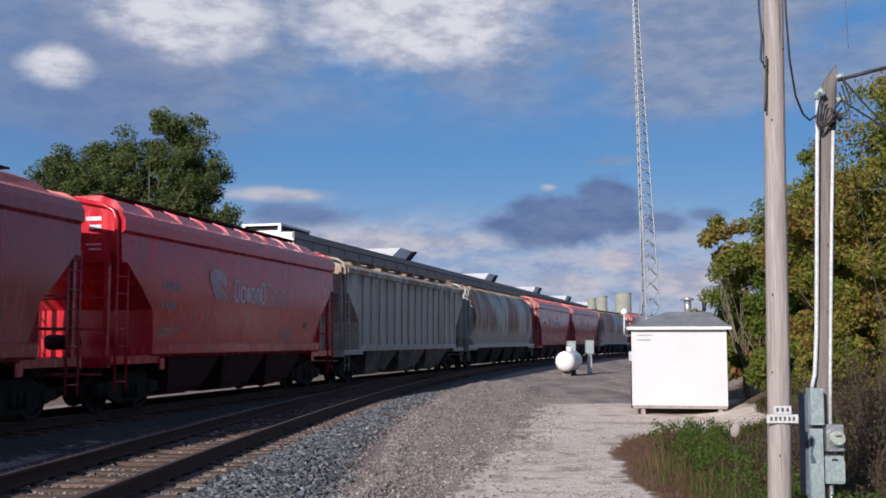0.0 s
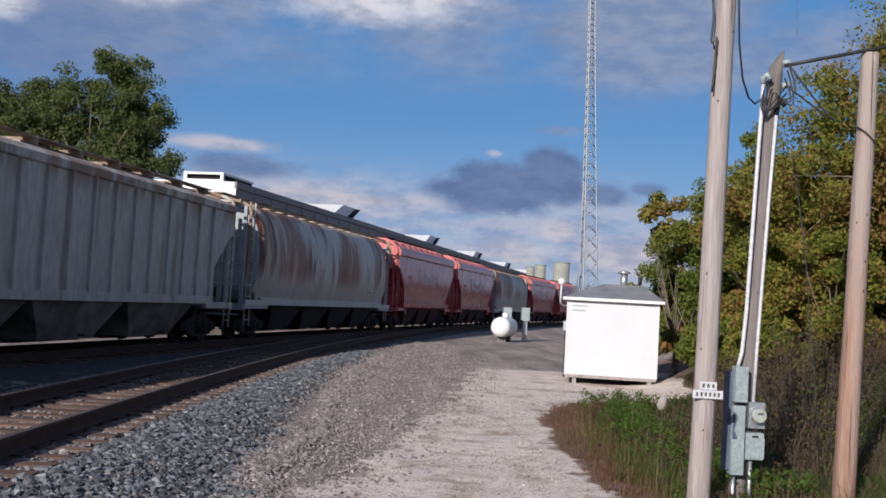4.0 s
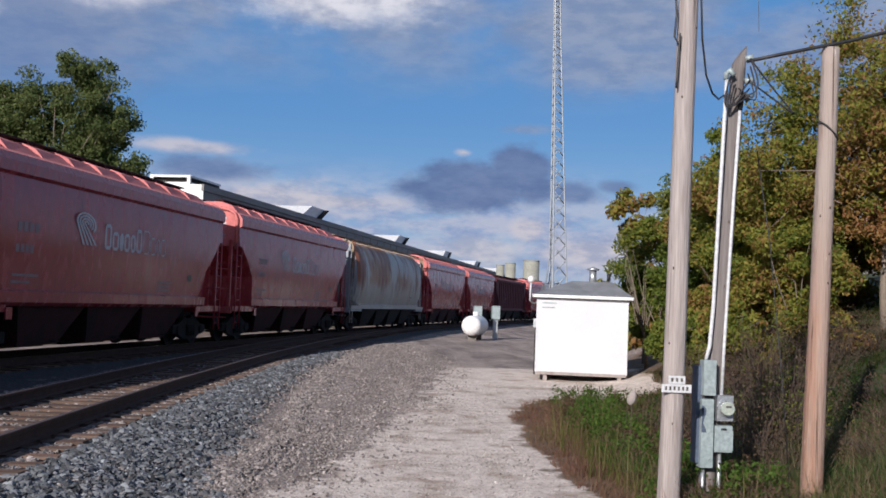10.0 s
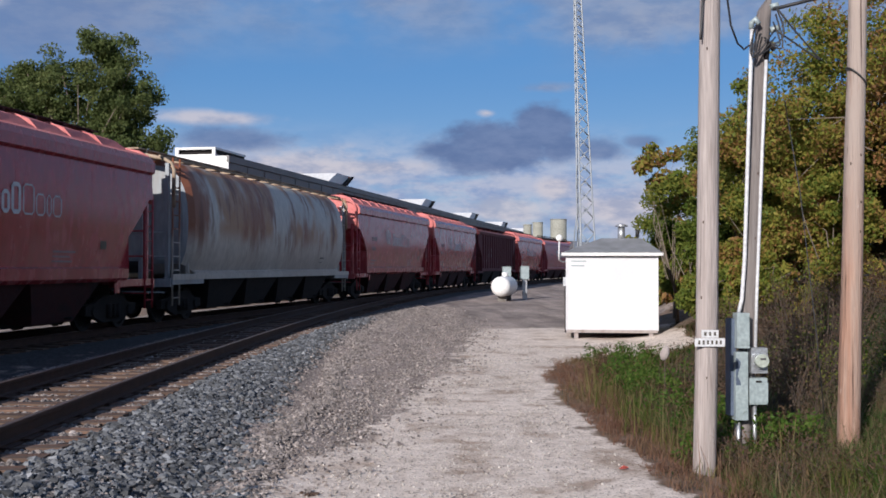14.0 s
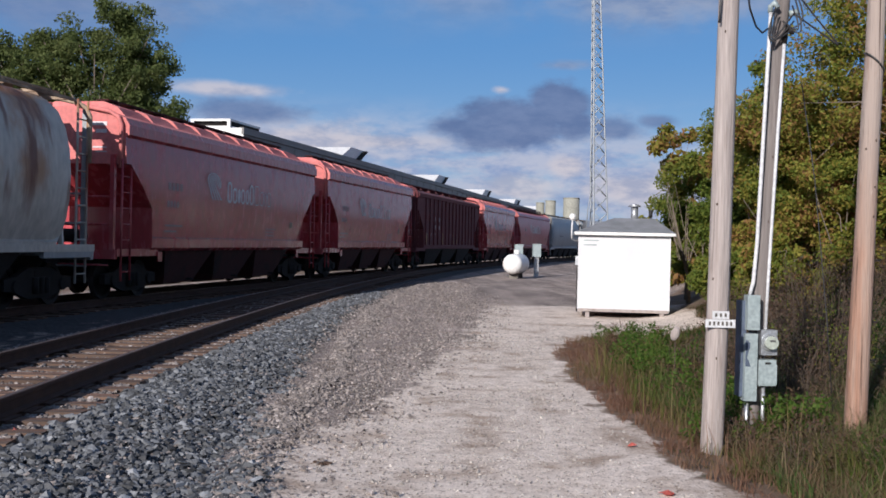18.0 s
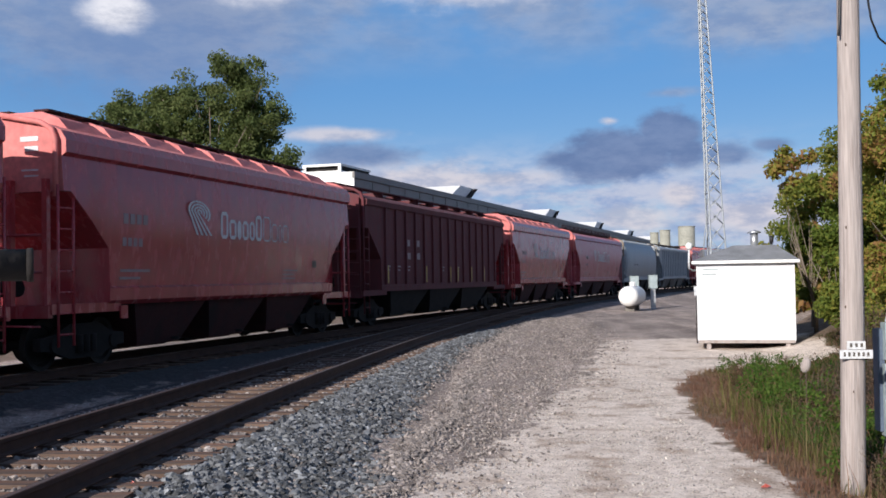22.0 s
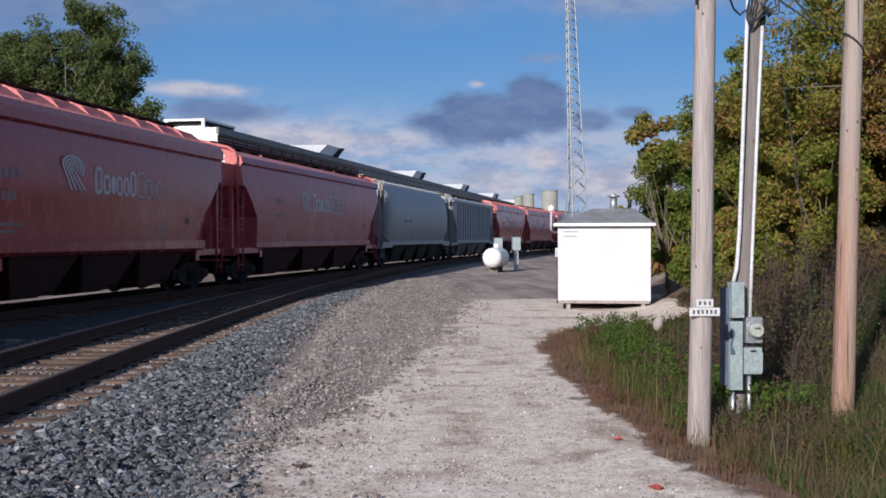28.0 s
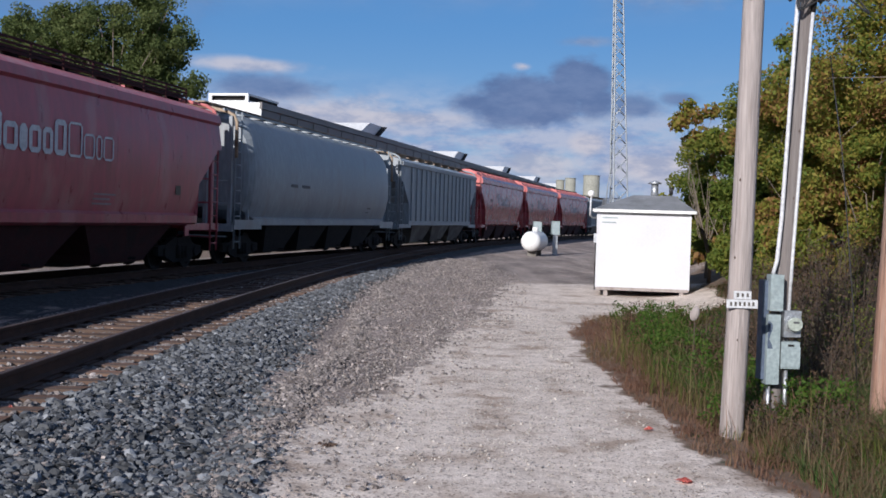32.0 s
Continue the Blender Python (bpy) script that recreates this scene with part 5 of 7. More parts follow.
# ---------- gas tank and cabinets ----------
def build_tank():
    m = pose(6.35, 53.2, 0.98, 0, 0, 90 - 17)
    tank = thing("propane_tank", "white horizontal propane tank on concrete saddles", "gas tank", m)
    bm = bmesh.new()
    r, half = 0.50, 1.0
    prof = []
    for k in range(0, 7):
        t = k / 6 * math.pi / 2
        prof.append((-half - r * 0.75 * math.cos(t), r * math.sin(t)))
    prof = prof + [(-x, q) for x, q in prof[::-1]]
    rings = [[(x, max(q, 0.004) * math.cos(a), max(q, 0.004) * math.sin(a)) for a in np.linspace(0, 2 * math.pi, 24, endpoint=False)] for x, q in prof]
    loft(bm, rings, smooth=True)
    part("shell", bm, WHITE_SILO, tank)
    for x in (-0.65, 0.65):
        bm = bmesh.new()
        box(bm, x - 0.08, x + 0.08, -0.22, 0.22, -0.78, -0.44)
        bevel(bm, 0.02)
        part("saddle", bm, UNDER_GREY, tank)
    bm = bmesh.new()
    rod(bm, (0.1, 0, 0.46), (0.1, 0, 0.70), 0.15, 12)
    part("valve_dome", bm, WHITE_SILO, tank)
    for x, y, z0, z1, w in ((6.62, 54.6, 1.36, 1.94, 0.21), (7.78, 56.2, 1.30, 1.98, 0.21)):
        cab = thing("regulator_cabinet", "pale grey steel control cabinet on a post", "cabinet", pose(x, y, ground_z(x, y)), group="cabinets by the tank")
        g = ground_z(x, y)
        bm = bmesh.new()
        box(bm, -w, w, -0.2, 0.2, z0 - g, z1 - g)
        bevel(bm, 0.02)
        part("enclosure", bm, BOX_G, cab)
        bm = bmesh.new()
        box(bm, -0.12, 0.12, -0.1, 0.1, 0, z0 - g)
        part("post", bm, GALV, cab)
        bm = bmesh.new()
        box(bm, -w - 0.015, w + 0.015, -0.22, 0.21, z1 - g, z1 - g + 0.03)
        part("lid", bm, BOX_G, cab)


build_tank()


# ---------- poles, boxes and wires ----------
def pole_mesh(r0, r1, h, lean, seed, mat, slant=False):
    """A tapered, slightly crooked pole with drying cracks."""
    bm = bmesh.new()
    n, rows = 18, 26
    rings = []
    for j in range(rows + 1):
        t = j / rows
        z = -0.35 + (h + 0.35) * t
        r = r0 + (r1 - r0) * t
        ox = lean[0] * z + 0.012 * noise.noise((t * 3, seed, 0))
        oy = lean[1] * z + 0.012 * noise.noise((t * 3, seed, 5))
        ring = []
        for k in range(n):
            a = k * 2 * math.pi / n
            q = r * (1 + 0.025 * noise.noise((math.cos(a) * 2, math.sin(a) * 2 + seed, z * 0.6)) - (0.07 if (k * 7 + seed) % 9 == 0 else 0))
            top = 0.10 * math.cos(a) if slant and j == rows else 0
            ring.append((ox + q * math.cos(a), oy + q * math.sin(a), z + top))
        rings.append(ring)
    loft(bm, rings, smooth=True)
    return done("shaft", bm, mat)


def knots(parent, r, h, lean, count, seed, mat):
    rnd = random.Random(seed)
    for k in range(count):
        z, a = rnd.uniform(0.6, h - 0.3), rnd.uniform(-2.6, -0.5)
        bm = bmesh.new()
        bmesh.ops.create_icosphere(bm, subdivisions=1, radius=0.011)
        part("knot", bm, mat, parent, m=pose(lean[0] * z + math.cos(a) * r, lean[1] * z + math.sin(a) * r, z) @ Matrix.Diagonal((0.8, 0.5, 1.5, 1)))


def build_poles():
    # tall pole with the plates
    lean = (0.016, 0.0)
    p = thing("utility_pole", "tall weathered grey timber utility pole with a number plate", "utility pole", pose(3.395, 10.75, 0.0), group="poles beside the yard")
    part("shaft", pole_mesh(0.113, 0.084, 9.5, lean, 1, POLE_G), None, p)
    knots(p, 0.104, 5.5, lean, 5, 4, KNOT)
    for zz, w, h, bars_n in ((1.335, 0.165, 0.075, 3), (1.252, 0.295, 0.08, 6)):
        bm = bmesh.new()
        box(bm, -w / 2, w / 2, -0.006, 0.006, -h / 2, h / 2)
        plate = part("number_plate", bm, PVC, p, "white plate with dark marks", m=pose(lean[0] * zz, -0.116 - 0.006, zz))
        step = w * 0.86 / bars_n
        for k in range(bars_n):
            bm = bmesh.new()
            x = -w * 0.43 + step * (k + 0.5)
            box(bm, x - step * 0.24, x + step * 0.24, -0.009, -0.0062, -h * 0.24, h * 0.24)
            part("plate_mark", bm, UNDER_GREY, plate)
    bm = bmesh.new()
    tube(bm, [(-0.09, -0.04, 9), (-0.10, -0.05, 6.5), (-0.075, -0.06, 5.2), (-0.06, -0.07, 4.95), (-0.08, -0.08, 4.72), (-0.02, -0.095, 4.6), (-0.03, -0.1, 4.75), (-0.05, -0.10, 4.3), (-0.06, -0.11, 4.2)], 0.011, 5)
    part("ground_wire", bm, BLACK, p)
    # service pole with conduits
    lean = (0.055, 0.0)
    p = thing("service_pole", "grey timber service pole carrying conduits and electrical boxes", "utility pole", pose(4.0, 11.42, 0.05), group="poles beside the yard")
    part("shaft", pole_mesh(0.095, 0.075, 4.72, lean, 5, POLE_D, True), None, p)
    knots(p, 0.085, 4.5, lean, 6, 8, KNOT)
    bm = bmesh.new()
    tube(bm, [(-0.06, -0.10, 1.46), (-0.03, -0.11, 1.60), (0.0, -0.11, 2.0), (0.06, -0.10, 3.6), (0.085, -0.10, 4.30), (0.09, -0.10, 4.42)], 0.021, 8)
    left = part("conduit", bm, PVC, p)
    bm = bmesh.new()
    tube(bm, [(0.08, -0.10, 4.42), (0.085, -0.10, 4.48), (0.12, -0.12, 4.52), (0.15, -0.14, 4.46)], [0.026, 0.032, 0.034, 0.026], 8)
    part("weather_head", bm, BOX_G, left)
    bm = bmesh.new()
    tube(bm, [(0.115, -0.10, 1.10), (0.13, -0.10, 1.6), (0.20, -0.09, 3.2), (0.245, -0.09, 4.12)], 0.018, 8)
    right = part("conduit", bm, PVC, p)
    bm = bmesh.new()
    tube(bm, [(0.245, -0.09, 4.10), (0.25, -0.09, 4.20), (0.27, -0.11, 4.26), (0.32, -0.13, 4.20)], [0.026, 0.034, 0.04, 0.03], 8)
    part("weather_head", bm, UNDER, right)
    bm = bmesh.new()
    box(bm, -0.125, 0.005, -0.24, -0.10, 1.10, 1.46)
    bevel(bm, 0.012)
    b = part("disconnect_box", bm, BOX_G, p)
    bm = bmesh.new()
    box(bm, -0.115, -0.005, -0.247, -0.241, 1.13, 1.43)
    part("door", bm, BOX_G, b)
    bm = bmesh.new()
    box(bm, -0.175, -0.11, -0.16, -0.02, 0.40, 1.40)
    part("mounting_board", bm, DARKBLUE, p)
    bm = bmesh.new()
    box(bm, -0.135, -0.005, -0.22, -0.09, 0.36, 1.06)
    bevel(bm, 0.012)
    b = part("wire_trough", bm, BOX_G, p, "grey-green enclosure with peeling paint")
    bm = bmesh.new()
    rim = [(0.06, 0.0), (0.045, 0.05), (0.018, 0.09), (0.03, 0.14), (0.05, 0.19), (0.055, 0.24), (0.02, 0.27), (0.0, 0.28), (0.0, 0.0)]
    loft(bm, [[(-0.132 + 0.9 * u, y, 0.72 + v) for u, v in rim] for y in (-0.2225, -0.2205)])
    part("peeled_paint", bm, DARKBLUE, b, "ragged patch of peeled paint")
    bm = bmesh.new()
    box(bm, 0.03, 0.20, -0.22, -0.10, 0.84, 1.10)
    bevel(bm, 0.012)
    b = part("meter_socket", bm, GALV, p)
    bm = bmesh.new()
    rod(bm, (0.118, -0.22, 0.975), (0.118, -0.245, 0.975), 0.088, 20)
    ring = part("meter_ring", bm, GALV, b)
    bm = bmesh.new()
    rod(bm, (0.118, -0.245, 0.975), (0.118, -0.31, 0.975), 0.075, 20, 0.066)
    part("meter_dome", bm, GLASS_M, ring)
    bm = bmesh.new()
    box(bm, 0.09, 0.15, -0.3115, -0.3102, 0.985, 1.005)
    part("meter_dial", bm, LETTER_DARK, ring)
    bm = bmesh.new()
    box(bm, 0.015, 0.20, -0.21, -0.09, 0.52, 0.79)
    bevel(bm, 0.012)
    b = part("breaker_box", bm, BOX_G, p)
    bm = bmesh.new()
    box(bm, 0.08, 0.14, -0.216, -0.211, 0.745, 0.765)
    part("latch", bm, UNDER, b)
    bm = bmesh.new()
    box(bm, 0.01, 0.205, -0.218, -0.211, 0.535, 0.74)
    part("door", bm, BOX_G, b)
    for x, z in ((0.09, 0.52), (-0.08, 0.36)):
        bm = bmesh.new()
        rod(bm, (x, -0.14, -0.1), (x, -0.14, z), 0.022, 8)
        part("conduit", bm, GALV, p)
    bm = bmesh.new()
    for z in (4.66, 4.42):
        rod(bm, (0.30, -0.06, z), (0.38, -0.08, z + 0.02), 0.035, 10)
    part("insulator", bm, BOX_G, p)
    rnd = random.Random(5)
    for k in range(6):
        bm = bmesh.new()
        a = Vector((0.12 + 0.03 * k, -0.12, 4.45 - 0.04 * k))
        b = Vector((0.30 + 0.03 * rnd.random(), -0.14, 4.25 + 0.08 * k))
        sag = rnd.uniform(0.08, 0.28)
        side = -0.16 if k < 3 else 0.10
        pts = [a + (b - a) * t + Vector((side * math.sin(t * math.pi), -0.05 * math.sin(t * math.pi), -sag * math.sin(t * math.pi))) for t in np.linspace(0, 1, 9)]
        tube(bm, pts, 0.009, 5)
        part("drip_loop", bm, BLACK, p)
    bm = bmesh.new()
    pts = [Vector((0.34, -0.12, 4.4)) + Vector((0.55 * math.sin(t * math.pi) * (1 - 0.3 * t), 0, 0.25 * t - 0.42 * math.sin(t * math.pi))) for t in np.linspace(0, 1, 14)]
    tube(bm, pts, 0.010, 5)
    part("drip_loop", bm, BLACK, p)
    # short brown pole
    lean = (0.026, 0.0)
    p = thing("timber_pole", "short brown timber pole with a sawn flat top", "utility pole", pose(5.11, 11.35, 0.0), group="poles beside the yard")
    part("shaft", pole_mesh(0.118, 0.092, 4.88, lean, 9, POLE_B), None, p)
    knots(p, 0.105, 4.6, lean, 10, 12, KNOT)
    bm = bmesh.new()
    tube(bm, [(lean[0] * 3.9 + 0.105 * math.cos(a), 0.105 * math.sin(a), 3.98 - 0.10 * math.cos(a)) for a in np.linspace(math.pi, 2 * math.pi, 9)], 0.010, 5)
    part("strap", bm, BLACK, p)
    for z in (1.25, 1.9, 0.85):
        bm = bmesh.new()
        rod(bm, (0.10 + lean[0] * z, -0.06, z), (0.15 + lean[0] * z, -0.07, z), 0.012, 6)
        part("bolt", bm, UNDER, p)

    def cable(label, pts, r):
        bm = bmesh.new()
        tube(bm, pts, r, 6)
        c = thing("cable", label, "cable", mesh=done("cable", bm, BLACK if r > 0.005 else GALV))
        return c

    a, b = Vector((4.31, 11.33, 4.68)), Vector((21.0, 12.6, 13.3))
    pts = [a]
    for t in np.linspace(0.02, 1, 22):
        q = a + (b - a) * t
        pts.append(q + Vector((0, -0.10, -1.1 * math.sin(math.pi * t) - 0.62 * math.exp(-t * 7) * t * 7 * 0.35)))
    cable("thick black service cable hanging between poles", pts, 0.019)
    a, b = Vector((3.60, 10.72, 8.2)), Vector((4.07, 11.30, 4.40))
    pts = [a, Vector((3.58, 10.72, 6.2)), Vector((3.59, 10.72, 5.2)), Vector((3.64, 10.8, 4.75)), Vector((3.74, 10.95, 4.42)), Vector((3.86, 11.1, 4.27)), Vector((3.98, 11.25, 4.24)), Vector((4.06, 11.31, 4.30))]
    cable("thin black wire dropping from the tall pole", pts, 0.010)
    pts = [Vector((4.42, 11.3, 5.0)) + Vector((-0.20 * t, 0.05 * t, 7 * t)) for t in np.linspace(0, 1, 5)]
    cable("thin grey overhead wire rising from the service pole", pts, 0.003)
    pts = [Vector((4.86, 12.4, 3.9)), Vector((5.0, 12.3, 2.8)), Vector((5.14, 12.2, 1.2)), Vector((5.2, 12.1, 0.1))]
    cable("slack wire hanging in front of the trees", pts, 0.006)


build_poles()


# ---------- lattice tower ----------
def build_tower():
    tower = thing("lattice_tower", "tall slender galvanised steel lattice tower", "radio tower", pose(8.93, 45.0, 0.25))
    lean = -0.031

    def width(z):
        return max(0.24, 0.83 - 0.040 * z)

    def corner(k, z):
        a = radians(90 + 30 + 120 * k)
        r = width(z) / math.sqrt(3) * 1.08
        return Vector((lean * z + r * math.cos(a), r * math.sin(a), z))

    for k in range(3):
        bm = bmesh.new()
        tube(bm, [corner(k, z) for z in np.arange(0, 22.1, 2.0)], 0.034, 7)
        part("leg", bm, TOWER_M, tower)
    z = 0.2
    while z < 21:
        step = width(z) * 0.95
        for k in range(3):
            j = (k + 1) % 3
            bm = bmesh.new()
            rod(bm, corner(k, z), corner(j, z + step), 0.017, 5)
            rod(bm, corner(j, z), corner(k, z + step), 0.017, 5)
            part("brace", bm, TOWER_M, tower)
        z += step
    bm = bmesh.new()
    tube(bm, [(-0.55, 0.1, 2.4), (-0.48, 0.05, 3.4), (-0.40, 0, 4.0), (-0.46, -0.05, 5.2), (-0.42, -0.05, 7)], 0.022, 6)
    part("feed_line", bm, TOWER_M, tower)
    bm = bmesh.new()
    box(bm, -0.8, 0.8, -0.8, 0.8, -0.3, 0.12)
    part("footing", bm, SILO_M, tower)
    hut = thing("equipment_hut", "small pale metal hut at the foot of the tower", "hut", pose(9.25, 47.5, 0.24))
    bm = bmesh.new()
    box(bm, -0.45, 0.75, -0.6, 0.6, 0, 2.55)
    part("wall", bm, SIDING_W, hut)
    bm = bmesh.new()
    loft(bm, [[(x, -0.7, 2.552), (x, 0.7, 2.552), (x, 0.2, 2.85), (x, -0.2, 2.85)] for x in (-0.5, 0.8)])
    part("roof", bm, GALV, hut)


build_tower()


# ---------- long building and silos ----------
def build_plant():
    head = 14.8
    m = pose(-9.1, 64.0, 0.3, 0, 0, 90 - head)     # local x runs along the long side, local y to the left
    hall = thing("industrial_hall", "long flat-roofed industrial hall, white gable end and shade-grey sides", "building", m)
    L, W, H = 178.0, 7.5, 8.34
    bm = bmesh.new()
    box(bm, 0.1, L, 0.1, W, 0, H - 0.1)
    part("core_wall", bm, SIDING_G, hall)
    bm = bmesh.new()
    box(bm, 0.0, 0.095, 0.0, W, 0, H - 0.02)
    part("gable_wall", bm, SIDING_W, hall)
    n = 60
    bm = bmesh.new()
    box(bm, 0.03, L / n - 0.03, 0, 0.06, 0, H - 0.42)
    box(bm, -0.03, 0.03, -0.03, 0.06, 0, H - 0.42)
    panel = done("wall_panel", bm, SIDING_G)
    for k in range(n):
        part("wall_panel", panel, None, hall, m=pose(0.1 + k * L / n, 0.03, 0))
    bm = bmesh.new()
    box(bm, -0.05, L, -0.06, 0.10, H - 0.40, H)
    part("parapet_trim", bm, SIDING_G, hall)
    bm = bmesh.new()
    box(bm, 0.1, L, 0.1, W, H - 0.095, H - 0.02)
    part("roof", bm, SHINGLE, hall)
    bm = bmesh.new()
    box(bm, 0.2, 5.0, 0.95, 3.55, H, H + 0.12)
    box(bm, 0.2, 5.0, 0.95, 3.55, H + 0.42, H + 0.55)
    box(bm, 0.2, 0.35, 0.95, 1.15, H + 0.121, H + 0.419)
    box(bm, 0.2, 0.35, 3.35, 3.55, H + 0.121, H + 0.419)
    unit = part("roof_unit", bm, SIDING_W, hall)
    bm = bmesh.new()
    box(bm, 0.5, 4.9, 1.0, 3.5, H + 0.125, H + 0.415)
    part("dark_louvre", bm, UNDER, unit)
    for k, x in enumerate((23, 56, 86, 116, 146)):
        bm = bmesh.new()
        loft(bm, [[(x - 3.5, y, H - 0.02), (x + 1.0, y, H - 0.02), (x + 2.6, y, H + 0.85), (x - 1.2, y, H + 0.85)] for y in (0.0, 3.3)])
        hood = part("roof_hood", bm, SIDING_W, hall, "white sloping roof hood")
        # Near-black panel added for the shade on the hood's right face.
        bm = bmesh.new()
        loft(bm, [[(x + 0.1, y, H - 0.02), (x + 1.0, y, H - 0.02), (x + 3.0, y, H + 0.86), (x + 2.1, y, H + 0.82)] for y in (-0.22, -0.004)])
        part("shaded_side_panel", bm, UNDER, hood)
    for x, y, r, z, name in ((25.4, 150.0, 1.16, 8.7, "olive grey cylindrical storage silo"), (22.6, 151.5, 0.75, 8.3, "smaller olive grey storage silo"), (21.2, 152.2, 0.6, 8.0, "slim olive grey storage silo")):
        silo = thing("silo", name, "silo", pose(x, y, 0.3), group="silos by the hall")
        bm = bmesh.new()
        rod(bm, (0, 0, 0), (0, 0, z - 0.3), r, 20)
        part("barrel", bm, SILO_M, silo)
        bm = bmesh.new()
        rod(bm, (0, 0, z - 0.3), (0, 0, z - 0.2), r + 0.05, 20)
        part("rim", bm, SILO_M, silo)
    # pale wall beyond the bank
    m = pose(25.6, 40.6, 1.6, 0, 0, -4)
    ware = thing("warehouse", "pale beige warehouse wall beyond the grassy bank", "building", m)
    bm = bmesh.new()
    box(bm, 0, 42, 0, 20, 0, 4.45)
    beige = material("beige rendered wall", [(0.31, 0.285, 0.25), (0.37, 0.34, 0.30)], 0.6, 0.9, 0, 0.1)
    part("wall", bm, beige, ware)
    bm = bmesh.new()
    box(bm, -0.1, 42.1, -0.1, 20.1, 4.45, 4.65)
    part("coping", bm, GALV, ware)
    for k in range(9):
        bm = bmesh.new()
        box(bm, 2 + k * 4.5, 2.3 + k * 4.5, -0.12, 0.0, 0, 4.45)
        part("pilaster", bm, beige, ware)


build_plant()


# ---------- trees and brush ----------
def leaf_cloud(name, centres, radii, count, size, mat, seed, flat=0.75):
    """Many small folded leaves about the given twig ends, as one mesh."""
    rng = np.random.default_rng(seed)
    centres, radii = np.array(centres, float), np.array(radii, float)
    idx = rng.integers(0, len(centres), count)
    off = rng.normal(0, 1, (count, 3))
    off /= np.linalg.norm(off, axis=1, keepdims=True) + 1e-9
    off *= rng.random((count, 1)) ** 0.5
    off[:, 2] *= flat
    c = centres[idx] + off * radii[idx][:, None]
    u = rng.normal(0, 1, (count, 3))
    u /= np.linalg.norm(u, axis=1, keepdims=True)
    w = rng.normal(0, 1, (count, 3))
    v = np.cross(u, w)
    v /= np.linalg.norm(v, axis=1, keepdims=True) + 1e-9
    s = size * (0.6 + 0.8 * rng.random((count, 1)))
    fold = np.cross(u, v) * s * 0.18
    verts = np.stack([c - u * s, c + v * s * 0.48 + fold, c + u * s, c - v * s * 0.48 + fold], 1).reshape(-1, 3)
    me = bpy.data.meshes.new(name)
    me.vertices.add(4 * count)
    me.vertices.foreach_set("co", verts.astype(np.float32).ravel())
    me.loops.add(6 * count)
    me.polygons.add(2 * count)
    base = np.arange(count)[:, None] * 4
    me.loops.foreach_set("vertex_index", (base + np.array([[0, 1, 2, 0, 2, 3]])).ravel().astype(np.int32))
    me.polygons.foreach_set("loop_start", np.arange(0, 6 * count, 3, dtype=np.int32))
    me.update(calc_edges=True)
    me.materials.append(mat)
    return me


def blob_points(blobs, per, seed, shell=0.55):
    """Twig ends spread through ellipsoids, denser near their skin."""
    rng = np.random.default_rng(seed)
    pts = []
    for (cx, cy, cz, rx, ry, rz) in blobs:
        n = max(3, int(per * rx * rz))
        d = rng.normal(0, 1, (n, 3))
        d /= np.linalg.norm(d, axis=1, keepdims=True)
        r = shell + (1 - shell) * rng.random((n, 1))
        r *= 1 + 0.16 * rng.normal(0, 1, (n, 1))
        pts.append(np.array([cx, cy, cz]) + d * r * np.array([rx, ry, rz]))
    return np.concatenate(pts)


def tree(label, base, trunk, blobs, leaves, size, mat, seed, r0=0.16, per=5.0, clump=0.55, name="tree", category="tree", group="", limbs=26, shell=0.55):
    """A tapered trunk that forks into limbs, with a crown of leaf clumps at the limb ends."""
    rng = random.Random(seed)
    ob = thing(name, label, category, pose(*base), group=group)
    ends = blob_points([(a - base[0], b - base[1], c - base[2], d, e, f) for a, b, c, d, e, f in blobs], per, seed, shell)
    fork = Vector(trunk[-1]) - Vector(base)
    bm = bmesh.new()
    pts = [Vector(p) - Vector(base) for p in trunk]
    pts[0] = pts[0] - Vector((0, 0, 0.2))
    tube(bm, pts, [r0 * (1.25 if i == 0 else 1 - 0.35 * i / len(pts)) for i in range(len(pts))], 9)
    part("trunk", bm, BARK, ob)
    picks = rng.sample(range(len(ends)), min(limbs, len(ends)))
    for k in picks:
        bm = bmesh.new()
        e = Vector(ends[k])
        q = rng.uniform(0.9 if len(pts) < 5 else 2.4, len(pts) - 1.001)
        low = pts[int(q)] + (pts[int(q) + 1] - pts[int(q)]) * (q - int(q))
        mid = low + (e - low) * 0.45 + Vector((rng.uniform(-0.4, 0.4), rng.uniform(-0.4, 0.4), rng.uniform(0.0, 0.5)))
        tube(bm, [low, low + (mid - low) * 0.5, mid, mid + (e - mid) * 0.6, e], [r0 * 0.30, r0 * 0.23, r0 * 0.16, r0 * 0.10, r0 * 0.05], 5)
        part("limb", bm, BARK, ob)
    part("crown", leaf_cloud("crown", ends, np.full(len(ends), clump) * (0.7 + 0.6 * np.random.default_rng(seed).random(len(ends))), leaves, size, mat, seed + 1), None, ob)
    return ob


def gz3(x, y, dz=0.0):
    return (x, y, ground_z(x, y) + dz)


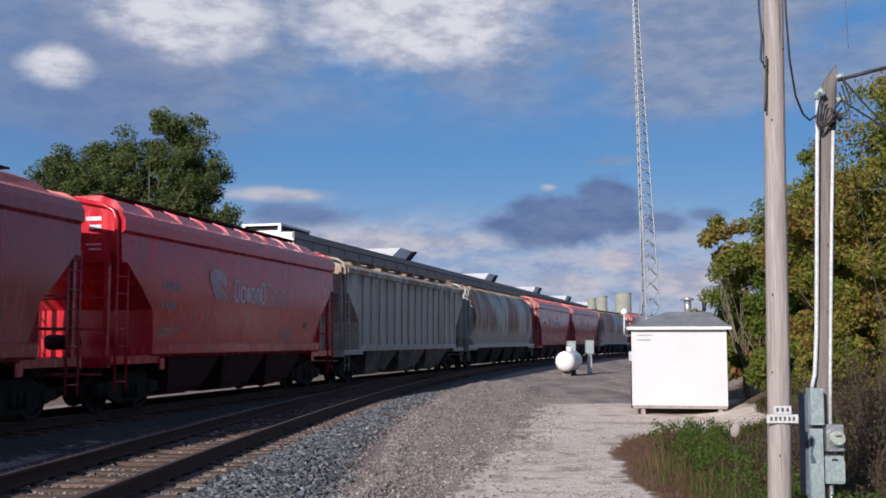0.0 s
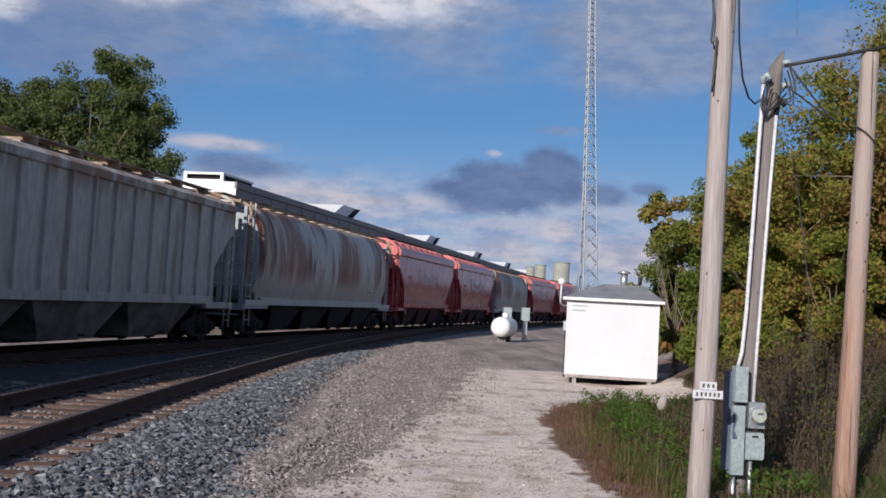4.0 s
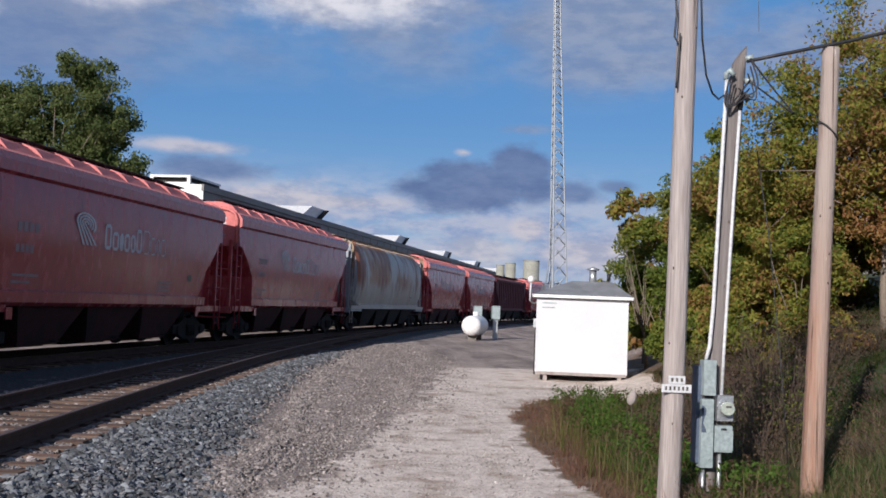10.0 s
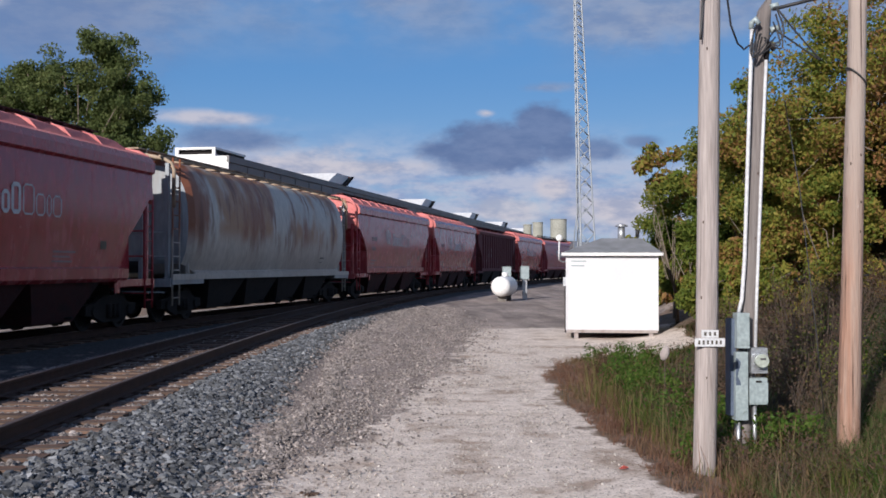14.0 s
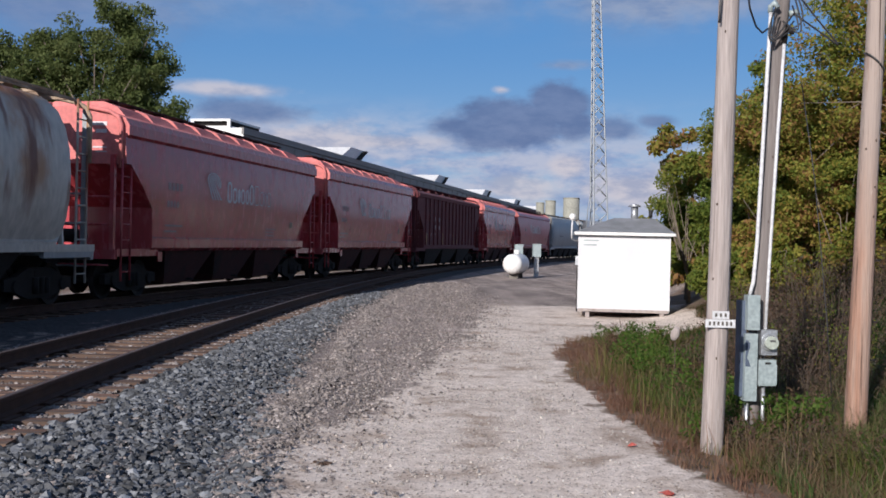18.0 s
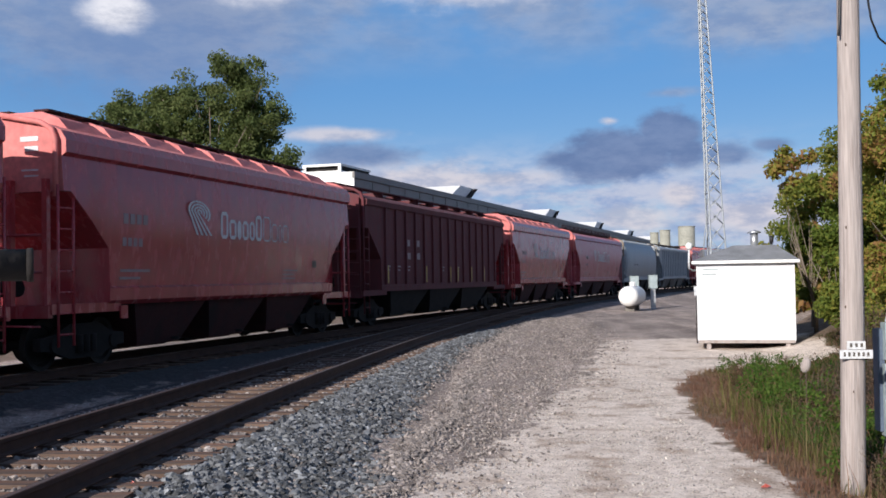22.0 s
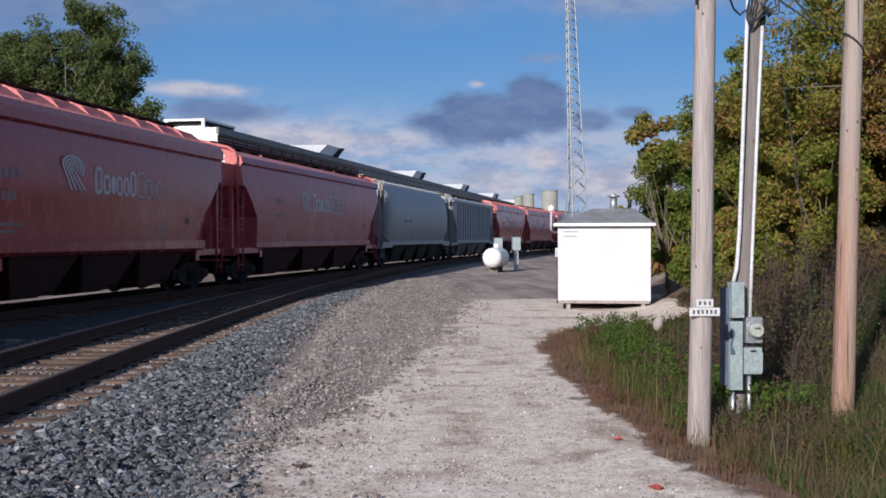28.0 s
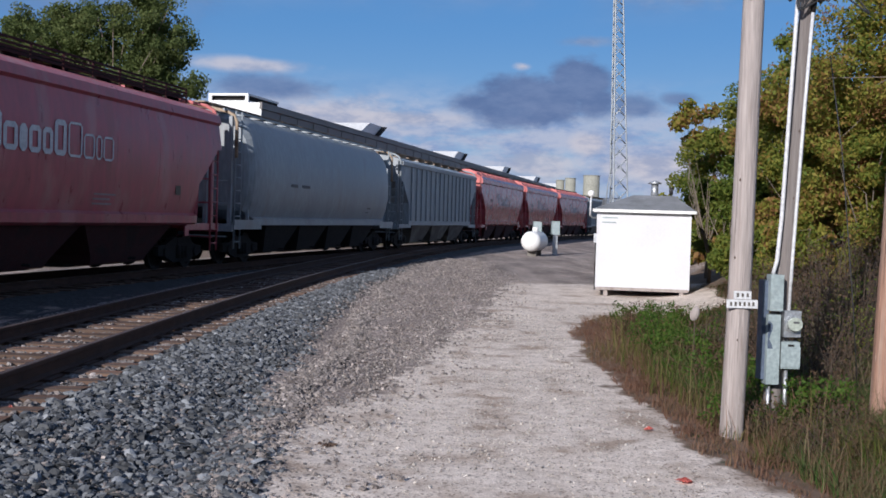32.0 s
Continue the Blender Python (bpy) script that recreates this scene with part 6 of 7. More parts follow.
def build_trees():
    b = gz3(11.5, 22.0)
    main = tree("young tree with thin pale trunk and turning yellow and rust leaves", b, [b, (11.45, 22.0, b[2] + 0.9), (11.5, 22.0, b[2] + 1.7), (11.65, 22.0, b[2] + 2.6), (11.5, 22.1, b[2] + 3.8), (11.6, 22.1, b[2] + 5.2)],
         [(10.9, 22.3, 5.7, 2.2, 2.0, 2.0), (13.0, 22.2, 5.6, 2.2, 2.0, 1.7), (12.1, 22.3, 7.3, 1.9, 1.7, 1.4), (10.7, 22.3, 8.3, 0.6, 0.6, 0.75), (12.3, 22.3, 8.6, 0.75, 0.8, 0.8), (14.2, 22.3, 6.2, 1.2, 1.2, 1.6), (9.3, 22.5, 5.2, 1.5, 1.5, 1.6), (13.3, 22.3, 7.8, 0.8, 0.8, 0.8), (9.6, 22.4, 6.8, 0.8, 0.8, 0.9), (10.4, 23.2, 4.3, 1.4, 1.0, 0.8)],
         76000, 0.046, LEAF_AUTUMN, 11, 0.095, 34.0, 0.40, group="trees on the bank", limbs=40, shell=0.35)
    ends = blob_points([(0.6, -0.3, 2.2, 2.0, 1.6, 1.1), (1.9, 0.0, 2.3, 1.5, 1.5, 1.0), (0.0, -0.2, 3.6, 1.3, 1.4, 1.0), (-0.6, 0.3, 4.6, 0.5, 0.9, 0.8)], 26.0, 12, 0.4)
    part("inner_leaves", leaf_cloud("inner_leaves", ends, np.full(len(ends), 0.32), 17000, 0.052, RUST_LEAF, 14), None, main, "rust-brown inner leaves")
    b = gz3(15.6, 23.5)
    tree("slender sapling with sparse pale green leaves", b, [b, (15.6, 23.5, b[2] + 0.9), (15.7, 23.5, b[2] + 1.6)],
         [(15.9, 23.5, 5.2, 1.1, 1.1, 0.9), (16.3, 23.5, 6.2, 0.75, 0.7, 0.8), (15.2, 23.6, 4.4, 1.2, 1.0, 0.6)], 5200, 0.075, LEAF_SHRUB, 21, 0.06, 16.0, 0.34, group="trees on the bank", limbs=16, shell=0.3)
    for k, (x, y, z, r) in enumerate(((13.4, 25.0, 4.6, 1.9), (11.4, 25.3, 4.6, 1.9), (9.8, 24.6, 3.9, 1.7), (15.0, 26.0, 4.4, 1.2), (10.6, 27.0, 3.4, 1.7), (12.6, 27.5, 3.7, 1.5))):
        b = gz3(x, y)
        tree("bushy tree with dense turning foliage", b, [b, (x, y, b[2] + 0.6), (x + 0.1, y, b[2] + 1.2)],
             [(x, y, z, r, 1.4, 1.5), (x + 0.3, y, z - 1.2, r * 0.9, 1.2, 0.9)], 15000, 0.055, LEAF_AUTUMN if k % 2 else RUST_LEAF, 31 + k, 0.08, 14.0, 0.42, group="trees on the bank", limbs=14, shell=0.35)
    # thicket between the shed and the bank
    spots = [(8.4, 23.5, 3.9, 1.3, 1.3, 1.5), (9.2, 24.6, 4.9, 1.4, 1.5, 1.6), (8.15, 26.5, 3.8, 0.9, 1.2, 1.5), (9.4, 21.6, 2.9, 1.3, 1.2, 1.2), (8.4, 29.5, 3.4, 1.0, 1.3, 1.4), (10.0, 29.0, 4.4, 1.5, 1.6, 1.8), (7.9, 21.2, 2.0, 0.9, 0.9, 0.9), (7.3, 23.2, 1.5, 0.7, 0.8, 0.8)]
    for k, s in enumerate(spots):
        b = gz3(s[0], s[1])
        tree("leafy thicket tree with yellow-green foliage" if k % 3 else "thicket tree with rust-tinged leaves", b, [b, (s[0], s[1], b[2] + 0.4), (s[0] + 0.05, s[1], b[2] + 0.8)],
             [s, (s[0] + 0.2, s[1], max(b[2] + 0.6, s[2] - s[5] * 0.9), s[3] * 0.95, s[4] * 0.9, s[5] * 0.7)], 16000, 0.052, LEAF_AUTUMN if k % 3 == 0 else LEAF_SHRUB, 41 + k, 0.055, 16.0, 0.36, group="thicket trees", limbs=12, shell=0.35)
    b = gz3(7.9, 27.5)
    tree("arching shrub with ragged outer branches", b, [b, (7.9, 27.5, b[2] + 0.6), (7.7, 27.5, b[2] + 1.4)],
         [(7.15, 27.6, 4.45, 0.5, 0.6, 0.4), (7.6, 27.6, 4.9, 0.6, 0.6, 0.45), (7.7, 27.6, 3.8, 0.6, 0.6, 0.5)], 1500, 0.075, LEAF_AUTUMN, 61, 0.05, 14.0, 0.26, group="thicket trees", limbs=14)
    # low hedge beyond the shed
    for k, (x, y, h) in enumerate(((9.3, 36, 2.8), (11.5, 40, 3.2), (14, 46, 3.6), (17.5, 56, 4.2), (23, 70, 5))):
        b = gz3(x, y)
        tree("rusty brown and green roadside bush", b, [b, (x, y, b[2] + 0.4), (x, y, b[2] + 0.8)], [(x, y, h * 0.55, 1.8, 1.8, h * 0.5)], 3000, 0.13, LEAF_AUTUMN, 71 + k, 0.08, 5.0, 0.6, name="bush", category="bush", group="far bushes", limbs=8)
    # broad tree beyond the train
    far = 1.297     # the crown scaled about the yard
    crown = [(-15.2, 58, 11.6, 2.3, 2.2, 2.8), (-17.9, 58.3, 11.2, 2.3, 2.2, 2.3), (-21.3, 58.6, 11.0, 2.0, 2.0, 1.9), (-13.2, 58, 10.8, 1.5, 1.6, 2.1), (-19.6, 58.6, 9.4, 2.8, 2.2, 1.6), (-14.6, 57.8, 8.8, 2.6, 2.2, 1.5), (-12.0, 58.0, 8.6, 0.9, 0.9, 0.7), (-22.6, 58.6, 9.4, 1.2, 1.5, 1.4), (-15.1, 58, 13.8, 0.9, 0.9, 1.0), (-17.0, 58, 8.0, 3.5, 2.5, 1.5)]
    crown = [(0.29 + (x - 0.29) * far, 0.78 + (y - 0.78) * far, 1.98 + (z - 1.98) * far, r * far, s * far, t * far) for x, y, z, r, s, t in crown]
    b = gz3(-21.5, 75.0)
    tree("large dark green broadleaf tree behind the train", b, [b, (-21.4, 75, 3.5), (-21.4, 75.0, 6.5), (-21.2, 75.0, 8.8)], crown,
         90000, 0.12, LEAF_GREEN, 81, 0.38, 9.0, 0.85, limbs=60, shell=0.35)


build_trees()


def blades(name, label, spots, count, length, width, mat, seed, lean=0.35, category="grass", grow=None):
    """Grass or stems: thin bent blades rooted at spots (x, y, spread), as one object."""
    rng = random.Random(seed)
    verts, faces = [], []
    for k in range(count):
        x, y, sx, sy = rng.choice(spots)
        px, py = x + rng.uniform(-sx, sx), y + rng.uniform(-sy, sy)
        if not grows(round(px * 8), round(py * 8)):
            continue
        z = level(round(px * 12), round(py * 12)) - 0.02
        h = length * rng.uniform(0.45, 1.2) * (grow(px, py) if grow else 1.0)
        if h <= 0.01:
            continue
        a = rng.uniform(0, 2 * math.pi)
        l = lean * h * rng.uniform(0.2, 1.3)
        dx, dy = math.cos(a), math.sin(a)
        w = width * rng.uniform(0.6, 1.3)
        nx, ny = -dy * w, dx * w
        i = len(verts)
        verts += [(px - nx, py - ny, z), (px + nx, py + ny, z), (px + dx * l * 0.3 - nx * 0.7, py + dy * l * 0.3 - ny * 0.7, z + h * 0.6), (px + dx * l * 0.3 + nx * 0.7, py + dy * l * 0.3 + ny * 0.7, z + h * 0.6), (px + dx * l, py + dy * l, z + h)]
        faces += [(i, i + 1, i + 3, i + 2), (i + 2, i + 3, i + 4)]
    thing(name, label, category, kind="stuff", mesh=quick_mesh(name, verts, faces, mat))


@functools.lru_cache(None)
def grows(i, j):
    return accept(i / 8, j / 8)


@functools.lru_cache(None)
def level(i, j):
    return ground_z(i / 12, j / 12)


def accept(x, y):
    """Whether plants may grow here: on soil, clear of the road and the shed."""
    if 4.5 < x < 7.1 and 25.7 < y < 28.4:
        return False
    return zones(x, y)[2] > 0.45 + 0.25 * noise.noise((x * 1.3, y * 1.3, 2))


def build_plants():
    bank = [(x, y, 1.0, 1.0) for x in range(5, 19, 2) for y in range(7, 27, 2)]
    near = [(x, y, 0.5, 0.5) for x in (4, 5, 6, 7) for y in (7, 8, 9, 10, 11, 12, 13, 14)]
    verge = [(verge_edge(y) + 1.0, y, 1.1, 0.5) for y in range(8, 25)]

    def lush(x, y):
        """Tall and thick away from the yard's rim, in uneven tufts."""
        d = x - verge_edge(y)
        tuft = noise.noise((x * 1.5, y * 1.5, 7)) + 0.5 * noise.noise((x * 4, y * 4, 2))
        return max(0.0, smooth(0.5, 1.4, d + 0.6 * tuft) * (0.7 + 1.6 * tuft))

    def dry(x, y):
        d = x - verge_edge(y)
        return max(0.0, 0.5 + 0.5 * smooth(0, 1.2, d) + 0.8 * noise.noise((x * 2.5, y * 2.5, 12)))

    def meadow(x, y):
        return max(0.25, 1.0 + 1.1 * noise.noise((x * 0.9, y * 0.9, 5)) + 0.5 * noise.noise((x * 3, y * 3, 6)))

    def withered(x, y):
        return max(0.0, 0.35 + 1.9 * noise.noise((x * 0.55, y * 0.55, 15)) + 0.6 * noise.noise((x * 2.1, y * 2.1, 16)))

    def tufts(x, y):
        return max(0.0, 0.7 + 1.5 * noise.noise((x * 2.2, y * 2.2, 31)))

    blades("bank_grass", "uneven green grass on the bank", bank, 110000, 0.13, 0.007, BANK_M, 3, 1.5, grow=meadow)
    blades("bank_dry_grass", "matted brown dead grass on the bank", bank, 26000, 0.14, 0.006, DEAD_M, 23, 2.0, grow=withered)
    blades("verge_grass", "lush green grass beside the yard", verge, 26000, 0.30, 0.006, VERGE_M, 4, 1.2, grow=lush)
    blades("dry_verge_grass", "dry reddish grass along the edge of the yard", verge, 34000, 0.20, 0.004, EDGE_M, 14, 1.3, grow=dry)
    blades("tall_grass", "tall yellow-green grass beside the tall pole", [(verge_edge(y) + 0.95, y, 0.6, 0.5) for y in range(11, 17)], 1300, 0.5, 0.0045, STRAW_G, 15, 0.6, grow=tufts)
    blades("near_grass", "long tangled grass round the pole feet", near, 26000, 0.26, 0.0045, GRASS_M, 5, 1.5, grow=meadow)
    blades("near_dry_grass", "tangled reddish dead stems round the pole feet", near, 14000, 0.28, 0.0035, EDGE_M, 25, 1.3, grow=tufts)
    blades("straw_stems", "dry straw stems leaning through the grass", near + near + near + bank[::3], 2600, 0.55, 0.0035, STRAW_M, 6, 1.4)
    blades("weed_stems", "tall dry goldenrod stems beside the road", [(verge_edge(y) + 0.75, y, 0.45, 0.5) for y in range(10, 16)], 170, 0.5, 0.0035, EDGE_M, 7, 0.6)
    rng = random.Random(9)
    # leafy weeds beside the tall pole
    for k in range(60):
        y = rng.uniform(10.9, 20.5)
        x = verge_edge(y) + 0.55 + 1.25 * rng.random() ** 0.8
        if not accept(x, y) or (abs(x - 3.4) < 0.35 and y < 10.9) or lush(x, y) < 0.45:
            continue
        h = rng.uniform(0.10, 0.22) + 0.26 * smooth(0.5, 1.7, x - verge_edge(y))
        z = ground_z(x, y)
        pts = [(rng.uniform(-0.4, 0.4), rng.uniform(-0.4, 0.4), h * rng.uniform(0.3, 1.25)) for _ in range(16)]
        bm = bmesh.new()
        for p in pts:
            tube(bm, [(p[0] * 0.4, p[1] * 0.4, -0.05), (p[0] * 0.7, p[1] * 0.7, p[2] * 0.6), p], 0.004, 4)
        w = thing("weed_clump", "leafy green roadside weed clump", "weed", pose(x, y, z), group="weeds along the yard")
        tagged(part("stalk", bm, EDGE_M, w), kind="stuff")
        part("leaves", leaf_cloud("leaves", pts, np.full(len(pts), 0.12), 480 if k % 3 else 620, 0.026 if k % 3 else 0.016, WEED_M if k % 3 else LEAF_BROWN, 200 + k), None, w)
    # brown brush heaps
    for k, (x, y, r, h) in enumerate(((6.0, 14.5, 0.9, 1.3), (7.0, 16.5, 1.1, 1.6), (5.3, 13.0, 0.6, 0.8), (8.0, 18.6, 1.2, 1.7), (6.3, 18.0, 0.9, 1.3), (4.4, 10.7, 0.45, 0.5), (7.2, 10.7, 1.1, 0.7), (8.4, 11.6, 1.1, 0.65), (9.4, 20.2, 0.9, 1.3), (7.2, 21.0, 0.8, 1.2), (3.75, 10.9, 0.35, 0.45), (4.0, 9.9, 0.4, 0.45), (14.5, 23.0, 1.0, 0.7), (16.5, 22.5, 1.2, 0.6), (6.6, 12.4, 0.8, 0.5), (8.9, 13.4, 1.0, 0.45), (10.2, 15.2, 1.0, 0.35), (7.6, 13.9, 0.9, 0.55), (9.9, 12.0, 1.1, 0.45), (12.6, 17.0, 1.2, 0.35), (8.6, 16.4, 0.8, 0.5), (12.5, 20.6, 1.2, 0.5), (10.3, 20.6, 0.9, 0.9), (13.8, 19.0, 1.2, 0.35), (7.9, 20.0, 1.0, 1.6), (5.0, 9.6, 0.7, 0.4), (6.1, 9.4, 0.8, 0.4), (5.2, 13.8, 0.8, 1.5), (6.5, 15.6, 1.0, 1.7), (4.7, 15.6, 0.6, 0.9), (8.1, 12.6, 1.0, 0.6), (9.0, 10.8, 1.0, 0.7), (5.9, 16.9, 0.9, 1.6))):
        z = ground_z(x, y)
        pts = []
        bm = bmesh.new()
        for j in range(120):
            a, q = rng.uniform(0, 2 * math.pi), r * math.sqrt(rng.random())
            p = Vector((q * math.cos(a), q * math.sin(a), h * rng.uniform(0.25, 1.0) * (1 - 0.5 * (q / r) ** 2)))
            root = Vector((p.x * 0.5 + rng.uniform(-0.1, 0.1), p.y * 0.5 + rng.uniform(-0.1, 0.1), -0.05))
            tube(bm, [root, root + (p - root) * 0.5 + Vector((rng.uniform(-0.1, 0.1), rng.uniform(-0.1, 0.1), 0.06)), p], [0.006, 0.004, 0.002], 4)
            pts.append(p)
        w = thing("brush_heap", "tangled brown leafless brush" if k % 2 else "brown brush with a few dull leaves", "brush", pose(x, y, z), group="brush on the bank")
        tagged(part("branchwork", bm, TWIG if k not in (6, 7, 15, 17, 18, 30, 31) else TWIG_RED, w), kind="stuff")
        part("leaves", leaf_cloud("leaves", pts, np.full(len(pts), 0.22), 300 if k in (6, 7, 15, 17, 18, 30, 31) else 1500 if h > 0.8 else 600, 0.019, LEAF_BROWN if k % 6 or h < 0.8 else LEAF_SHRUB, 300 + k), None, w)


build_plants()


# ---------- loose stones ----------
def stone_mesh(seed, size, mat):
    """A broken stone: the hull of a few random points."""
    rnd = random.Random(seed)
    bm = bmesh.new()
    sx, sy, sz = rnd.uniform(0.9, 1.35), rnd.uniform(0.75, 1.1), rnd.uniform(0.55, 0.9)
    for k in range(11):
        v = Vector((rnd.gauss(0, 1), rnd.gauss(0, 1), rnd.gauss(0, 1))).normalized() * rnd.uniform(0.8, 1.15)
        bm.verts.new((v.x * sx * size, v.y * sy * size, v.z * sz * size))
    hull = bmesh.ops.convex_hull(bm, input=bm.verts)
    bmesh.ops.delete(bm, geom=[g for g in hull["geom_interior"] if isinstance(g, bmesh.types.BMVert)], context="VERTS")
    return done("stone", bm, mat)


def scatter(name, label, region, count, sizes, mat, seed, parts=300):
    """Loose stones on the ground: the nearest as parts, the rest joined."""
    rng = random.Random(seed)
    ob = thing(name, label, "stones", kind="structure")
    meshes = [stone_mesh(seed * 50 + k, 1.0, mat) for k in range(9)]
    tables = [(np.array([v.co[:] for v in me.vertices]), [tuple(p.vertices) for p in me.polygons]) for me in meshes]
    verts, faces, base, made = [], [], 0, 0
    for k in range(count):
        got = region(rng)
        if got is None:
            continue
        x, y = got
        s = rng.uniform(*sizes) * (1 if rng.random() < 0.85 else 1.35)
        z = ground_z(x, y) + s * 0.30
        m = pose(x, y, z, rng.uniform(-35, 35), rng.uniform(-35, 35), rng.uniform(0, 360))
        j = rng.randrange(9)
        if made < parts and y < 9.6:
            part("stone", meshes[j], None, ob, m=m @ Matrix.Scale(s, 4))
            made += 1
            continue
        v, f = tables[j]
        a = np.array(m.to_3x3())
        verts.append(v @ a.T * s + np.array((x, y, z)))
        faces += [tuple(i + base for i in q) for q in f]
        base += len(v)
    if verts:
        me = quick_mesh("loose_stones", np.concatenate(verts).tolist(), faces, mat)
        tagged(part("loose_stones", me, None, ob), kind="stuff")


def shoulder(rng):
    """The ballast shoulder between the siding's ties and the yard."""
    s = -4.5 + 30 * rng.random() ** 1.7
    x, y, h = on_line(SIDING_A, s)
    wide = float(np.interp(y, [7, 9.5, 11, 13, 17, 27], [2.4, 2.15, 1.9, 1.7, 1.4, 1.0]))
    d = 1.30 + wide * rng.random() ** 1.05
    if d < 1.38 and not 0.15 < (s + 59.7) % 0.52 < 0.37:
        return None
    thin = d - 0.55 - wide + 0.35 * noise.noise((x * 0.8, y * 0.8, 9))
    if thin > 0 and rng.random() < thin * 1.5:
        return None
    return x + d * math.cos(h), y - d * math.sin(h)


def cribs(rng):
    """Between the siding's ties and on its far side."""
    s = -3 + 26 * rng.random() ** 1.5
    x, y, h = on_line(SIDING_A, s)
    d = rng.choice((rng.uniform(-1.7, -0.85), rng.uniform(-0.68, 0.68), rng.uniform(0.84, 1.2)))
    if d > -1.34 and not 0.15 < (s + 59.7) % 0.52 < 0.37:
        return None
    return x + d * math.cos(h), y - d * math.sin(h)


def yard(rng):
    y = 6 + 18 * rng.random() ** 1.4
    left = lime_edge(y)
    return rng.uniform(left - 0.6, verge_edge(y) - 0.2), y


scatter("ballast_shoulder", "coarse grey crushed-stone ballast beside the siding", shoulder, 31000, (0.024, 0.048), STONE, 1)
scatter("ballast_cribs", "dusty crushed stone between the ties", cribs, 20000, (0.018, 0.034), GRAVEL, 2, 100)
scatter("yard_stones", "scattered pale limestone chips on the yard", yard, 9000, (0.005, 0.014), PALE_STONE, 3, 120)


def gravel(rng):
    """Brownish finer gravel between the shoulder and the limestone."""
    y = 7.5 + 38 * rng.random() ** 1.5
    x, _, h = on_line(SIDING_A, y - 10)
    lo, hi = x + 1.7, lime_edge(y) + 0.1 + 0.5 * noise.noise((y * 1.7, 3, 1))
    x = rng.uniform(lo, hi + 1.3) if rng.random() < 0.7 else windrow(y) + rng.gauss(0, 0.16)
    if x > hi and rng.random() < 0.62 + 0.4 * (x - hi) or x > verge_edge(y) - 0.1 and y < 24:
        return None
    return x, y


scatter("yard_gravel", "brown-grey crushed gravel beside the ballast", gravel, 38000, (0.012, 0.030), GRAVEL, 4, 60)
scatter("yard_dark_chips", "scattered dark stone chips on the pale yard", yard, 1500, (0.005, 0.014), GRAVEL, 6, 60)


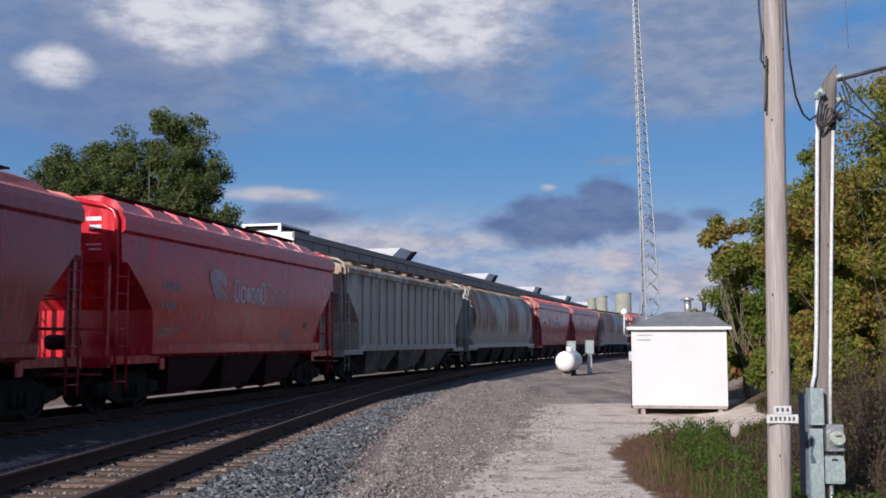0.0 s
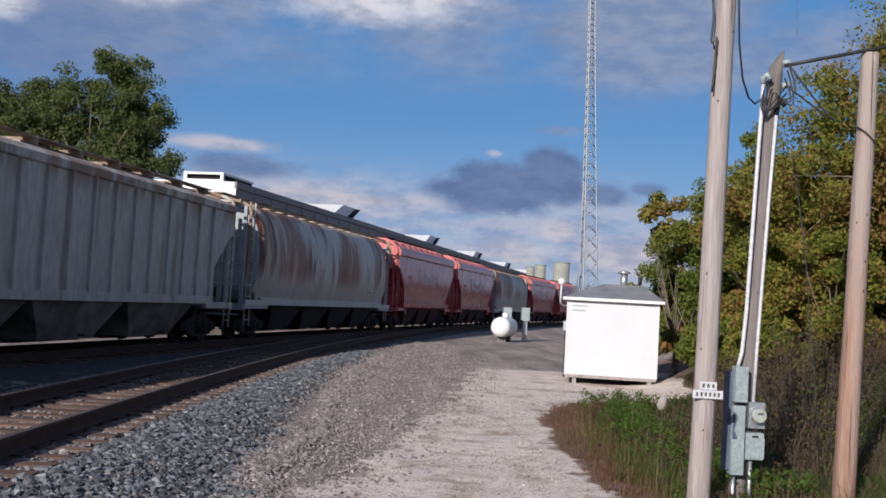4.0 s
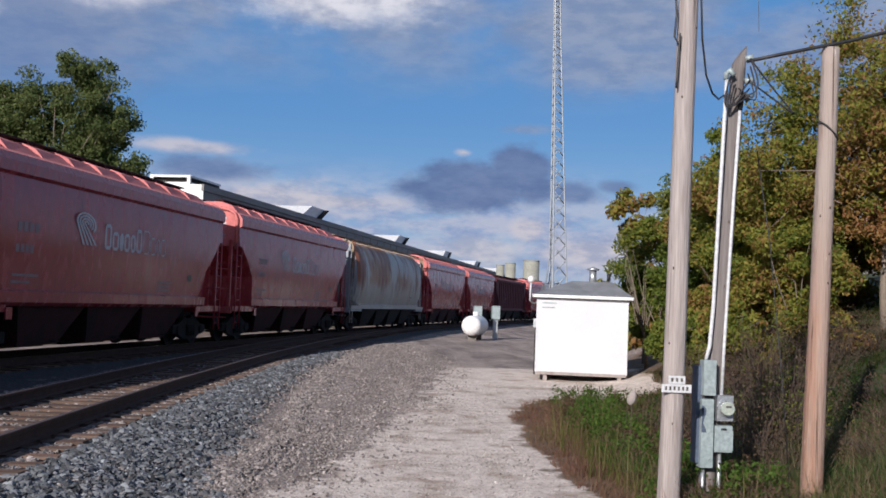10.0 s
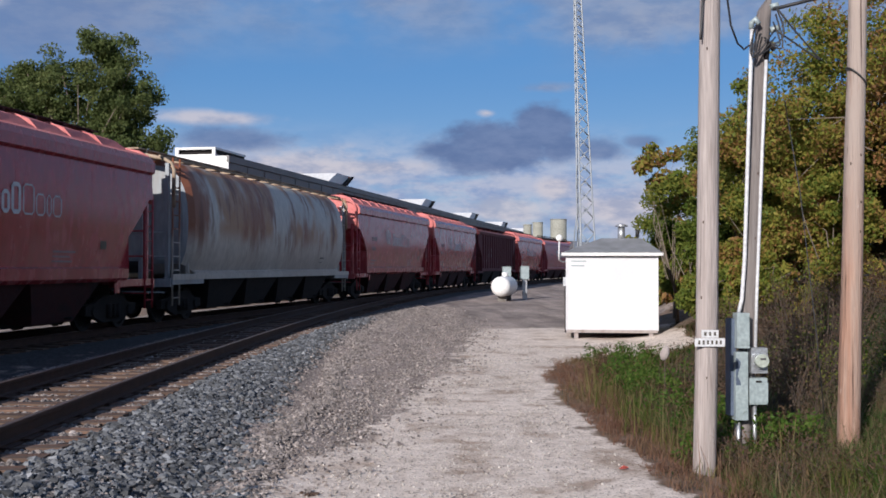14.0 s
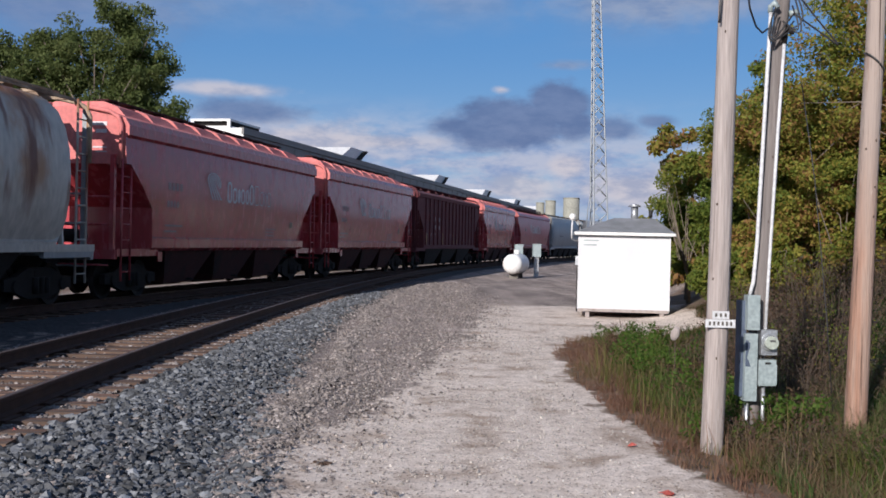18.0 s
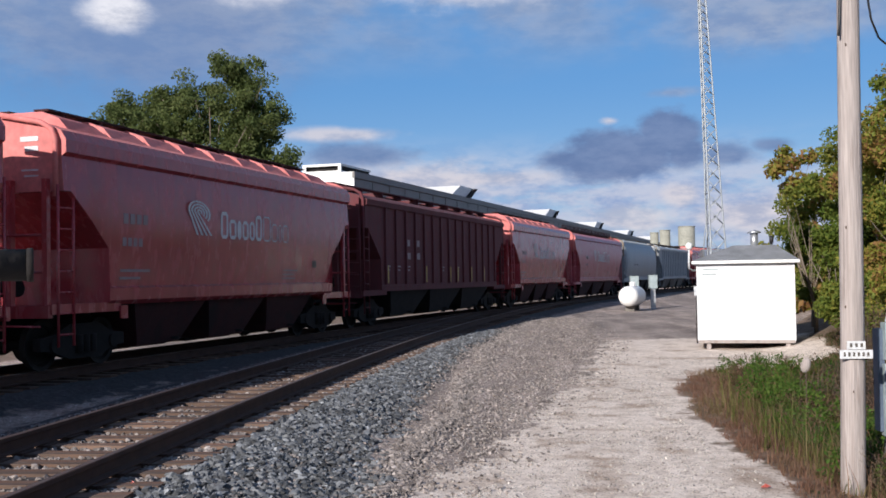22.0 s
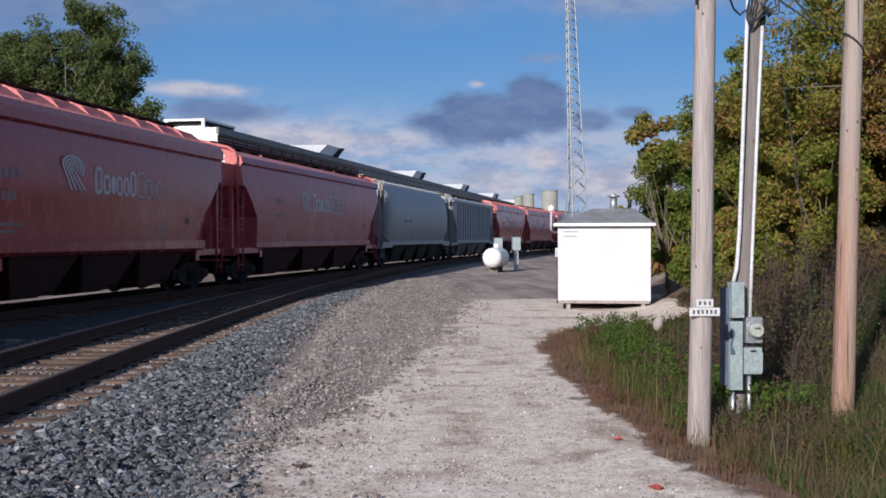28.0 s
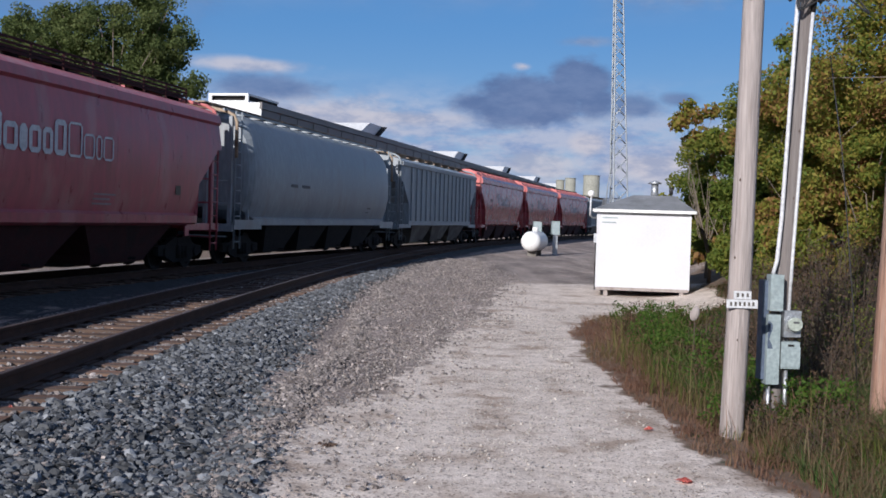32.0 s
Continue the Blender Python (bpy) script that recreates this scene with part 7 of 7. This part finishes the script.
# ---------- small marks ----------
def build_marks():
    rnd = random.Random(3)
    for x, y, r in ((2.44, 8.78, 0.075), (2.60, 10.77, 0.05), (-3.0, 9.6, 0.03)):
        bm = bmesh.new()
        c = bm.verts.new((0, 0, 0.05))
        ring = [bm.verts.new((r * rnd.uniform(0.6, 1.3) * math.cos(a), r * 0.7 * rnd.uniform(0.6, 1.3) * math.sin(a), rnd.uniform(0.0, 0.03))) for a in np.linspace(0, 2 * math.pi, 9, endpoint=False)]
        for p, q in zip(ring, ring[1:] + ring[:1]):
            bm.faces.new((c, p, q))
        bmesh.ops.solidify(bm, geom=bm.faces, thickness=0.006)
        thing("marking_scrap", "crumpled scrap of orange-red marking tape", "litter", pose(x, y, ground_z(x, y)), group="orange scraps", mesh=done("marking_scrap", bm, SCARLET))
    x, y = 4.0, 14.4
    stake = thing("marker_stake", "thin stake with a pale grey plastic cap among weeds", "stake", pose(x, y, ground_z(x, y)))
    bm = bmesh.new()
    rod(bm, (0, 0, -0.1), (0, 0, 0.80), 0.006, 6)
    part("stick", bm, TWIG, stake)
    bm = bmesh.new()
    bmesh.ops.create_icosphere(bm, subdivisions=2, radius=0.075, matrix=pose(0, 0, 0.84, 0, 18, 0) @ Matrix.Diagonal((0.85, 0.6, 1.35, 1)))
    part("cap", bm, POLE_G, stake)
    x, y = -0.91, 2.66
    g = ground_z(x, y)
    can = thing("post_canister", "nearly black canister on a slim post beside the yard", "canister", pose(x, y, g, 0, 0, 24))
    bm = bmesh.new()
    rod(bm, (0, 0, -0.1), (0, 0, 2.02 - g), 0.012, 8)
    part("post", bm, UNDER_GREY, can)
    bm = bmesh.new()
    rod(bm, (-0.06, 0, 2.047 - g), (0.262, 0, 2.047 - g), 0.031, 18)
    shell = part("shell", bm, UNDER, can)
    for k in (-0.05, 0.10, 0.256):
        bm = bmesh.new()
        rod(bm, (k - 0.006, 0, 2.047 - g), (k + 0.006, 0, 2.047 - g), 0.033, 18)
        part("band", bm, UNDER, shell)
    # dark clods where the ballast meets the limestone
    for k in range(7):
        x, y = -0.44 + rnd.gauss(0, 0.09), 9.80 + rnd.gauss(0, 0.07)
        r = rnd.uniform(0.015, 0.034)
        me = stone_mesh(900 + k, r, KNOT)
        thing("soil_clod", "dark clod of dirt on the gravel", "dirt", pose(x, y, ground_z(x, y) + r * 0.3), group="dirt clods", mesh=me)


build_marks()


# ---------- what moves ----------
def car_pose(s, length):
    """A car on the track, held by its two bogies."""
    d = length / 2 - 2.0
    a, b = on_line(MAIN_A, s + length / 2 - d), on_line(MAIN_A, s + length / 2 + d)
    ang = math.degrees(math.atan2(b[1] - a[1], b[0] - a[0]))
    return pose((a[0] + b[0]) / 2, (a[1] + b[1]) / 2, RAIL_Z, 0, 0, ang)


def motions():
    for car, s, length in CARS:
        walk(car, [(t, car_pose(s + train_shift(t), length)) for t in np.arange(0, 32.01, 1.0)])
    for axle, x in WHEELSETS:
        base = axle.matrix_basis.copy()
        walk(axle, [(t, base @ pose(0, 0, 0, 0, math.degrees(train_shift(t) - TRAIN_S0) / 0.445, 0)) for t in np.arange(0, 32.01, 0.1)])


motions()
